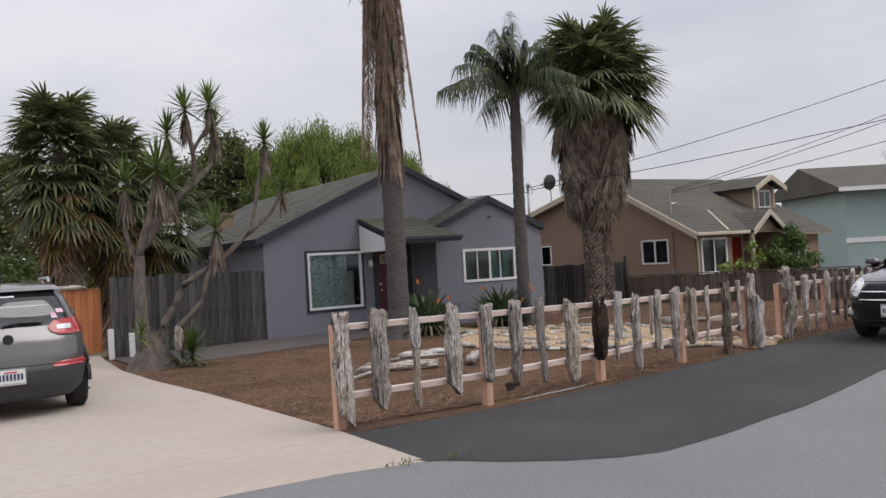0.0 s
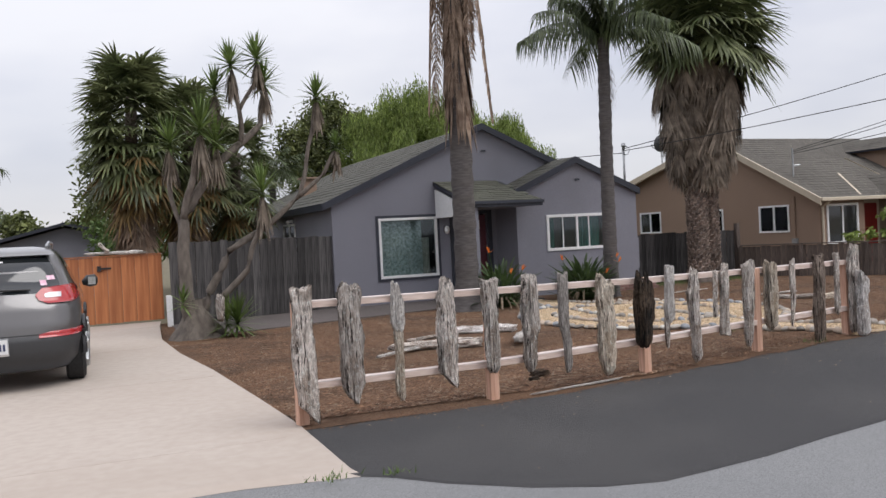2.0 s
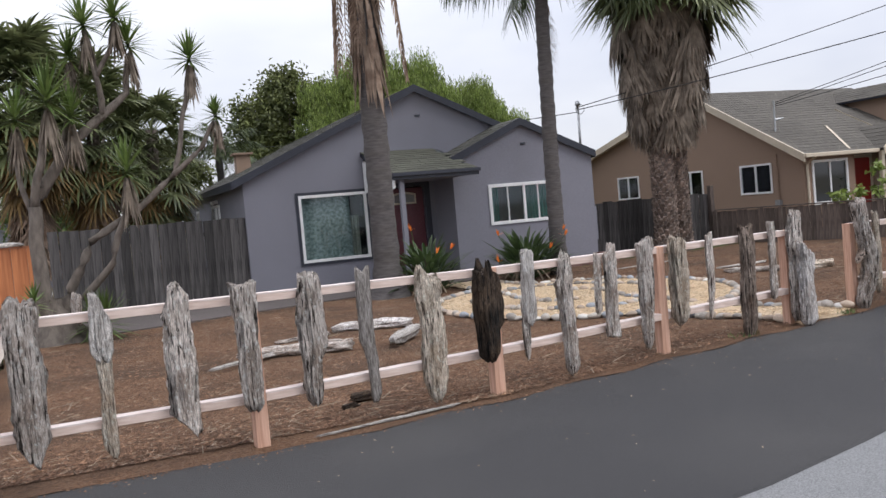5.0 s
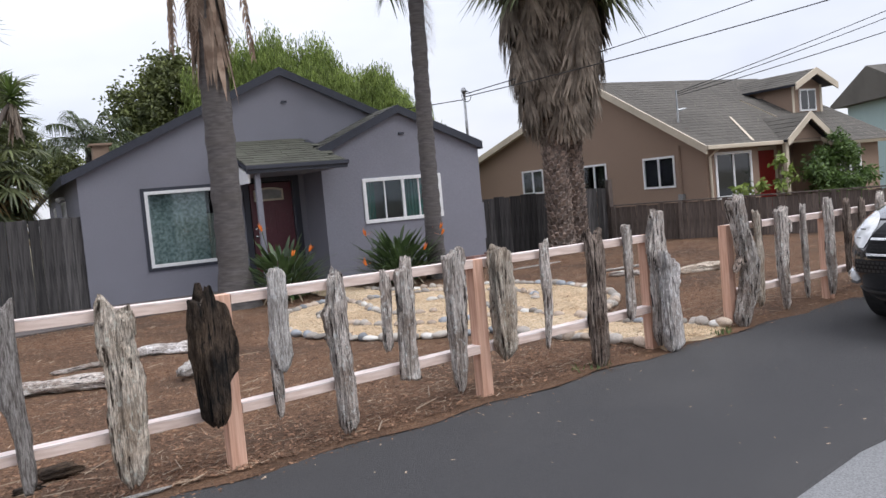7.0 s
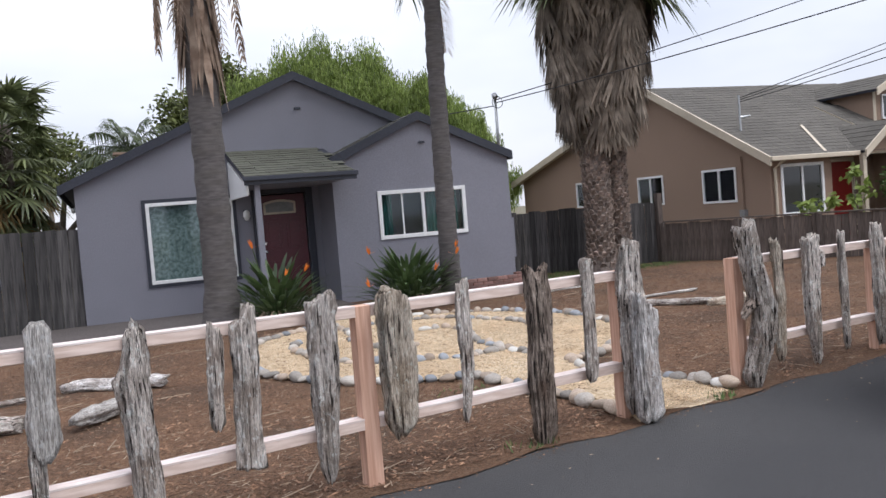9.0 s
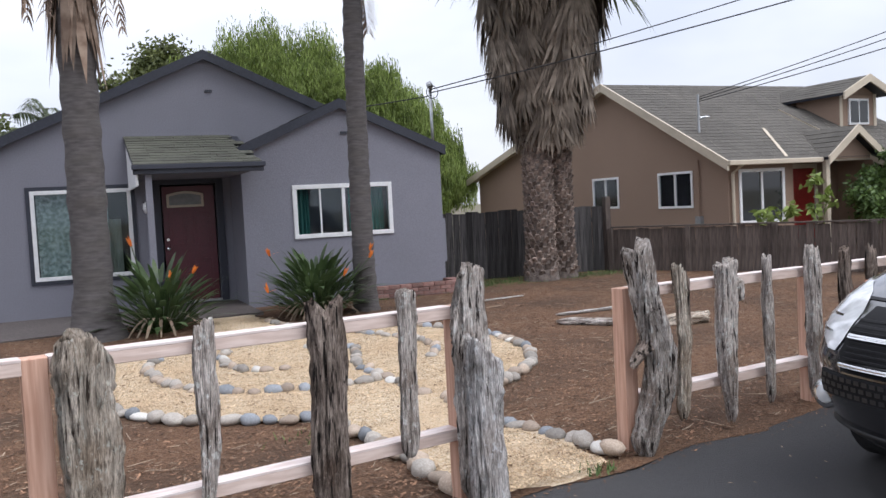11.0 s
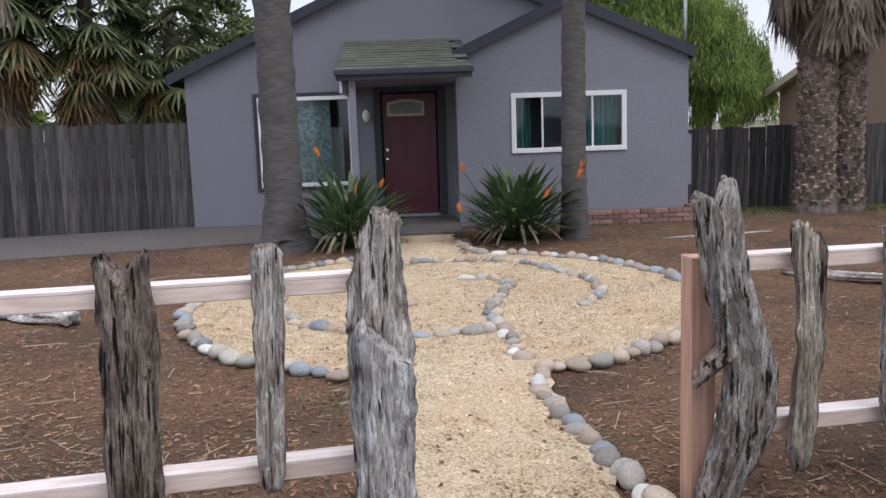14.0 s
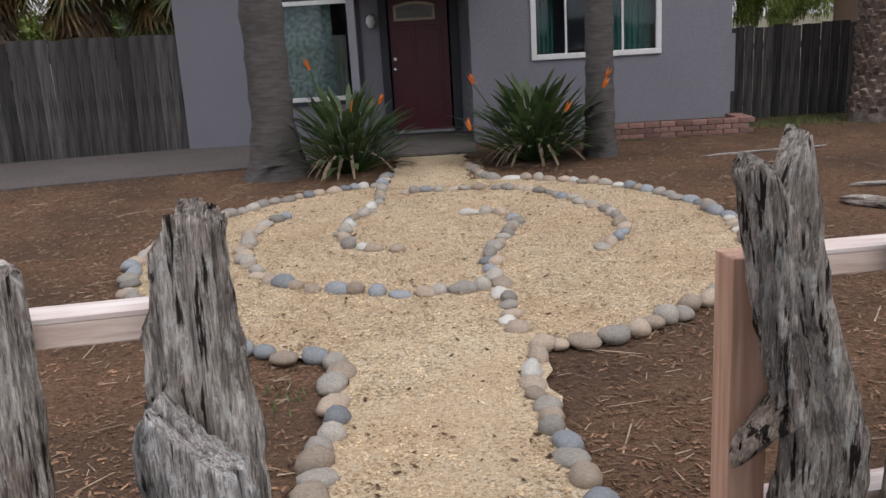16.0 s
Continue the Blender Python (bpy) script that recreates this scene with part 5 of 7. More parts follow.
picket(-3.99, 0.30, 1.13, 0.315, "drift_black", "charred black driftwood picket with ragged top", taper=0.7, ragged=0.05, off=0.11, groove=0.7,
       profile=[(0, 0.5, 0.3), (0.3, 0.8, 0.5), (0.37, 0.85, 1), (0.6, 0.95, 1.05), (0.8, 1, 0.9), (1, 0.95, 0.8)], crown=[(-1, 0.10), (-0.8, 0.08), (-0.6, 0.14), (-0.4, 0), (-0.1, 0), (0.05, 0.11), (0.3, 0.08), (0.6, 0.12), (1, 0.22)])
picket(-4.005, 0.36, 1.06, 0.15, "drift_dark", "brown heartwood of the charred picket", off=0.165, deep=0.35, ragged=0.04, groove=0.7,
       profile=[(0, 0.4, 0.5), (0.3, 0.7, 0.7), (0.7, 0.95, 0.9), (1, 0.8, 0.9)], crown=[(-1, 0.05), (0, 0), (1, 0.06)])
picket(-3.572, 0.52, 1.155, 0.155, "drift_white", "pale smooth driftwood picket", taper=0.9, ragged=0.03, groove=0.5, lean=1.5,
       profile=[(0, 0.5, 0.5), (0.15, 0.9, 0.95), (0.3, 1.05, 0.95), (0.4, 0.85, 0.85), (1, 0.85, 0.85)], crown=[(-1, 0.04), (-0.5, 0), (0.5, 0), (1, 0.05)])
picket(-3.610, 0.25, 0.64, 0.085, "drift", taper=0.5)
picket(-3.155, 0.03, 1.12, 0.185, "drift", taper=0.65, ragged=0.1, lean=-1, label="grey driftwood picket with a black split",
       profile=[(0, 0.75, 0.8), (0.5, 0.8, 0.8), (0.78, 1.1, 0.8), (0.86, 0.7, 0.9), (1, 0.5, 0.8)], crown=[(-1, 0.10), (0, 0.03), (0.2, 0), (0.6, 0.04), (1, 0.06)])
picket(-2.672, 0.28, 1.12, 0.17, taper=0.9, ragged=0.06, lean=2.5,
       profile=[(0, 1, 1), (0.5, 1, 0.95), (1, 1, 0.9)], crown=[(-1, 0.10), (-0.2, 0.08), (-0.05, 0.12), (0.1, 0.0), (0.7, 0.0), (1, 0.03)], foot=[(-1, 0.02), (1, 0)])
picket(-2.810, 0.50, 1.04, 0.10, taper=0.7, lean=2)
picket(-2.258, 0.11, 1.14, 0.175, taper=0.6, off=0.10, lean=1.5, label="tall grey driftwood picket narrowing downward",
       profile=[(0, 0.5, 0.4), (0.2, 0.75, 0.7), (0.6, 0.95, 0.85), (1, 1, 1)], crown=[(-1, 0.06), (-0.6, 0.07), (0, 0.03), (0.8, 0), (1, 0.03)])
picket(-1.822, 0.26, 1.115, 0.265, "drift_tan", taper=0.7, ragged=0.09, lean=2,
       profile=[(0, 0.45, 0.55), (0.1, 0.6, 0.95), (0.5, 0.85, 1), (0.8, 0.95, 0.85), (1, 0.9, 0.7)], crown=[(-1, 0.06), (-0.5, 0), (0, 0.01), (0.6, 0.05), (1, 0.13)])
picket(-1.378, 0.25, 1.09, 0.11, "drift", taper=0.55, label="thin grey driftwood picket", lean=2.5, bend=[(0, -0.01), (0.4, 0.012), (0.75, -0.01), (1, 0)])
picket(-0.835, -0.02, 1.135, 0.185, "drift_dark", "dark brown split driftwood picket", taper=0.8, ragged=0.10, lean=1.5,
       profile=[(0, 0.9, 0.95), (0.4, 0.95, 1), (1, 1, 0.95)], crown=[(-1, 0.03), (-0.6, 0), (-0.2, 0.08), (0.2, 0.12), (0.45, 0.03), (0.8, 0), (1, 0.02)])
picket(-0.415, 0.31, 1.12, 0.12, taper=0.8, ragged=0.03, lean=1.5,
       profile=[(0, 0.7, 0.75), (0.5, 0.9, 0.85), (1, 1, 0.95)], crown=[(-1, 0.03), (-0.5, 0), (0.6, 0), (1, 0.03)])
picket(-0.065, 0.04, 1.215, 0.215, "drift", taper=0.8, ragged=0.06, off=0.10, label="broad grey driftwood gate picket", lean=1,
       profile=[(0, 0.95, 1), (0.5, 1, 1), (0.85, 1, 0.9), (1, 1, 0.85)], crown=[(-1, 0.24), (-0.75, 0.20), (-0.6, 0.06), (-0.42, 0.05), (-0.3, 0), (0.3, 0), (0.8, 0.02), (1, 0.06)])
picket(-0.045, 0.0, 0.885, 0.205, "drift_pale", taper=0.85, ragged=0.05, off=0.225, deep=0.6, label="shorter pale driftwood picket in front of another",
       profile=[(0, 0.95, 1), (0.5, 1, 1), (1, 0.9, 0.95)], crown=[(-1, 0.03), (-0.7, 0), (-0.2, 0.05), (0.3, 0.09), (0.9, 0.14)])
twisted = picket(1.140, -0.02, 1.26, 0.19, "drift", "twisted silver driftwood picket with a knot", taper=0.62, ragged=0.05, deep=0.85, off=0.13, crown=[(-1, 0.08), (-0.7, 0.05), (-0.3, 0.06), (0.1, 0.11), (0.4, 0.04), (0.6, 0), (0.85, 0), (1, 0.07)],
       profile=[(0, 0.8, 0.8), (0.2, 1.0, 1.05), (0.45, 1.15, 1.1), (0.6, 1.1, 1.0), (0.8, 0.9, 0.85), (1, 0.8, 0.85)],
       bend=[(0, -0.03), (0.08, -0.02), (0.2, 0.04), (0.32, 0.09), (0.45, 0.105), (0.56, 0.065), (0.70, 0.025), (0.85, 0.0), (1, -0.035)])
# its knot: a broken branch stub growing out of the side
g = Geo()
STUB = [(0.07, 0.03, 0.70, 0.09), (0.01, 0.02, 0.665, 0.082), (-0.035, 0.005, 0.632, 0.066), (-0.065, -0.01, 0.605, 0.054), (-0.085, -0.015, 0.592, 0.047), (-0.097, -0.018, 0.586, 0.032), (-0.085, -0.018, 0.588, 0.012)]
for i in range(25):
    u = i / 24 * (len(STUB) - 1)
    x, y, z, r = [float(np.interp(u, range(len(STUB)), [p[k] for p in STUB])) for k in range(4)]
    for j in range(24):
        a = 2 * math.pi * j / 24
        q = r * (1 + 0.30 * noise.noise((math.cos(a) * 2.2, math.sin(a) * 2.2, x * 9)) + 0.22 * noise.noise((math.cos(a) * 6, math.sin(a) * 6, x * 16 + 5)))
        g.v.append((x + 0.35 * q * math.cos(a), y + 0.9 * q * math.sin(a), z + q * math.cos(a)))
g.f += [(i * 24 + j, i * 24 + (j + 1) % 24, i * 24 + 24 + (j + 1) % 24, i * 24 + 24 + j) for i in range(24) for j in range(24)]
part("knot", g, "drift_dark", twisted, "dark broken branch knot", smooth=True)
picket(1.250, 0.12, 0.85, 0.10, "drift_dark", off=0.12, taper=0.6, bend=[(0, -0.06), (0.5, 0.06), (1, -0.05)])
picket(1.485, 0.13, 1.10, 0.135, "drift_tan", "slim knotty tan driftwood picket", taper=0.8, ragged=0.05, bend=[(0, -0.01), (0.35, 0.0), (0.5, 0.02), (1, 0)],
       profile=[(0, 0.7, 0.6), (0.1, 1, 0.9), (0.2, 0.9, 0.9), (0.5, 0.85, 0.9), (0.56, 1.15, 0.9), (0.62, 0.9, 0.9), (1, 0.9, 0.6)], crown=[(-1, 0.04), (-0.5, 0), (0, 0.03), (0.2, 0.14), (0.5, 0.05), (1, 0.07)])
picket(1.545, 0.5, 1.03, 0.07, "drift_dark", taper=0.7)
picket(1.895, 0.045, 1.09, 0.185, "drift", taper=0.45, ragged=0.05, label="grey driftwood picket tapering to a point",
       profile=[(0, 0.2, 0.35), (0.15, 0.45, 0.5), (0.3, 0.75, 0.6), (0.6, 0.95, 0.8), (1, 0.95, 0.9)], crown=[(-1, 0.05), (-0.6, 0.03), (-0.2, 0.03), (-0.05, 0.1), (0.1, 0.01), (0.7, 0), (1, 0.04)])
picket(1.985, 0.80, 0.95, 0.11, "drift", off=0.10, ragged=0.02, deep=0.9)
picket(2.295, 0.10, 1.085, 0.115, "drift", taper=0.75, ragged=0.03,
       profile=[(0, 0.6, 0.6), (0.3, 0.9, 0.95), (0.72, 1, 1), (0.76, 0.9, 0.55), (1, 0.8, 0.5)], crown=[(-1, 0.04), (-0.3, 0), (0.5, 0.01), (1, 0.04)])
picket(2.765, 0.06, 1.10, 0.16, "drift", taper=0.85, ragged=0.06)
picket(3.130, 0.25, 1.065, 0.14, "drift_dark", taper=0.8, ragged=0.03)
for i, x in enumerate((3.45, 3.82, 4.2, 4.6, 5.0, 5.4, 5.85, 6.3, 6.75, 7.2, 7.7, 8.1)):
    picket(x, 0.12 + 0.1 * (i % 3), 1.06 + 0.04 * math.sin(i * 2.3), 0.13 + 0.04 * (i % 2), "drift" if i % 4 else "drift_dark", rings=20, sides=20)

# ---- gravel labyrinth ----
CX, CY, EX, EY = 0.32, -6.92, 2.27, 2.60
g = Geo()
N = 72
for k in range(13):
    for j in range(N):
        a = 2 * math.pi * j / N
        x, y = CX + EX * k / 12 * math.cos(a), CY + EY * k / 12 * math.sin(a)
        g.v.append((x, y, ground_z(x, y) + 0.040 + 0.006 * noise.noise((x * 3, y * 3, 1))))
g.f += [((k + 1) * N + j, (k + 1) * N + (j + 1) % N, k * N + (j + 1) % N, k * N + j) for k in range(1, 12) for j in range(N)] + [(0, N + j, N + (j + 1) % N) for j in range(N)]
tagged(part("gravel_circle", g, "gravel", smooth=True), label="round bed of yellow crushed granite", category="gravel bed", kind="structure")
for nm, x0, x1, y0, y1, lab in (("gravel_path", -0.10, 0.84, -11.88, -9.2, "yellow crushed granite path from the fence opening"), ("gravel_neck", -0.24, 0.62, -4.7, -2.4, "short yellow granite path to the porch")):
    g, n = Geo(), 24
    for k in range(n + 1):
        for j in range(7):
            x, y = x0 + (x1 - x0) * j / 6 + (0.03 * math.sin(k * 1.7) if j in (0, 6) else 0), y0 + (y1 - y0) * k / n
            if nm == "gravel_path":
                ya = fence_y(x) - 0.17 + 0.03 * math.sin(9 * x)
                y = ya + (y1 - ya) * k / n
            g.v.append((x, y, ground_z(x, y) + (0.0455 if nm != "gravel_path" else 0.006 + 0.0395 * min(1, k / 4)) + 0.006 * noise.noise((x * 3, y * 3, 1))))
    g.f += [(k * 7 + j, k * 7 + j + 1, (k + 1) * 7 + j + 1, (k + 1) * 7 + j) for k in range(n) for j in range(6)]
    tagged(part(nm, g, "gravel", smooth=True), label=lab, category="path", kind="structure")

labyrinth = thing("stone_labyrinth", "spiral labyrinth edged with rounded river stones", "stone border")
rnd = random.Random(21)
stone_meshes = []
for kind_, n in (("stone", 8), ("stone_blue", 3), ("stone_tan", 7), ("stone_white", 1)):
    for k in range(n):
        bm = bmesh.new()
        bmesh.ops.create_icosphere(bm, subdivisions=2, radius=0.5)
        o = rnd.random() * 50
        for v in bm.verts:
            d = 1 + 0.34 * noise.noise((v.co.x * 1.6 + o, v.co.y * 1.6, v.co.z * 1.6)) + 0.07 * noise.noise((v.co.x * 4 + o, v.co.y * 4, v.co.z * 4))
            v.co *= d
        me = bpy.data.meshes.new("river_stone")
        bm.to_mesh(me)
        bm.free()
        me.polygons.foreach_set("use_smooth", [True] * len(me.polygons))
        me.materials.append(M[kind_])
        stone_meshes.append(me)


def stones(path, size=0.15, closed=False):
    """A row of stones laid end to end along a line of points."""
    pts = [Vector((*p, 0)) for p in path]
    d, i, pos = 0.0, 0, pts[0].copy()
    seg = [(b - a).length for a, b in zip(pts, pts[1:])]
    total, s = sum(seg), 0.0
    while s < total:
        ln = size * rnd.uniform(0.62, 1.25)
        u, k = s + ln / 2, 0
        while k < len(seg) - 1 and u > seg[k]:
            u -= seg[k]
            k += 1
        p = pts[k].lerp(pts[k + 1], min(u / seg[k], 1))
        dr = pts[k + 1] - pts[k]
        ob = part("river_stone", rnd.choice(stone_meshes), "stone", labyrinth)
        hgt = rnd.uniform(0.06, 0.105) * size / 0.15
        x, y = p.x + rnd.uniform(-0.028, 0.028), p.y + rnd.uniform(-0.028, 0.028)
        ob.location = (x, y, ground_z(x, y) + 0.03 + hgt * 0.25)
        ob.scale = (ln * 1.02, size * rnd.uniform(0.68, 0.95), hgt)
        ob.rotation_euler = (rnd.uniform(-0.2, 0.2), rnd.uniform(-0.15, 0.15), math.atan2(dr.y, dr.x) + rnd.uniform(-0.35, 0.35))
        s += ln * 0.97


def oval(a0, a1, n=30):
    return [(CX + EX * math.cos(radians(a0 + (a1 - a0) * i / n)), CY + EY * math.sin(radians(a0 + (a1 - a0) * i / n))) for i in range(n + 1)]


def smooth_line(p, n=6):
    out = []
    for i in range(len(p) - 1):
        a, b, c, d = (Vector(p[max(i - 1, 0)]), Vector(p[i]), Vector(p[i + 1]), Vector(p[min(i + 2, len(p) - 1)]))
        for k in range(n):
            t = k / n
            out.append(0.5 * ((2 * b) + (c - a) * t + (2 * a - 5 * b + 4 * c - d) * t * t + (3 * b - a - 3 * c + d) * t ** 3))
    return [(v.x, v.y) for v in out] + [tuple(p[-1])]


stones([(0.67, -3.35), (0.71, -3.75), (0.78, -4.20)], 0.15)
stones(oval(78, -75, 50), 0.165)
stones(smooth_line([(0.88, -9.37), (0.78, -9.69), (0.79, -10.23), (0.83, -10.81), (0.91, -11.34), (0.94, -11.60)]), 0.15)
stones([(-0.28, -3.85), (-0.29, -4.35)], 0.16)
stones(oval(106, 247, 50), 0.165)
stones(smooth_line([(-0.54, -9.41), (-0.18, -9.50), (-0.11, -10.03), (-0.09, -10.61), (-0.09, -11.20), (-0.09, -11.73)]), 0.17)
stones(smooth_line([(-0.28, -4.45), (-0.28, -5.09), (-0.33, -5.78), (-0.46, -6.34), (-0.41, -6.96), (-0.23, -7.25), (0.03, -7.27)]), 0.15)
stones(smooth_line([(-0.11, -5.01), (0.33, -4.93), (1.00, -5.05), (1.46, -5.64), (1.72, -6.37), (1.73, -7.03), (1.50, -7.55)]), 0.145)
stones(smooth_line([(0.51, -6.10), (0.80, -6.18), (0.95, -6.62), (0.72, -7.41), (0.69, -8.01), (0.71, -8.51), (0.74, -9.20)]), 0.15)
stones(smooth_line([(-1.08, -5.86), (-1.23, -6.35), (-1.14, -7.30), (-0.85, -7.88), (-0.55, -8.17), (-0.12, -8.35), (0.18, -8.42), (0.59, -8.40)]), 0.155)


# ---- loose ground cover ----
def scatter(name, label, count, seed, area, size, material, lift=0.0, flat=0.25, long=3.0, category="", curl=0.0):
    """Countless small flakes as one mesh."""
    r = np.random.default_rng(seed)
    V, F = [], []
    n = 0
    while n < count:
        x, y = area(r)
        z = ground_z(x, y) + lift
        a, s = r.uniform(0, math.pi), size * r.uniform(0.5, 1.6)
        lx, wy = s * long / 2, s / 2
        tilt = r.uniform(-flat, flat)
        c, sn = math.cos(a), math.sin(a)
        k = len(V)
        for u, v, h in ((-lx, -wy, 0), (lx, -wy * 0.6, 0), (lx * 0.9, wy * 0.7, 0.25 * s), (-lx * 0.95, wy, 0.25 * s), (0, 0, 0.5 * s + curl * s)):
            V.append((x + u * c - v * sn, y + u * sn + v * c, z + h + u * tilt + 0.3 * s))
        F += [(k, k + 1, k + 4), (k + 1, k + 2, k + 4), (k + 2, k + 3, k + 4), (k + 3, k, k + 4)]
        n += 1
    g = Geo()
    g.v, g.f = V, F
    return tagged(part(name, g, material), label=label, category=category, kind="stuff")


def in_gravel(x, y, grow=0.0):
    return ((x - CX) / (EX + grow)) ** 2 + ((y - CY) / (EY + grow)) ** 2 < 1 or (-0.1 - grow < x < 0.84 + grow and (fence_y(x) - 0.17 < y < -9 or -4.6 < y < -2.5))


def mulch_area(r):
    while True:
        x, y = r.uniform(-7.7, 9.0), -12.6 + 10.4 * r.random() ** 1.8
        if y > fence_y(x) - 0.12 and not in_gravel(x, y, 0.02) and x > float(np.interp(y, [p[1] for p in DRIVE], [p[0] for p in DRIVE])) + 0.05:
            return x, y


def gravel_area(r):
    while True:
        x, y = r.uniform(-2.1, 2.6), -11.9 + 9 * r.random() ** 1.5
        if in_gravel(x, y, -0.03):
            return x, y


scatter("mulch_chips", "scattered dark and reddish bark chips", 70000, 3, mulch_area, 0.0085, "chip", 0.018, 0.3, 2.8, "mulch")
scatter("dry_twigs", "pale dry twigs and straw on the mulch", 7000, 4, mulch_area, 0.0040, "straw", 0.024, 0.10, 14, "twigs")
scatter("dry_stems", "long pale dry stems strewn on the mulch", 420, 14, mulch_area, 0.0065, "straw", 0.026, 0.05, 34, "twigs")
scatter("gravel_grains", "loose pale granite grains", 60000, 5, gravel_area, 0.0075, "grain", 0.042, 0.4, 1.4, "gravel")


def edge_area(r):
    x = r.uniform(-7.6, 6)
    return x, fence_y(x) - 0.16 - abs(r.normal(0, 0.07))


def apron_area(r):
    x = r.uniform(-7.4, 5)
    return x, fence_y(x) - 0.3 - 2.2 * r.random() ** 1.5


scatter("gravel_litter", "dark bits of bark and leaf on the gravel", 420, 21, gravel_area, 0.011, "mulch", 0.046, 0.2, 2.2, "litter")
scatter("asphalt_litter", "pale bits of leaf and wood on the asphalt", 130, 8, apron_area, 0.008, "straw", 0.001, 0.1, 2.5, "litter")
scatter("edge_litter", "bark bits spilled along the asphalt edge", 1500, 6, edge_area, 0.007, "chip", 0.0, 0.2, 2.4, "litter")
g = Geo()
rnd = random.Random(9)
for cx, cy, n, s in ((-7.95, -14.50, 36, 0.05), (-7.55, -14.62, 24, 0.04), (0.72, -11.80, 45, 0.035), (0.1, -11.70, 30, 0.03), (2.9, -1.78, 260, 0.06), (3.6, -1.72, 300, 0.06), (4.2, -1.72, 200, 0.05), (5.2, -0.9, 900, 0.35), (6.2, -0.6, 900, 0.35), (7.4, -1.0, 500, 0.3), (8.2, -0.9, 400, 0.25), (-0.45, -9.9, 30, 0.1), (-0.9, -12.0, 30, 0.06)):
    for _ in range(n):
        x, y = cx + rnd.gauss(0, s * 1.6), cy + rnd.gauss(0, s)
        z = ground_z(x, y) + (0.015 if not (2.5 < x < 4.6 and -1.9 < y) else 0.0)
        h, a = rnd.uniform(0.02, 0.065), rnd.uniform(0, 6.3)
        w = 0.006
        g.add([(x - w * math.cos(a), y - w * math.sin(a), z), (x + w * math.cos(a), y + w * math.sin(a), z), (x + rnd.gauss(0, 0.018), y + rnd.gauss(0, 0.018), z + h)], ((0, 1, 2),))
tagged(part("grass_tufts", g, "grass"), label="small green weeds and grass tufts", category="grass", kind="stuff")


# ---- driftwood logs ----
def log(name, label, a, b, w, tone, seed, group="driftwood logs", bend=()):
    a, b = Vector(a), Vector(b)
    d = b - a
    g = driftwood(seed, d.length, w, deep=0.75, taper=0.8, ragged=0.08, bend=bend, rings=26, sides=22)
    ob = tagged(part(name, g, tone, smooth=True), label=label, category="log", group=group)
    ob.matrix_basis = Matrix.Translation(a) @ d.to_track_quat("Z", "Y").to_matrix().to_4x4()
    return ob


log("driftwood_log", "long pale driftwood log lying on the mulch", (-5.35, -8.35, 0.0), (-4.0, -8.75, 0.0), 0.19, "drift", 3, bend=[(0, 0), (0.4, 0.05), (1, 0)])
log("driftwood_log", "short thick white driftwood stump", (-3.64, -9.1, 0.02), (-3.06, -8.4, 0.03), 0.19, "drift_white", 5)
log("driftwood_log", "thin pale driftwood branch on the mulch", (-5.75, -9.0, -0.02), (-4.6, -8.3, -0.02), 0.07, "drift_white", 6)
log("driftwood_log", "thin grey driftwood branch", (-4.7, -7.4, -0.05), (-3.9, -7.2, -0.04), 0.08, "drift", 7)
log("driftwood_log", "long grey driftwood branch on the mulch", (3.66, -6.40, -0.04), (4.45, -7.25, -0.02), 0.13, "drift", 8, bend=[(0, 0), (0.5, -0.06), (1, 0)])
log("driftwood_log", "flat pale driftwood plank", (4.25, -7.25, -0.04), (5.15, -7.55, 0.0), 0.20, "drift_tan", 9)
log("driftwood_log", "slender bleached driftwood stick", (4.03, -5.78, -0.05), (5.3, -5.75, -0.05), 0.06, "drift_white", 10)
log("driftwood_log", "knotty bleached driftwood root", (-3.8, -6.95, -0.03), (-2.76, -7.52, -0.01), 0.20, "drift_pale", 11, bend=[(0, 0), (0.25, 0.07), (0.5, -0.03), (0.8, 0.05), (1, 0)])
log("driftwood_log", "thin bleached branch by the planter", (3.3, -3.6, -0.06), (4.9, -3.3, -0.06), 0.035, "drift_white", 12)
log("driftwood_log", "dark rotten wood lump on the mulch", (-4.95, -11.87, 0.03), (-4.7, -11.77, 0.03), 0.12, "drift_black", 13)
log("driftwood_log", "dark rotten wood stick on the mulch", (-5.1, -12.07, 0.02), (-4.92, -12.0, 0.02), 0.06, "drift_black", 14)
log("driftwood_log", "grey driftwood resting on the gate top", (-9.25, -0.42, 1.57), (-8.0, -0.42, 1.56), 0.10, "drift_white", 15, bend=[(0, 0), (0.4, 0.05), (1, -0.03)])
log("driftwood_log", "tan forked driftwood on the gate top", (-8.75, -0.42, 1.58), (-8.95, -0.40, 1.78), 0.12, "drift", 16)
log("driftwood_stick", "pale stick lying at the asphalt edge", (-5.5, -12.8, 0.02), (-4.3, -12.62, 0.02), 0.03, "drift_white", 17)


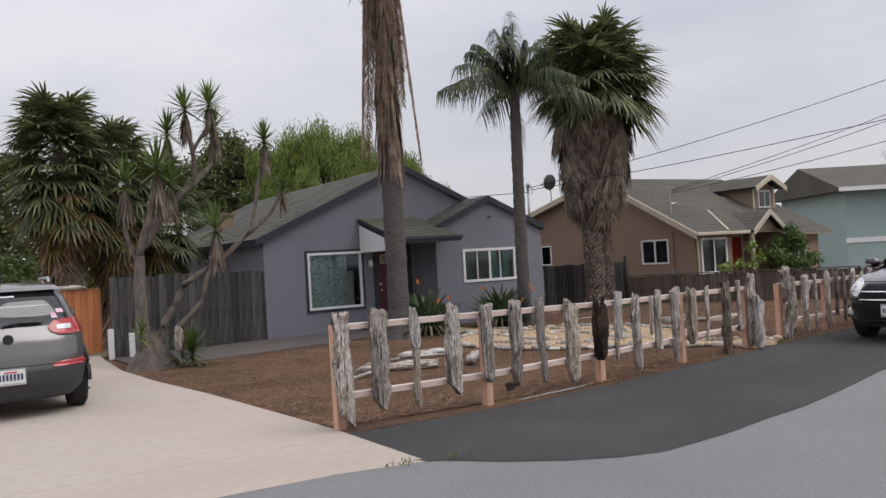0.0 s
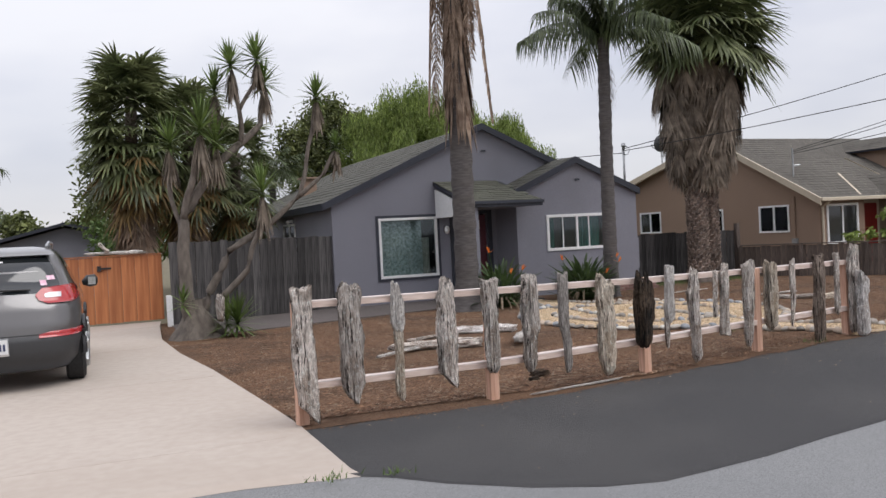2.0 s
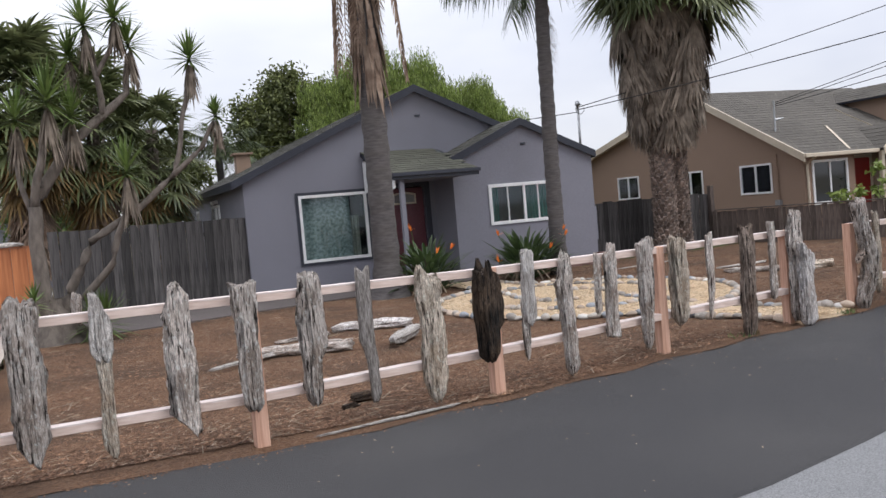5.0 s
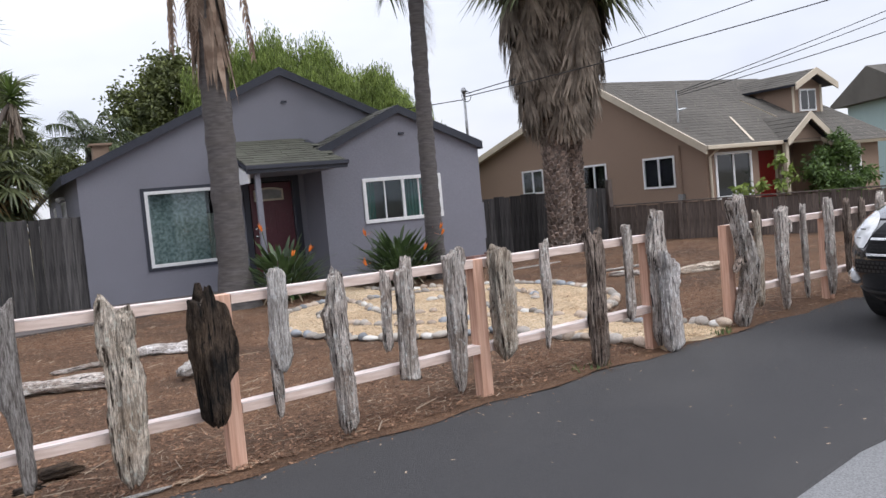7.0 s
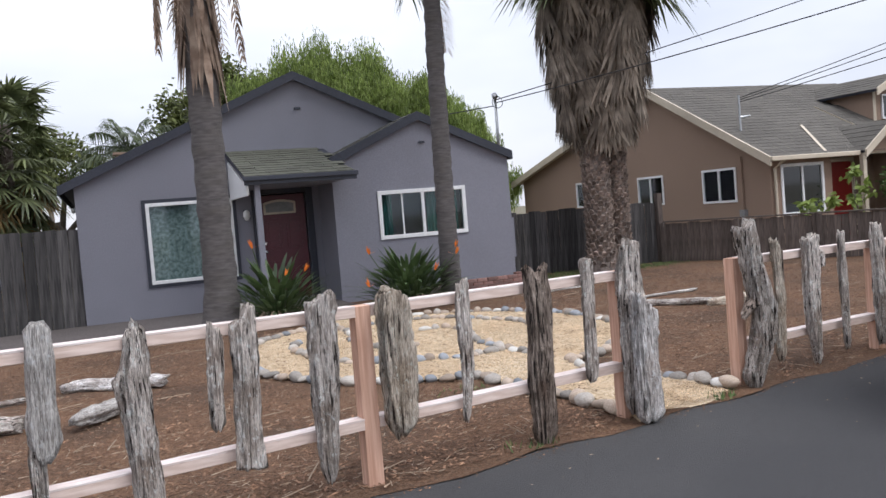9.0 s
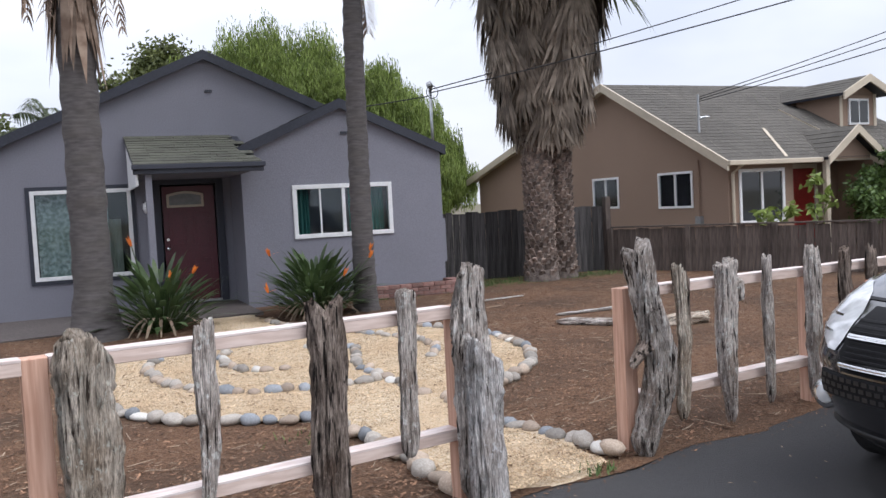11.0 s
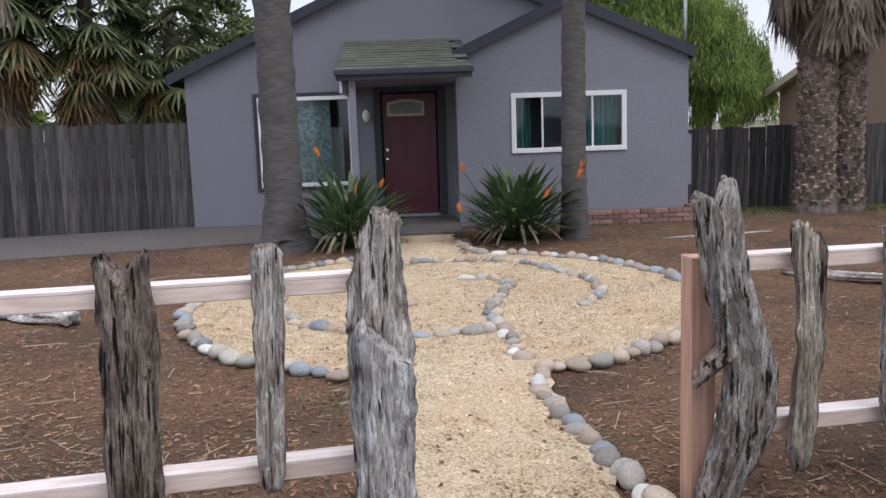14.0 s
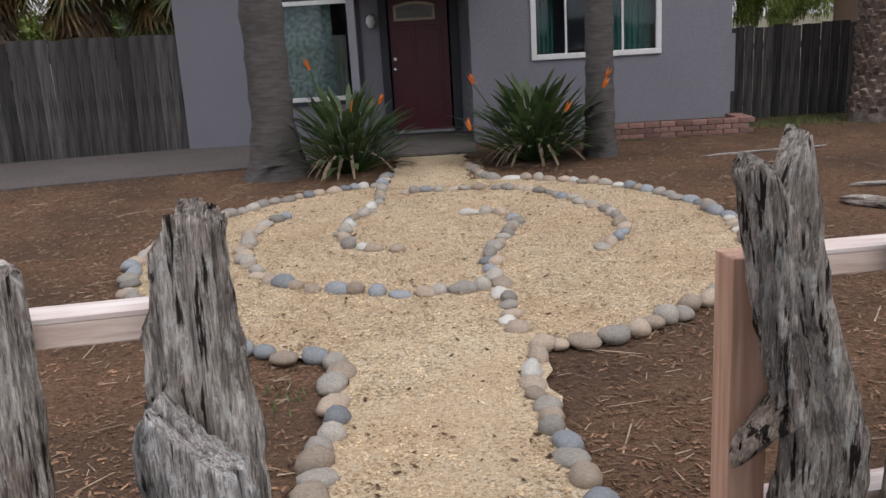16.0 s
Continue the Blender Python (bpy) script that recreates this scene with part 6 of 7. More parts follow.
# ---- plants ----
def blade(g, p, d, up, length, width, droop, n=3, taper=True):
    """A narrow leaf from p along d that sags by droop, with a fold down its middle."""
    d, up = Vector(d).normalized(), Vector(up)
    side = d.cross(up)
    side = side.normalized() if side.length > 1e-4 else Vector((1, 0, 0))
    k = len(g.v)
    for i in range(n + 1):
        t = i / n
        c = Vector(p) + d * (length * t) + Vector((0, 0, -droop * length * t * t))
        w = width * (0.75 + 0.5 * t if t < 0.5 else 1.0) * (1 - t ** 2.5 if taper else 1) / 2 + 0.0008
        g.v += [tuple(c - side * w), tuple(c + side * w)]
    g.f += [(k + 2 * i, k + 2 * i + 1, k + 2 * i + 3, k + 2 * i + 2) for i in range(n)]


def fan_leaf(g, p, d, petiole, radius, droop, rnd, seg=16, spread=135, stalk=None):
    """A palmate leaf: a stalk along d, then a fan of pointed ribs that hang at their tips."""
    d = Vector(d).normalized()
    hub = Vector(p) + d * petiole + Vector((0, 0, -0.15 * petiole * droop))
    if petiole > 0.05:
        blade(stalk or g, p, hub - Vector(p), (0.3, 0.1, 1), (hub - Vector(p)).length, 0.035, 0.0, 1, False)
    side = d.cross(Vector((0, 0, 1)))
    side = side.normalized() if side.length > 1e-3 else Vector((1, 0, 0))
    nrm = side.cross(d).normalized()
    for i in range(seg):
        a = radians(-spread + 2 * spread * (i + 0.5) / seg + rnd.uniform(-3, 3))
        v = d * math.cos(a) + side * math.sin(a) - nrm * 0.12
        r = radius * (1 - 0.25 * abs(a) / 2.4) * rnd.uniform(0.88, 1.08)
        blade(g, hub, v, nrm, r, radius * 0.105, droop * rnd.uniform(0.6, 1.4), 3)


def pinnate(g, p, d, length, droop, rnd, pairs=34, leaf=0.5, hang=0.6, rib=None):
    """A feather frond: a drooping rib with leaflets that hang from both sides."""
    d = Vector(d).normalized()
    side = d.cross(Vector((0, 0, 1)))
    side = side.normalized() if side.length > 1e-3 else Vector((1, 0, 0))
    path = []
    for i in range(9):
        t = i / 8
        path.append((Vector(p) + d * (length * t) + Vector((0, 0, -droop * length * t * t)), 0.028 * (1 - 0.85 * t)))
    (rib or g).ring(path, 5)
    for i in range(pairs):
        t = 0.12 + 0.88 * i / pairs
        c = Vector(p) + d * (length * t) + Vector((0, 0, -droop * length * t * t))
        fwd = (d + Vector((0, 0, -2 * droop * t))).normalized()
        l = leaf * (0.55 + 0.9 * math.sin(math.pi * min(t * 0.9 + 0.1, 1)) * 0.75) * rnd.uniform(0.8, 1.15)
        for s in (-1, 1):
            v = side * s * rnd.uniform(0.7, 1.0) + fwd * 0.55 + Vector((0, 0, rnd.uniform(-0.35, 0.35)))
            blade(g, c, v, (0, 0, 1), l, 0.036, hang * rnd.uniform(0.6, 1.3), 3)


def sphere_dir(az, el):
    return Vector((math.cos(az) * math.cos(el), math.sin(az) * math.cos(el), math.sin(el)))


def feather_palm(label, at, height, radius, flare, seed, fronds, length, dead, lean=(0, 0), dead_len=2.4, shaft=0.0, out=(0.10, 0.22), els=(68, 55, 42, 30, 15, 0), hang=0.75, leaf=0.48, sag=0.28):
    rnd = random.Random(seed)
    tree = thing("palm_tree", label, "palm tree", (*at, ground_z(*at)))
    g, n = Geo(), 70
    sides = 22
    for i in range(n + 1):
        t = i / n
        z = -0.1 + (height + 0.1) * t
        r = radius * (1 - 0.22 * t) + flare * max(0, 1 - z / 0.8) ** 2 + (0.012 * radius / 0.25) * math.sin(i * 2.05) + 0.012 * noise.noise((seed, 0, z * 2.2))
        for j in range(sides):
            a = 2 * math.pi * j / sides
            q = r * (1 + 0.045 * noise.noise((math.cos(a) * 2 + seed, math.sin(a) * 2, z * 2.5)))
            g.v.append((lean[0] * t * t + q * math.cos(a), lean[1] * t * t + q * math.sin(a), z))
    g.f += [(i * sides + j, i * sides + (j + 1) % sides, (i + 1) * sides + (j + 1) % sides, (i + 1) * sides + j) for i in range(n) for j in range(sides)]
    part("trunk", g, "trunk", tree, smooth=True)
    top = Vector((lean[0], lean[1], height))
    if shaft:
        b = Geo()
        for i in range(int(60 * shaft)):
            z, a = height - shaft * rnd.random() ** 0.8, rnd.uniform(0, 6.3)
            c = Vector((lean[0] * (z / height) ** 2, lean[1] * (z / height) ** 2, z)) + Vector((math.cos(a), math.sin(a), 0)) * radius * 0.86
            blade(b, c, (math.cos(a) * 0.13, math.sin(a) * 0.13, -1), (math.cos(a), math.sin(a), 0.1), rnd.uniform(0.5, 1.3), rnd.uniform(0.06, 0.16), 0.0, 2)
        part("leaf_base_fibre", b, "dead", tree, "brown fibrous leaf bases", kind="stuff")
    c, w = Geo(), Geo()
    for i in range(fronds):
        az, el = i * 2.399 + rnd.uniform(-0.2, 0.2), radians(els[i % len(els)] + rnd.uniform(-8, 8))
        pinnate(c, top + Vector((0, 0, rnd.uniform(-0.2, 0.1))), sphere_dir(az, el), length * rnd.uniform(0.85, 1.1), sag + 0.28 * math.cos(el), rnd, 44, leaf, hang)
    part("crown", c, "palm", tree)
    for i in range(dead):
        az = i * 2.399 + 0.8
        p = top + Vector((math.cos(az) * radius, math.sin(az) * radius, -0.15 - 0.5 * rnd.random()))
        lean_out = rnd.uniform(*out)
        for s in range(2):
            pinnate(w, p, (math.cos(az + 0.2 * s) * lean_out, math.sin(az + 0.2 * s) * lean_out, -1), dead_len * rnd.uniform(0.62, 1.05), 0.0, rnd, 54, 0.22, 0.8)
        blade(w, p, (math.cos(az), math.sin(az), 0.1), (0, 0, 1), 0.5, 0.09, 0.6, 3)
    if dead:
        part("dead_fronds", w, "dead", tree, "hanging dry brown fronds", kind="stuff")
    return tree


feather_palm("tall queen palm with hanging dry fronds and grey ringed trunk", (-1.64, -3.26), 10.6, 0.255, 0.17, 3, 16, 3.2, 9, dead_len=5.9, shaft=6.2, out=(0.05, 0.09))
feather_palm("slender queen palm with arching green fronds", (2.27, -3.0), 6.15, 0.175, 0.05, 8, 26, 2.6, 1, lean=(0.08, 0), dead_len=1.5, els=(86, 76, 66, 56, 44, 30), hang=1.5, leaf=0.40, sag=0.32)

# twin fan palm with skirt
rnd = random.Random(12)
twin = thing("palm_tree", "twin-trunk fan palm with thick grey skirt of dead leaves", "palm tree", (6.75, -1.05, -0.09))
for dx, dy, rr in ((-0.22, -0.04, 0.27), (0.36, 0.14, 0.24)):
    g, sides, n = Geo(), 20, 40
    for i in range(n + 1):
        z = -0.1 + 3.6 * i / n
        for j in range(sides):
            a = 2 * math.pi * j / sides
            q = rr * (1 + 0.35 * max(0, 1 - z / 0.5)) * (1 + 0.10 * noise.noise((math.cos(a) * 3 + dx * 9, math.sin(a) * 3, z * 4)))
            g.v.append((dx + q * math.cos(a), dy + q * math.sin(a), z))
    g.f += [(i * sides + j, i * sides + (j + 1) % sides, (i + 1) * sides + (j + 1) % sides, (i + 1) * sides + j) for i in range(n) for j in range(sides)]
    part("trunk", g, "trunk_rough", twin, smooth=True)
    b = Geo()
    for i in range(330):
        z, a = 0.05 + 3.2 * i / 330, i * 2.399
        q = rr * (1 + 0.3 * max(0, 1 - z / 0.5)) * 0.94
        u = Vector((math.cos(a), math.sin(a), 0))
        s = Vector((-u.y, u.x, 0))
        c = Vector((dx, dy, z)) + u * q
        o, wd, h = rnd.uniform(0.05, 0.085), rnd.uniform(0.05, 0.085), rnd.uniform(0.10, 0.16)
        b.add([c - s * wd, c + s * wd, c + u * o + s * wd * 0.5 + Vector((0, 0, h)), c + u * o - s * wd * 0.5 + Vector((0, 0, h)), c + Vector((0, 0, h * 1.2)) - s * wd * 0.4, c + Vector((0, 0, h * 1.2)) + s * wd * 0.4],
              ((0, 1, 2, 3), (3, 2, 5, 4), (0, 3, 4), (1, 5, 2)))
    part("leaf_base_fibre", b, "boot", twin, "cut leaf bases on the trunk", kind="stuff")
sk, gr = Geo(), Geo()
for i in range(380):
    z = 2.75 + 3.3 * rnd.random()
    a = rnd.uniform(0, 6.28)
    R = float(np.interp(z, [2.6, 3.1, 4.2, 5.2, 6.0], [0.52, 0.95, 1.22, 1.32, 1.1])) * rnd.uniform(0.55, 1.0)
    p = Vector((0.07 + R * math.cos(a), 0.05 + R * math.sin(a) * 0.9, z + 0.55))
    fan_leaf(sk, p, (math.cos(a) * 0.16, math.sin(a) * 0.16, -1), 0.0, rnd.uniform(0.7, 1.05), 0.05, rnd, 9, 34)
part("skirt", sk, "skirt", twin, "thick grey skirt of dead fan leaves", kind="stuff")
part("skirt_core", Geo().ring([((0.07, 0.05, 2.9), 0.4), ((0.07, 0.05, 3.4), 0.68), ((0.07, 0.05, 5.2), 0.8), ((0.07, 0.05, 6.6), 0.4)], 16), "skirt", twin, smooth=True)
for i in range(120):
    az, el = i * 2.399, radians(-38 + 118 * (i / 120) ** 0.9)
    p = Vector((0.1 + rnd.uniform(-0.25, 0.25), rnd.uniform(-0.2, 0.2), 6.75 + 0.7 * rnd.random()))
    fan_leaf(gr, p, sphere_dir(az, el), rnd.uniform(0.9, 1.5), rnd.uniform(0.95, 1.25), 0.36, rnd, 24, 130)
part("crown", gr, "fan", twin)


def fan_palm(label, at, height, seed, leaves=60, size=0.85, dry=14, dead=24, reach=(0.55, 0.95), depth=1.7):
    r = random.Random(seed)
    tree = thing("palm_tree", label, "palm tree", (*at, -0.1))
    part("trunk", Geo().ring([((0.03 * math.sin(i), 0.03 * math.cos(i * 2), height * i / 8), 0.19 - 0.006 * i) for i in range(9)], 12), "trunk_rough", tree, smooth=True)
    c, d, k = Geo(), Geo(), Geo()
    for i in range(leaves):
        az, el = i * 2.399, radians(-40 + 100 * (i / leaves) + r.uniform(-8, 12))
        p = Vector((0, 0, height - depth + (depth + 0.2) * (i / leaves) ** 0.8))
        fan_leaf(c, p, sphere_dir(az, el), r.uniform(*reach), size * r.uniform(0.85, 1.2), 0.35, r, 19, 128)
    for i in range(dry):
        p = Vector((0, 0, height - 1.2 - depth * 0.8 * r.random()))
        fan_leaf(d, p, sphere_dir(i * 2.399, radians(r.uniform(-55, 0))), r.uniform(0.4, 0.8), size * 0.9, 0.5, r, 15, 110)
    for i in range(dead):
        a = i * 2.399
        fan_leaf(k, (0.2 * math.cos(a), 0.2 * math.sin(a), height - 1.5 - 2.6 * r.random()), (math.cos(a) * 0.4, math.sin(a) * 0.4, -1), 0.2, 0.8, 0.1, r, 9, 45)
    part("crown", c, "fan", tree)
    part("dry_leaves", d, "fan_dry", tree, "yellowing lower fan leaves", kind="stuff")
    part("dead_leaves", k, "dead", tree, "hanging dead fan leaves", kind="stuff")
    return tree


fan_palm("shaggy windmill palm behind the gate", (-7.95, 2.8), 5.55, 31, 110, 0.80, 34, 70)
fan_palm("shaggy windmill palm beside the fence", (-6.5, 3.6), 5.0, 32, 92, 0.72, 30, 60)
fan_palm("windmill palm close to the house side", (-5.1, 4.6), 4.3, 33, 76, 0.7, 34, 50)


def rosette(g, p, axis, r, count=70, length=0.55, width=0.045, dead=None, ndead=40):
    axis = Vector(axis).normalized()
    for i in range(count):
        az, el = i * 2.399, radians(-25 + 110 * i / count)
        v = sphere_dir(az, el)
        v = axis.to_track_quat("Z", "Y") @ v
        blade(g, Vector(p) + axis * 0.15 * i / count, v, (0, 0, 1), length * r.uniform(0.85, 1.1), width, 0.10, 2)
    if dead is not None:
        for i in range(ndead):
            a = r.uniform(0, 6.28)
            blade(dead, Vector(p) + Vector((0.05 * math.cos(a), 0.05 * math.sin(a), -0.05 - 0.35 * r.random())), (math.cos(a) * 0.28, math.sin(a) * 0.28, -1), (math.cos(a), math.sin(a), 0.2), length * r.uniform(0.6, 1.0), width * 0.8, 0, 2)


yucca = thing("yucca_tree", "old branching yucca tree with spiky leaf heads", "yucca tree", (-7.52, -3.75, -0.05))
rnd = random.Random(14)
YUCCA_STEMS = [
    [(0.0, 0, 0.15, 0.20), (-0.07, 0, 1.0, 0.15), (-0.05, 0, 2.0, 0.13), (0.45, 0.1, 2.8, 0.11), (1.1, 0.1, 3.35, 0.09), (1.5, 0.2, 3.7, 0.07), (1.62, 0.2, 4.3, 0.06)],
    [(1.1, 0.1, 3.3, 0.07), (1.08, -0.1, 3.9, 0.055), (0.95, -0.1, 4.6, 0.05)],
    [(0.45, 0.1, 2.8, 0.07), (0.6, 0.3, 3.4, 0.05), (0.68, 0.3, 4.15, 0.05)],
    [(1.08, -0.1, 3.9, 0.05), (1.3, -0.2, 4.3, 0.045), (1.42, -0.2, 4.7, 0.045)],
    [(-0.05, 0, 2.0, 0.09), (0.1, -0.2, 2.6, 0.08), (0.3, -0.25, 3.4, 0.07)],
    [(0.2, 0, 0.35, 0.13), (0.42, -0.1, 0.9, 0.10), (0.75, -0.15, 1.45, 0.085), (1.5, -0.2, 1.9, 0.07), (2.1, -0.2, 2.35, 0.06), (2.28, -0.2, 3.0, 0.05), (2.5, -0.2, 4.0, 0.05)],
    [(2.1, -0.2, 2.35, 0.06), (2.55, -0.3, 2.75, 0.05), (2.82, -0.3, 3.15, 0.045)],
    [(0.55, -0.1, 0.6, 0.09), (1.0, -0.3, 1.1, 0.07), (1.3, -0.35, 1.9, 0.06), (1.36, -0.35, 2.35, 0.06)],
    [(-0.05, 0, 1.7, 0.06), (-0.25, 0.2, 2.6, 0.05), (-0.2, 0.2, 3.2, 0.05)],
]
for k, stem in enumerate(YUCCA_STEMS):
    stem = [(x, y, z * 1.07, r * 0.78) for x, y, z, r in stem]
    path = []
    for (a, b) in zip(stem, stem[1:]):
        for i in range(4):
            t = i / 4
            p = [a[m] + (b[m] - a[m]) * t for m in range(4)]
            path.append(((p[0] + 0.02 * math.sin(7 * p[2]), p[1], p[2]), p[3]))
    path.append((stem[-1][:3], stem[-1][3]))
    part("trunk" if k in (0, 5) else "branch", Geo().ring(path, 12), "bark", yucca, smooth=True)
g = Geo()
for i in range(15):
    for j in range(20):
        a = 2 * math.pi * j / 20
        t = i / 14
        q = (0.34 * (1 - t) ** 1.6 + 0.12) * (1 + 0.22 * noise.noise((math.cos(a) * 2, math.sin(a) * 2, t * 2)))
        g.v.append((0.12 + q * math.cos(a) * 1.25, q * math.sin(a), -0.06 + 0.75 * t))
g.f += [(i * 20 + j, i * 20 + (j + 1) % 20, i * 20 + 20 + (j + 1) % 20, i * 20 + 20 + j) for i in range(14) for j in range(20)]
part("root_flare", g, "bark", yucca, smooth=True)
HEADS = [((0.95, -0.1, 4.65), 0.5), ((0.68, 0.3, 4.25), 0.5), ((1.42, -0.2, 4.75), 0.5), ((1.62, 0.2, 4.4), 0.5), ((2.52, -0.2, 4.1), 0.45), ((0.3, -0.25, 3.5), 0.75), ((1.36, -0.35, 2.4), 0.62),
         ((2.84, -0.3, 3.2), 0.3), ((-0.2, 0.2, 3.3), 0.6), ((0.62, 0.1, 3.3), 0.6)]
for (p, s) in HEADS:
    p = (p[0], p[1], p[2] * 1.07)
    lv, dd = Geo(), Geo()
    rosette(lv, p, (rnd.uniform(-0.15, 0.15), rnd.uniform(-0.15, 0.15), 1), rnd, 64, s, 0.05, dd, 60 if s > 0.35 else 50)
    h = part("leaf_head", lv, "yucca", yucca)
    part("dead_leaves", dd, "skirt", h, "hanging dead yucca leaves", kind="stuff")
for p, s, n in (((0.78, -0.3, 0.15), 0.62, 90), ((-0.18, -0.4, 0.6), 0.35, 30), ((0.6, -0.25, 0.2), 0.5, 50)):
    lv = Geo()
    rosette(lv, p, (0.05, -0.2, 1), rnd, n, s, 0.045)
    part("leaf_head", lv, "yucca", yucca)
log("driftwood_log", "upright bleached driftwood piece at the yucca base", (-7.1, -4.5, 0.25), (-7.08, -4.5, 0.75), 0.20, "drift", 23)


def strelitzia(label, at, seed, count=95, flowers=()):
    r = random.Random(seed)
    t = thing("bird_of_paradise", label, "shrub", (*at, -0.09), group="flowering shrubs by the door")
    lv, st = Geo(), Geo()
    for i in range(count):
        az, el = i * 2.399, radians(16 + 66 * (1 - i / count) ** 0.9 + r.uniform(-6, 6))
        d = sphere_dir(az, el)
        p0 = Vector((0.16 * math.cos(az) * r.random(), 0.16 * math.sin(az) * r.random(), 0.0))
        L = r.uniform(0.38, 0.80)
        tip = p0 + d * L
        st.ring([(p0, 0.008), (tip, 0.006)], 4)
        out = (d + Vector((math.cos(az), math.sin(az), 0)) * 0.35).normalized()
        blade(lv, tip, out, (-math.cos(az), -math.sin(az), 1.2), r.uniform(0.36, 0.54), r.uniform(0.065, 0.10), r.uniform(0.1, 0.4), 5)
    part("stems", st, "bird", t, kind="stuff")
    part("leaves", lv, "bird", t, kind="stuff")
    dl = Geo()
    for i in range(22):
        a = r.uniform(0, 6.28)
        blade(dl, (0.3 * math.cos(a), 0.3 * math.sin(a), 0.25), (math.cos(a), math.sin(a), r.uniform(-0.5, 0.2)), (0, 0, 1), 0.4, 0.05, 0.5, 3)
    part("dry_leaves", dl, "straw", t, kind="stuff")
    for fx, fy, fz in flowers:
        f = Geo()
        base = Vector((fx * 0.3, fy * 0.3, 0.1))
        tip = Vector((fx, fy, fz))
        part("flower_stem", Geo().ring([(base, 0.009), (base.lerp(tip, 0.6) + Vector((0, 0, 0.05)), 0.008), (tip, 0.007)], 5), "bird", t)
        for k in range(5):
            blade(f, tip, (math.copysign(0.5, fx) * r.uniform(0.1, 1), r.uniform(-0.5, 0.2), r.uniform(0.5, 1.2)), (0, 1, 0.2), r.uniform(0.11, 0.16), 0.03, 0.0, 2)
        blade(f, tip - Vector((0.02, 0, 0)), (-math.copysign(1, fx), 0, 0.35), (0, 0, 1), 0.16, 0.03, 0, 2)
        part("flower", f, "orange", t, "bright orange crane-shaped flower")
    return t


strelitzia("dark green bird of paradise shrub with orange flowers", (-0.78, -3.15), 5, 190, [(-0.35, -0.2, 1.25), (0.42, -0.25, 0.82), (0.1, -0.3, 0.75)])
strelitzia("large bird of paradise shrub with orange flowers", (1.47, -3.05), 6, 250, [(-0.72, -0.25, 0.98), (-0.78, -0.3, 0.45), (0.78, -0.3, 0.85), (0.32, -0.45, 0.62), (0.85, -0.1, 0.95)])


# ---- trees behind the houses ----
def leafy_tree(name, label, at, height, clumps, leaf, count, material, seed, trunk=0.25, hang=0.0, spread=1.0):
    r = random.Random(seed)
    t = thing(name, label, "tree", (*at, -0.1))
    g = Geo().ring([((0, 0, 0), trunk * 1.3), ((0.1, 0, height * 0.25), trunk), ((0, 0.1, height * 0.5), trunk * 0.6)], 10)
    for c, rad in clumps:
        g.ring([((0, 0.05, height * 0.35), trunk * 0.5), (Vector(c) * 0.5 + Vector((0, 0, height * 0.2)), trunk * 0.35), (c, trunk * 0.12)], 6)
    part("trunk", g, "bark", t, smooth=True)
    lv = Geo()
    for c, rad in clumps:
        subs = [Vector(c) + sphere_dir(r.uniform(0, 6.28), r.uniform(-0.6, 1.5)) * rad * r.uniform(0.45, 1.0) for _ in range(26 if hang else 16)]
        for i in range(int(count * rad)):
            q = r.choice(subs)
            o = Vector((r.gauss(0, 1), r.gauss(0, 1), r.gauss(0, 0.8)))
            if hang and o.length > 1.35:
                o *= 1.35 / o.length
            p = q + o * rad * 0.20
            if hang:
                drop = r.random() ** 0.7 * hang * rad
                p += Vector((0, 0, -drop))
                d = Vector((r.gauss(0, 0.3), r.gauss(0, 0.3), -1))
            else:
                d = Vector((r.gauss(0, 1), r.gauss(0, 1), r.gauss(-0.2, 0.7)))
            blade(lv, p, d, (r.gauss(0, 1), r.gauss(0, 1), 0.5), leaf * r.uniform(0.7, 1.4), leaf * (0.30 if hang else 0.55), 0.1, 1 if hang else 2)
    part("crown", lv, material, t)
    return t


leafy_tree("willow_tree", "large bright green weeping willow behind the house", (6.0, 15.0), 7.0, [((-3.0, 0, 5.6), 1.9), ((-1.2, 0, 6.4), 2.1), ((1.0, 0, 6.1), 2.2), ((2.8, -0.5, 5.2), 1.8), ((3.8, -1, 4.0), 1.6), ((4.5, -1.5, 2.6), 1.4), ((5.4, 2.5, 4.9), 1.8), ((6.4, 2.5, 3.2), 1.6), ((0, -1, 5.0), 2.0), ((2, -1.5, 4.2), 2.0)], 0.16, 11500, "willow", 3, 0.35, hang=0.5)
leafy_tree("garden_tree", "dense dark green tree behind the house", (1.5, 18.0), 7.4, [((-1.4, 0, 5.4), 1.5), ((0.2, 0, 6.7), 1.5), ((1.5, 0.3, 6.1), 1.4), ((-0.5, -0.5, 4.0), 1.6), ((1.6, -0.3, 4.3), 1.3)], 0.17, 3600, "leaf_dark", 4)
leafy_tree("garden_tree", "olive green tree rising over the fence", (-4.6, 16.0), 4.6, [((-1.0, 0, 3.4), 1.2), ((0.4, 0, 4.0), 1.2), ((1.6, 0, 3.2), 1.1)], 0.16, 1700, "leaf_dark", 5)
leafy_tree("garden_tree", "dark leafy tree behind the palms", (-7.2, 12.0), 6.2, [((-0.9, 0, 3.0), 1.2), ((0.7, 0, 3.3), 1.3), ((-0.3, 0, 5.0), 1.4), ((1.3, 0, 5.2), 1.2), ((2.2, 0, 4.0), 1.1)], 0.17, 1700, "leaf_dark", 6)
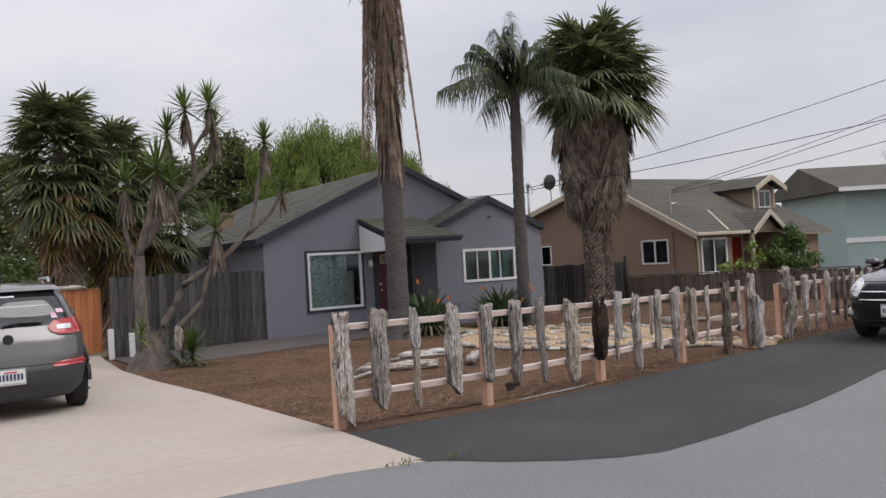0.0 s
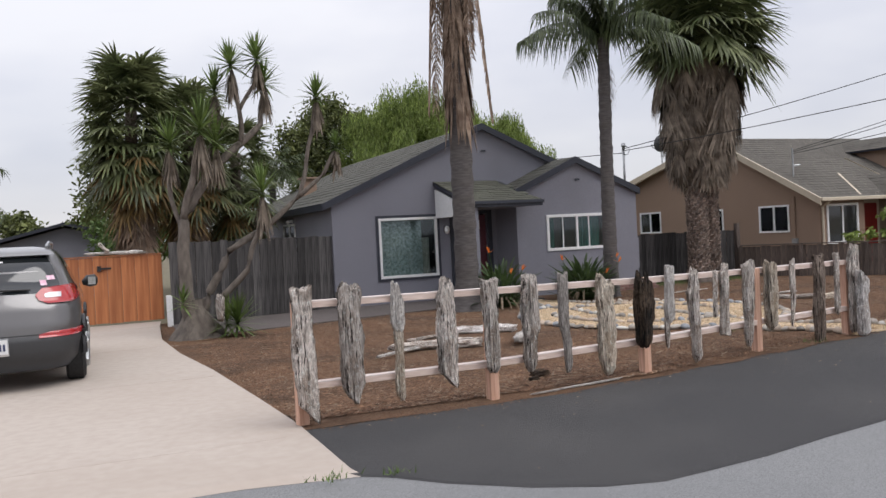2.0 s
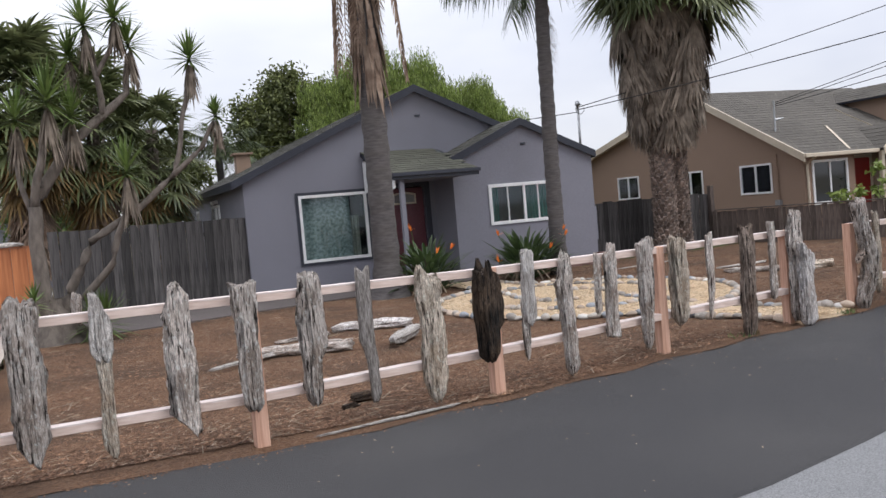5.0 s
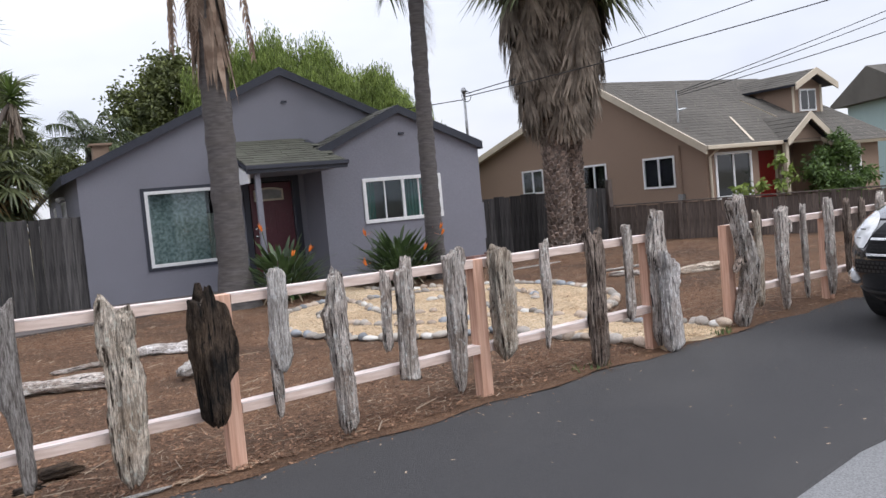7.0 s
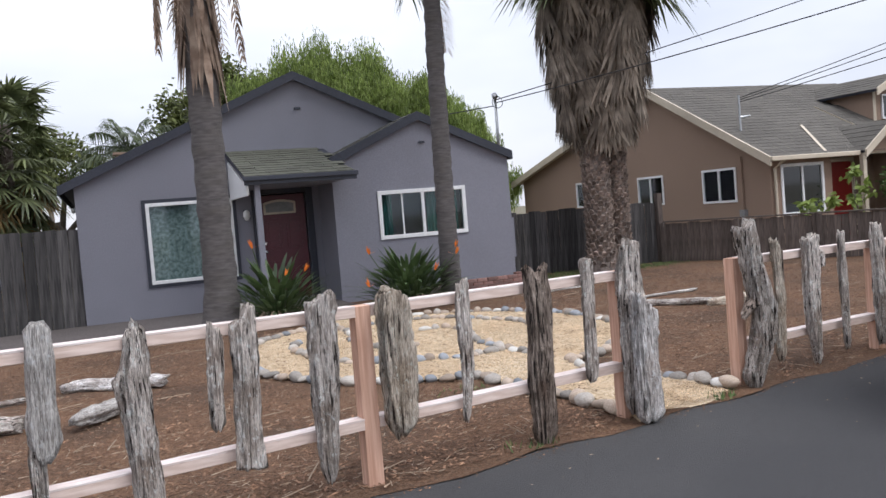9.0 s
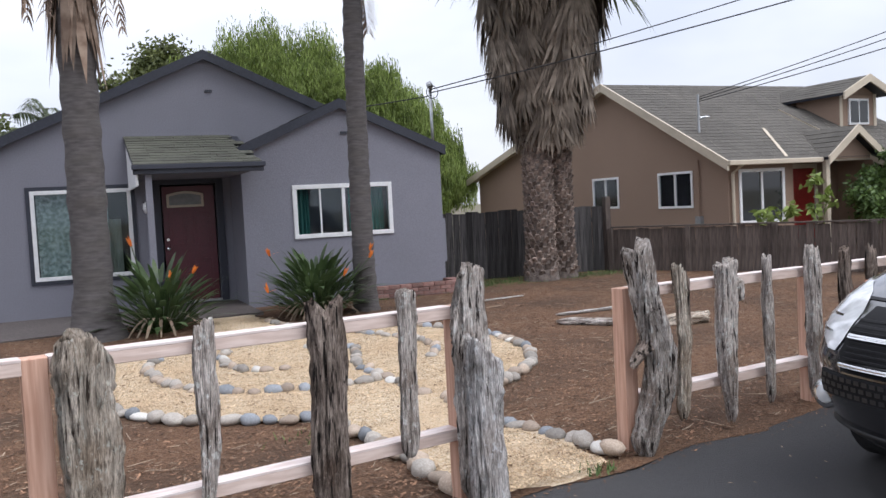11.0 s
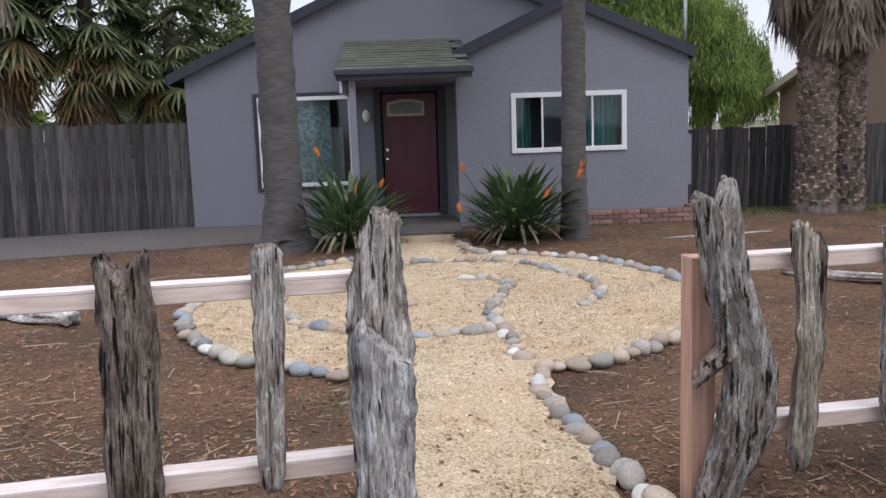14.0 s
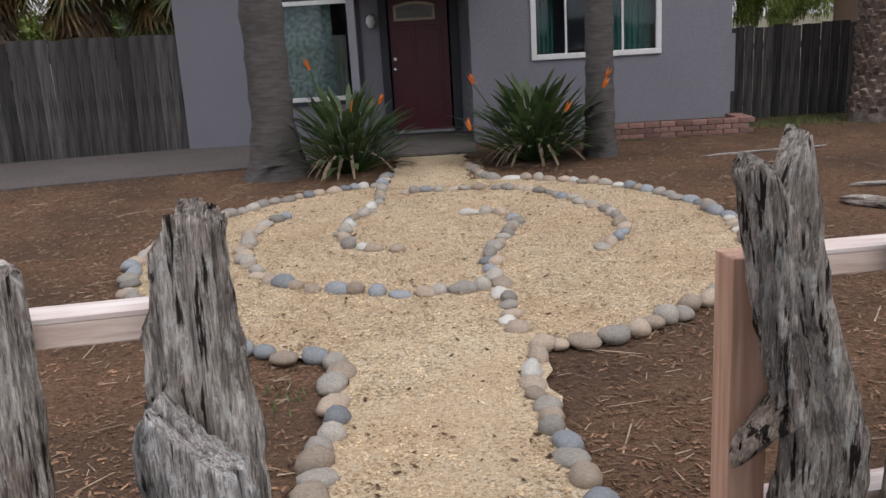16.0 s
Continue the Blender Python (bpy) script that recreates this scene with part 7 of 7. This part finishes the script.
leafy_tree("garden_tree", "yellow-green feathery tree beyond the driveway", (-16.5, 17.0), 3.4, [((-1.6, 0, 2.2), 1.3), ((0.2, 0, 2.4), 1.3), ((2.4, 0, 1.9), 1.1)], 0.2, 1500, "willow", 7, 0.15)
leafy_tree("garden_tree", "bright green shrub tree behind the side fence", (-7.4, 8.0), 2.6, [((-0.8, 0, 1.9), 0.9), ((0.8, 0, 1.8), 0.9)], 0.14, 1600, "leaf", 8, 0.12)
leafy_tree("garden_tree", "dark green tree far behind the side fence", (-12.5, 30.0), 3.2, [((-2.5, 0, 2.3), 1.2), ((0.5, 0, 2.7), 1.3), ((3.5, 0, 2.2), 1.2)], 0.25, 1300, "leaf_dark", 10, 0.2)
leafy_tree("garden_tree", "distant dark tree beyond the tan house", (14.0, 34.0), 5.5, [((-1, 0, 4.4), 1.6), ((1.5, 0, 4.6), 1.6)], 0.25, 1000, "leaf_dark", 11, 0.2)
leafy_tree("porch_shrub", "dense dark green climber shrub on the porch", (15.75, -1.25), 1.8, [((-0.4, 0, 1.0), 0.7), ((0.4, 0, 1.2), 0.75), ((0.1, -0.2, 0.5), 0.7), ((0.2, 0, 1.8), 0.5)], 0.11, 2600, "leaf", 12, 0.05)
leafy_tree("garden_shrub", "leafy light green shrub behind the low fence", (11.6, -2.2), 1.3, [((-0.40, 0, 0.95), 0.24), ((0.25, 0, 1.05), 0.26)], 0.15, 260, "willow", 13, 0.03)
leafy_tree("garden_shrub", "young large-leaved shrub behind the low fence", (12.4, -2.4), 2.0, [((-0.05, 0, 1.65), 0.2), ((0.35, 0, 1.25), 0.2), ((0.05, 0, 1.0), 0.24)], 0.18, 170, "willow", 14, 0.03)
feather_palm("pale feathery palm rising behind the house", (-2.2, 13.0), 4.4, 0.16, 0.03, 18, 16, 2.2, 0)
feather_palm("feathery palm at the far end of the driveway", (-16.2, 9.0), 4.6, 0.2, 0.05, 19, 15, 2.6, 2)
feather_palm("feathery palm behind the side fence", (-12.9, 9.0), 4.0, 0.2, 0.05, 20, 15, 2.4, 2)
bare = thing("bare_tree", "leafless street tree with fine twigs", "tree", (25.5, -1.0, 0))
rnd = random.Random(44)
g, tw, bl = Geo(), Geo(), Geo()
g.ring([((0, 0, 0), 0.16), ((0, 0, 2.0), 0.12), ((0.1, 0, 3.0), 0.09)], 8)
for i in range(16):
    az = i * 2.399
    e = Vector((0.1, 0, 2.4 + 0.05 * i)) + sphere_dir(az, radians(rnd.uniform(25, 75))) * rnd.uniform(1.8, 3.2)
    g.ring([((0.05, 0, 2.2), 0.05), (e * 0.55 + Vector((0, 0, 1.2)), 0.03), (e, 0.01)], 5)
    for k in range(14):
        s = e.lerp(Vector((0.05, 0, 2.4)), rnd.random() * 0.6)
        q = s + Vector((rnd.gauss(0, 0.4), rnd.gauss(0, 0.4), rnd.uniform(0.1, 0.7)))
        tw.ring([(s, 0.008), (q, 0.004)], 3)
        for m in range(3):
            blade(bl, s.lerp(q, rnd.random()), (rnd.gauss(0, 1), rnd.gauss(0, 1), 0.3), (0, 0, 1), 0.06, 0.04, 0, 1)
part("trunk", g, "bark", bare)
part("twigs", tw, "bark", bare, kind="stuff")
part("buds", bl, "sticker", bare, kind="stuff")

# ---- overhead wires ----
for i, (a, b, sag) in enumerate((((4.62, -0.5, 3.72), (25.3, -10.8, 10.4), 0.5), ((4.62, -0.5, 3.66), (16.1, -19, 6.7), 0.4), ((12.1, 0.78, 3.75), (25.4, -10.8, 9.6), 0.35),
                                 ((12.1, 0.78, 3.70), (25.2, -10.8, 9.2), 0.4), ((12.1, 0.78, 3.65), (16.2, -19, 7.0), 0.4), ((4.62, -0.5, 3.6), (-6, 40, 8.0), 0.8))):
    a, b = Vector(a), Vector(b)
    pts = [(a.lerp(b, t / 24) - Vector((0, 0, 4 * sag * (t / 24) * (1 - t / 24))), 0.011) for t in range(25)]
    tagged(part("overhead_wire", Geo().ring(pts, 5), "cable", smooth=True), label="thin black overhead service wire", category="wire", group="overhead wires")
up = thing("utility_pole", "tall wooden utility pole beyond the street corner", "utility pole", (16.1, -19.1, 0))
part("pole", Geo().ring([((0, 0, -0.2), 0.17), ((0, 0, 10.9), 0.12)], 10), "bark", up)
part("crossarm", Geo().box(-1.1, 1.1, -0.06, 0.06, 10.45, 10.58), "bark", up)
up = thing("utility_pole", "tall wooden utility pole past the tan house", "utility pole", (25.3, -10.9, 0))
part("pole", Geo().ring([((0, 0, -0.2), 0.17), ((0, 0, 10.8), 0.12)], 10), "bark", up)
part("crossarm", Geo().box(-1.1, 1.1, -0.06, 0.06, 10.25, 10.38), "bark", up)
up = thing("utility_pole", "wooden utility pole far behind the house", "utility pole", (-6, 40, 0))
part("pole", Geo().ring([((0, 0, -0.2), 0.17), ((0, 0, 8.6), 0.12)], 10), "bark", up)
part("crossarm", Geo().box(-1.1, 1.1, -0.06, 0.06, 7.95, 8.08), "bark", up)


# ---- cars ----
class Shell:
    """A car body as level outlines: (z, rear y, front y, half width)."""

    def __init__(self, levels, e=0.30, nose=0.0, tail=0.0):
        self.l, self.e, self.nose, self.tail = levels, e, nose, tail

    def bow(self, s, front):
        """How far the end falls back at a share s of the half width."""
        return -self.nose * s * s if front else self.tail * s * s

    def at(self, z):
        zs = [q[0] for q in self.l]
        return [float(np.interp(z, zs, [q[k] for q in self.l])) for k in (1, 2, 3)]

    def ends(self, z, s, front, off=0.0):
        r, f, w = self.at(z)
        yc, hl = (r + f) / 2, (f - r) / 2
        c = min(abs(s), 1) ** (1 / self.e)
        y = hl * max(1 - c * c, 0) ** (self.e / 2)
        k = 1 if front else -1
        return (s * (w + off), yc + k * (y + off) + self.bow(s, front), z)

    def side(self, z, y, right, off=0.0):
        r, f, w = self.at(z)
        yc, hl = (r + f) / 2, (f - r) / 2
        q = min(abs((y - yc) / hl), 1) ** (1 / self.e)
        return ((1 if right else -1) * (w * max(1 - q * q, 0) ** (self.e / 2) + off), y, z)

    def body(self, z0, z1, n=44, m=128):
        g = Geo()
        for i in range(n + 1):
            z = z0 + (z1 - z0) * i / n
            r, f, w = self.at(z)
            yc, hl = (r + f) / 2, (f - r) / 2
            k = 2 / self.e
            for j in range(m):
                a = 2 * math.pi * (j + 0.5) / m
                c, s = math.cos(a), math.sin(a)
                q = (abs(c) ** k + abs(s) ** k) ** (-1 / k)
                g.v.append((w * q * c, yc + hl * q * s + self.bow(q * c, s > 0) * min(1, abs(q * s) * 1.1) ** 3, z))
        g.f += [(i * m + j, i * m + (j + 1) % m, (i + 1) * m + (j + 1) % m, (i + 1) * m + j) for i in range(n) for j in range(m)]
        g.f += [tuple(reversed(range(m))), tuple(n * m + j for j in range(m))]
        return g

    def patch(self, rows, front, off=0.008, n=16):
        """A panel on the end: rows of (z, s from, s to)."""
        g = Geo()
        for z, a, b in rows:
            g.v += [self.ends(z, a + (b - a) * i / n, front, off) for i in range(n + 1)]
        m = len(rows)
        g.f += [(r * (n + 1) + i, r * (n + 1) + i + 1, (r + 1) * (n + 1) + i + 1, (r + 1) * (n + 1) + i) for r in range(m - 1) for i in range(n)]
        k = len(g.v)
        g.v += [self.ends(z, a + (b - a) * i / n, front, -0.03) for z, a, b in (rows[0], rows[-1]) for i in range(n + 1)]
        g.f += [(i, i + 1, k + i + 1, k + i) for i in range(n)] + [((m - 1) * (n + 1) + i, (m - 1) * (n + 1) + i + 1, k + n + 2 + i, k + n + 1 + i) for i in range(n)]
        return g

    def side_patch(self, rows, right, off=0.008, n=12):
        g = Geo()
        for z, a, b in rows:
            g.v += [self.side(z, a + (b - a) * i / n, right, off) for i in range(n + 1)]
        g.f += [(r * (n + 1) + i, r * (n + 1) + i + 1, (r + 1) * (n + 1) + i + 1, (r + 1) * (n + 1) + i) for r in range(len(rows) - 1) for i in range(n)]
        return g


def wheel(car, x, y, r=0.35, w=0.22):
    s = 1 if x > 0 else -1
    t = part("wheel", Geo().ring([((x - s * w, y, r), r * 0.9), ((x - s * (w - 0.03), y, r), r), ((x - s * 0.03, y, r), r), ((x, y, r), r * 0.9), ((x + s * 0.004, y, r), r * 0.70)], 32), "tyre", car)
    rim = Geo().ring([((x - s * 0.01, y, r), r * 0.68), ((x + s * 0.008, y, r), r * 0.66)], 28)
    part("rim", rim, "plastic", t)
    for k in range(5):
        a = k * 2 * math.pi / 5
        part("spoke", Geo().ring([((x + s * 0.012, y, r), 0.045), ((x + s * 0.016, y + r * 0.62 * math.cos(a), r + r * 0.62 * math.sin(a)), 0.03)], 6), "steel", t)
    part("wheel_arch", Geo().ring([((x + s * 0.0, y + (r + 0.06) * math.cos(a), r + (r + 0.06) * math.sin(a)), 0.03) for a in [math.pi * i / 14 for i in range(15)]], 6), "black_plastic", car)


def plate(car, c, front, w=0.31, h=0.155, frame_mat="chrome", tilt=0.0):
    x, y, z = c
    k = 1 if front else -1
    p = part("number_plate", Geo().box(x - w / 2, x + w / 2, min(y, y + k * 0.012), max(y, y + k * 0.012), z - h / 2, z + h / 2), "plate", car, "white number plate with dark bars")
    yy = y + k * 0.0145
    fr = Geo().box(x - w / 2 - 0.012, x + w / 2 + 0.012, y - 0.006, y + 0.006, z + h / 2, z + h / 2 + 0.02).box(x - w / 2 - 0.012, x + w / 2 + 0.012, y - 0.006, y + 0.006, z - h / 2 - 0.025, z - h / 2)
    fr.box(x - w / 2 - 0.012, x - w / 2, y - 0.006, y + 0.006, z - h / 2, z + h / 2).box(x + w / 2, x + w / 2 + 0.012, y - 0.006, y + 0.006, z - h / 2, z + h / 2)
    part("plate_frame", fr, frame_mat, p)
    for i in range(7):
        xx = x - w * 0.40 + i * w * 0.125
        part("plate_bar", Geo().box(xx, xx + w * 0.075, yy - 0.002, yy + 0.002, z - h * 0.28, z + h * 0.2), "plate_ink", p)
    part("plate_bar", Geo().box(x - w * 0.22, x + w * 0.22, yy - 0.002, yy + 0.002, z + h * 0.28, z + h * 0.38), "plate_red", p)


kia = thing("parked_suv", "silver-grey compact suv parked on the driveway", "car", (-10.36, -9.05, 0.012), -1.0)
kia.scale = (1.04, 1.04, 1.04)
S = Shell([(0.20, 0.28, 4.05, 0.80), (0.34, 0.05, 4.33, 0.885), (0.52, 0.0, 4.42, 0.92), (0.74, 0.02, 4.40, 0.93), (0.92, 0.07, 4.32, 0.925), (0.98, 0.10, 4.05, 0.915), (1.04, 0.14, 3.55, 0.895), (1.10, 0.18, 3.25, 0.865),
           (1.35, 0.36, 2.75, 0.765), (1.50, 0.50, 2.40, 0.695), (1.58, 0.62, 2.15, 0.64), (1.62, 0.82, 1.95, 0.56), (1.64, 1.1, 1.75, 0.40)], tail=0.10)
part("body", S.body(0.20, 1.64), "kia_paint", kia, smooth=True)
part("rear_bumper", S.patch([(0.22, -0.99, 0.99), (0.34, -0.995, 0.995), (0.46, -0.995, 0.995), (0.56, -0.995, 0.995), (0.62, -0.985, 0.985)], False, 0.012, 40), "plastic", kia, "dark grey plastic rear bumper", smooth=True)
part("rear_window", S.patch([(1.10, -0.83, 0.83), (1.25, -0.84, 0.84), (1.4, -0.84, 0.84), (1.51, -0.82, 0.82)], False, 0.006, 24), "car_glass", kia, "dark tinted rear window", smooth=True)
part("spoiler", S.patch([(1.53, -0.88, 0.88), (1.56, -0.88, 0.88), (1.60, -0.85, 0.85)], False, 0.07, 24), "kia_paint", kia, smooth=True)
for s in (-1, 1):
    lampo = part("tail_lamp", S.patch([(0.98, 0.62 * s, 0.90 * s), (1.02, 0.52 * s, 0.985 * s), (1.08, 0.50 * s, 0.99 * s), (1.15, 0.60 * s, 0.99 * s), (1.17, 0.80 * s, 0.985 * s)], False, 0.018, 16), "red_lamp", kia, "red tail lamp", smooth=True)
    part("clear_lens", S.patch([(1.045, 0.60 * s, 0.78 * s), (1.085, 0.60 * s, 0.80 * s), (1.10, 0.66 * s, 0.80 * s)], False, 0.024, 8), "clear_lamp", lampo)
    part("reflector", S.patch([(0.60, 0.50 * s, 0.96 * s), (0.64, 0.50 * s, 0.97 * s), (0.665, 0.62 * s, 0.97 * s)], False, 0.020, 12), "red_lamp", kia, smooth=True)
    part("side_window", S.side_patch([(1.08, 0.85, 3.0), (1.25, 0.95, 2.75), (1.42, 1.05, 2.4), (1.52, 1.15, 2.15)], s > 0, 0.006), "car_glass", kia, smooth=True)
    m = part("door_mirror", Geo().ring([((s * 0.92, 2.85, 1.10), 0.03), ((s * 1.0, 2.86, 1.12), 0.09), ((s * 1.10, 2.88, 1.13), 0.085), ((s * 1.13, 2.88, 1.13), 0.03)], 12), "black_plastic", kia, smooth=True)
    part("mirror_glass", Geo().box(min(s * 1.0, s * 1.1), max(s * 1.0, s * 1.1), 2.765, 2.772, 1.07, 1.18), "chrome", m)
    part("roof_rail", Geo().ring([((s * 0.56, 0.85, 1.62), 0.02), ((s * 0.58, 1.1, 1.68), 0.02), ((s * 0.58, 2.0, 1.67), 0.02), ((s * 0.56, 2.2, 1.60), 0.02)], 6), "steel", kia)
    for y in (0.86, 3.50):
        wheel(kia, s * 0.93, y, 0.35)
part("wiper", Geo().ring([((-0.05, 0.17, 1.12), 0.018), ((0.1, 0.19, 1.15), 0.014), ((0.40, 0.21, 1.14), 0.01)], 6), "black_plastic", kia)
part("tailgate_seam", S.patch([(0.632, -0.86, 0.86), (0.644, -0.86, 0.86)], False, 0.003, 20), "black_plastic", kia)
part("emblem", Geo().ring([((0, 0.075, 0.965), 0.06), ((0, 0.055, 0.965), 0.055)], 16), "black_plastic", kia, "small dark oval emblem")
plate(kia, (0.0, -0.016, 0.535), False)
part("sticker", S.patch([(1.18, 0.60, 0.68), (1.24, 0.60, 0.68)], False, 0.010, 3), "sticker", kia)
part("sticker", S.patch([(1.24, 0.70, 0.80), (1.29, 0.70, 0.80)], False, 0.010, 3), "sticker", kia)
part("sticker", S.patch([(1.46, -0.14, 0.16), (1.475, -0.14, 0.16)], False, 0.010, 3), "plate", kia)
part("antenna", Geo().ring([((0, 1.0, 1.64), 0.02), ((0, 0.93, 1.78), 0.006)], 6), "black_plastic", kia)

hon = thing("parked_suv", "glossy black suv parked on the asphalt beside the fence", "car", (5.96, -12.70, 0.0), 98)
hon.scale = (1.03, 1.03, 1.05)
H = Shell([(0.22, 0.25, 4.25, 0.80), (0.34, 0.04, 4.44, 0.88), (0.50, 0.0, 4.52, 0.925), (0.66, 0.02, 4.53, 0.925), (0.80, 0.05, 4.45, 0.92), (0.90, 0.08, 4.27, 0.91), (0.96, 0.10, 4.09, 0.90), (1.01, 0.12, 3.85, 0.89), (1.05, 0.14, 3.50, 0.88),
           (1.10, 0.17, 3.20, 0.855), (1.35, 0.34, 2.70, 0.765), (1.52, 0.50, 2.35, 0.68), (1.61, 0.62, 2.1, 0.62), (1.66, 0.85, 1.9, 0.52), (1.68, 1.15, 1.7, 0.36)], 0.31, nose=0.29, tail=0.12)
part("body", H.body(0.22, 1.68), "black_paint", hon, smooth=True)
part("grille", H.patch([(0.62, -0.54, 0.54), (0.70, -0.56, 0.56), (0.80, -0.53, 0.53), (0.885, -0.50, 0.50)], True, 0.007, 24), "grille", hon, smooth=True)
for z, w in ((0.645, 0.53), (0.765, 0.52)):
    part("chrome_bar", H.patch([(z, -w, w), (z + 0.008, -w, w), (z + 0.016, -w, w)], True, 0.020, 24), "chrome", hon, "chrome grille bar", smooth=True)
for i in range(9):
    z = 0.655 + 0.022 * i
    part("grille_slat", H.patch([(z, -0.52, 0.52), (z + 0.008, -0.52, 0.52)], True, 0.012, 20), "grille", hon)
part("emblem", Geo().box(-0.065, -0.052, 4.50, 4.548, 0.705, 0.815).box(0.052, 0.065, 4.50, 4.548, 0.705, 0.815).box(-0.052, 0.052, 4.50, 4.548, 0.705, 0.718).box(-0.052, 0.052, 4.50, 4.548, 0.802, 0.815), "chrome", hon, "plain chrome badge frame", bevel=0.004)
part("lower_grille", H.patch([(0.50, -0.70, 0.70), (0.55, -0.72, 0.72), (0.605, -0.70, 0.70)], True, 0.007, 24), "grille", hon, smooth=True)
g = Geo()
for i in range(30):
    for r in range(3):
        s0 = -0.69 + i * 0.046 + 0.02 * (r % 2)
        g.add([H.ends(0.512 + r * 0.032, s0, True, 0.012), H.ends(0.512 + r * 0.032, s0 + 0.032, True, 0.012), H.ends(0.532 + r * 0.032, s0 + 0.032, True, 0.012), H.ends(0.532 + r * 0.032, s0, True, 0.012)], ((0, 1, 2, 3),))
part("grille_mesh", g, "black_plastic", hon, kind="stuff")
part("lower_lip", H.patch([(0.24, -0.98, 0.98), (0.30, -0.985, 0.985), (0.345, -0.985, 0.985)], True, 0.016, 32), "black_plastic", hon, smooth=True)
part("hood_seam", H.patch([(0.905, -0.72, 0.72), (0.913, -0.72, 0.72)], True, 0.003, 24), "dark", hon)
part("windscreen", H.patch([(1.11, -0.88, 0.88), (1.3, -0.88, 0.88), (1.46, -0.86, 0.86), (1.57, -0.82, 0.82)], True, 0.006, 24), "windscreen", hon, "windscreen with pale sky reflection in its colour", smooth=True)
part("wiper", Geo().ring([((-0.5, 3.26, 1.12), 0.012), ((0.3, 3.24, 1.13), 0.012)], 6), "black_plastic", hon)
for s in (-1, 1):
    hl = part("headlight", H.patch([(0.70, 0.60 * s, 0.66 * s), (0.74, 0.57 * s, 0.76 * s), (0.78, 0.55 * s, 0.85 * s), (0.82, 0.545 * s, 0.90 * s), (0.86, 0.55 * s, 0.91 * s), (0.90, 0.58 * s, 0.92 * s), (0.93, 0.64 * s, 0.92 * s), (0.955, 0.74 * s, 0.915 * s)], True, 0.006, 24), "clear_lamp", hon, "clear wraparound headlight", smooth=True)
    part("indicator", H.patch([(0.90, 0.84 * s, 0.925 * s), (0.94, 0.85 * s, 0.925 * s)], True, 0.010, 6), "amber", hl)
    part("reflector_bowl", H.patch([(0.77, 0.66 * s, 0.76 * s), (0.84, 0.66 * s, 0.76 * s)], True, 0.009, 6), "chrome", hl)
    f = part("fog_lamp", Geo().ring([((s * 0.72, 3.95, 0.455), 0.07), ((s * 0.72, 4.235, 0.455), 0.07), ((s * 0.72, 4.245, 0.455), 0.055)], 18), "chrome", hon, "round chrome-ringed fog lamp", smooth=True)
    part("lens", Geo().ring([((s * 0.72, 4.23, 0.455), 0.055), ((s * 0.72, 4.252, 0.455), 0.04)], 16), "clear_lamp", f, smooth=True)
    part("side_window", H.side_patch([(1.11, 0.8, 3.0), (1.3, 0.92, 2.65), (1.45, 1.02, 2.35), (1.55, 1.12, 2.15)], s > 0, 0.006), "car_glass", hon, smooth=True)
    m = part("door_mirror", Geo().ring([((s * 0.90, 2.62, 1.13), 0.03), ((s * 1.0, 2.63, 1.15), 0.09), ((s * 1.12, 2.61, 1.16), 0.08), ((s * 1.15, 2.61, 1.16), 0.03)], 12), "black_paint", hon, smooth=True)
    part("mirror_trim", Geo().box(min(s * 1.0, s * 1.14), max(s * 1.0, s * 1.14), 2.69, 2.705, 1.11, 1.14), "steel", m)
    for y in (0.85, 3.52):
        wheel(hon, s * 0.905, y, 0.345)
plate(hon, (0.0, 4.535, 0.50), True, 0.29, 0.145, "steel")


# ---- porch shingles ----
rnd = random.Random(77)
sh_n = Vector((0, -0.61, 2.10)).normalized()
sh_d = Vector((0, 2.10, 0.61)).normalized()
shingle_meshes = [Geo().box(-w / 2, w / 2, 0, 0.27, 0, 0.012).mesh("shingle", M["shingle"]) for w in (0.20, 0.24, 0.28)]
tilt = math.atan2(0.61, 2.10) - 0.045
for r in range(11):
    x = -0.96
    while x < 0.92:
        k = rnd.randrange(3)
        w = (0.20, 0.24, 0.28)[k]
        if x + w > 0.99:
            break
        p = Vector((x + w / 2, -2.13, 2.325)) + sh_d * (r * 0.195) + sh_n * (0.012 + rnd.uniform(0, 0.006))
        ob = part("shingle", shingle_meshes[k], "shingle", porch)
        ob.location = p
        ob.rotation_euler = (tilt, 0, rnd.uniform(-0.012, 0.012))
        x += w + 0.006
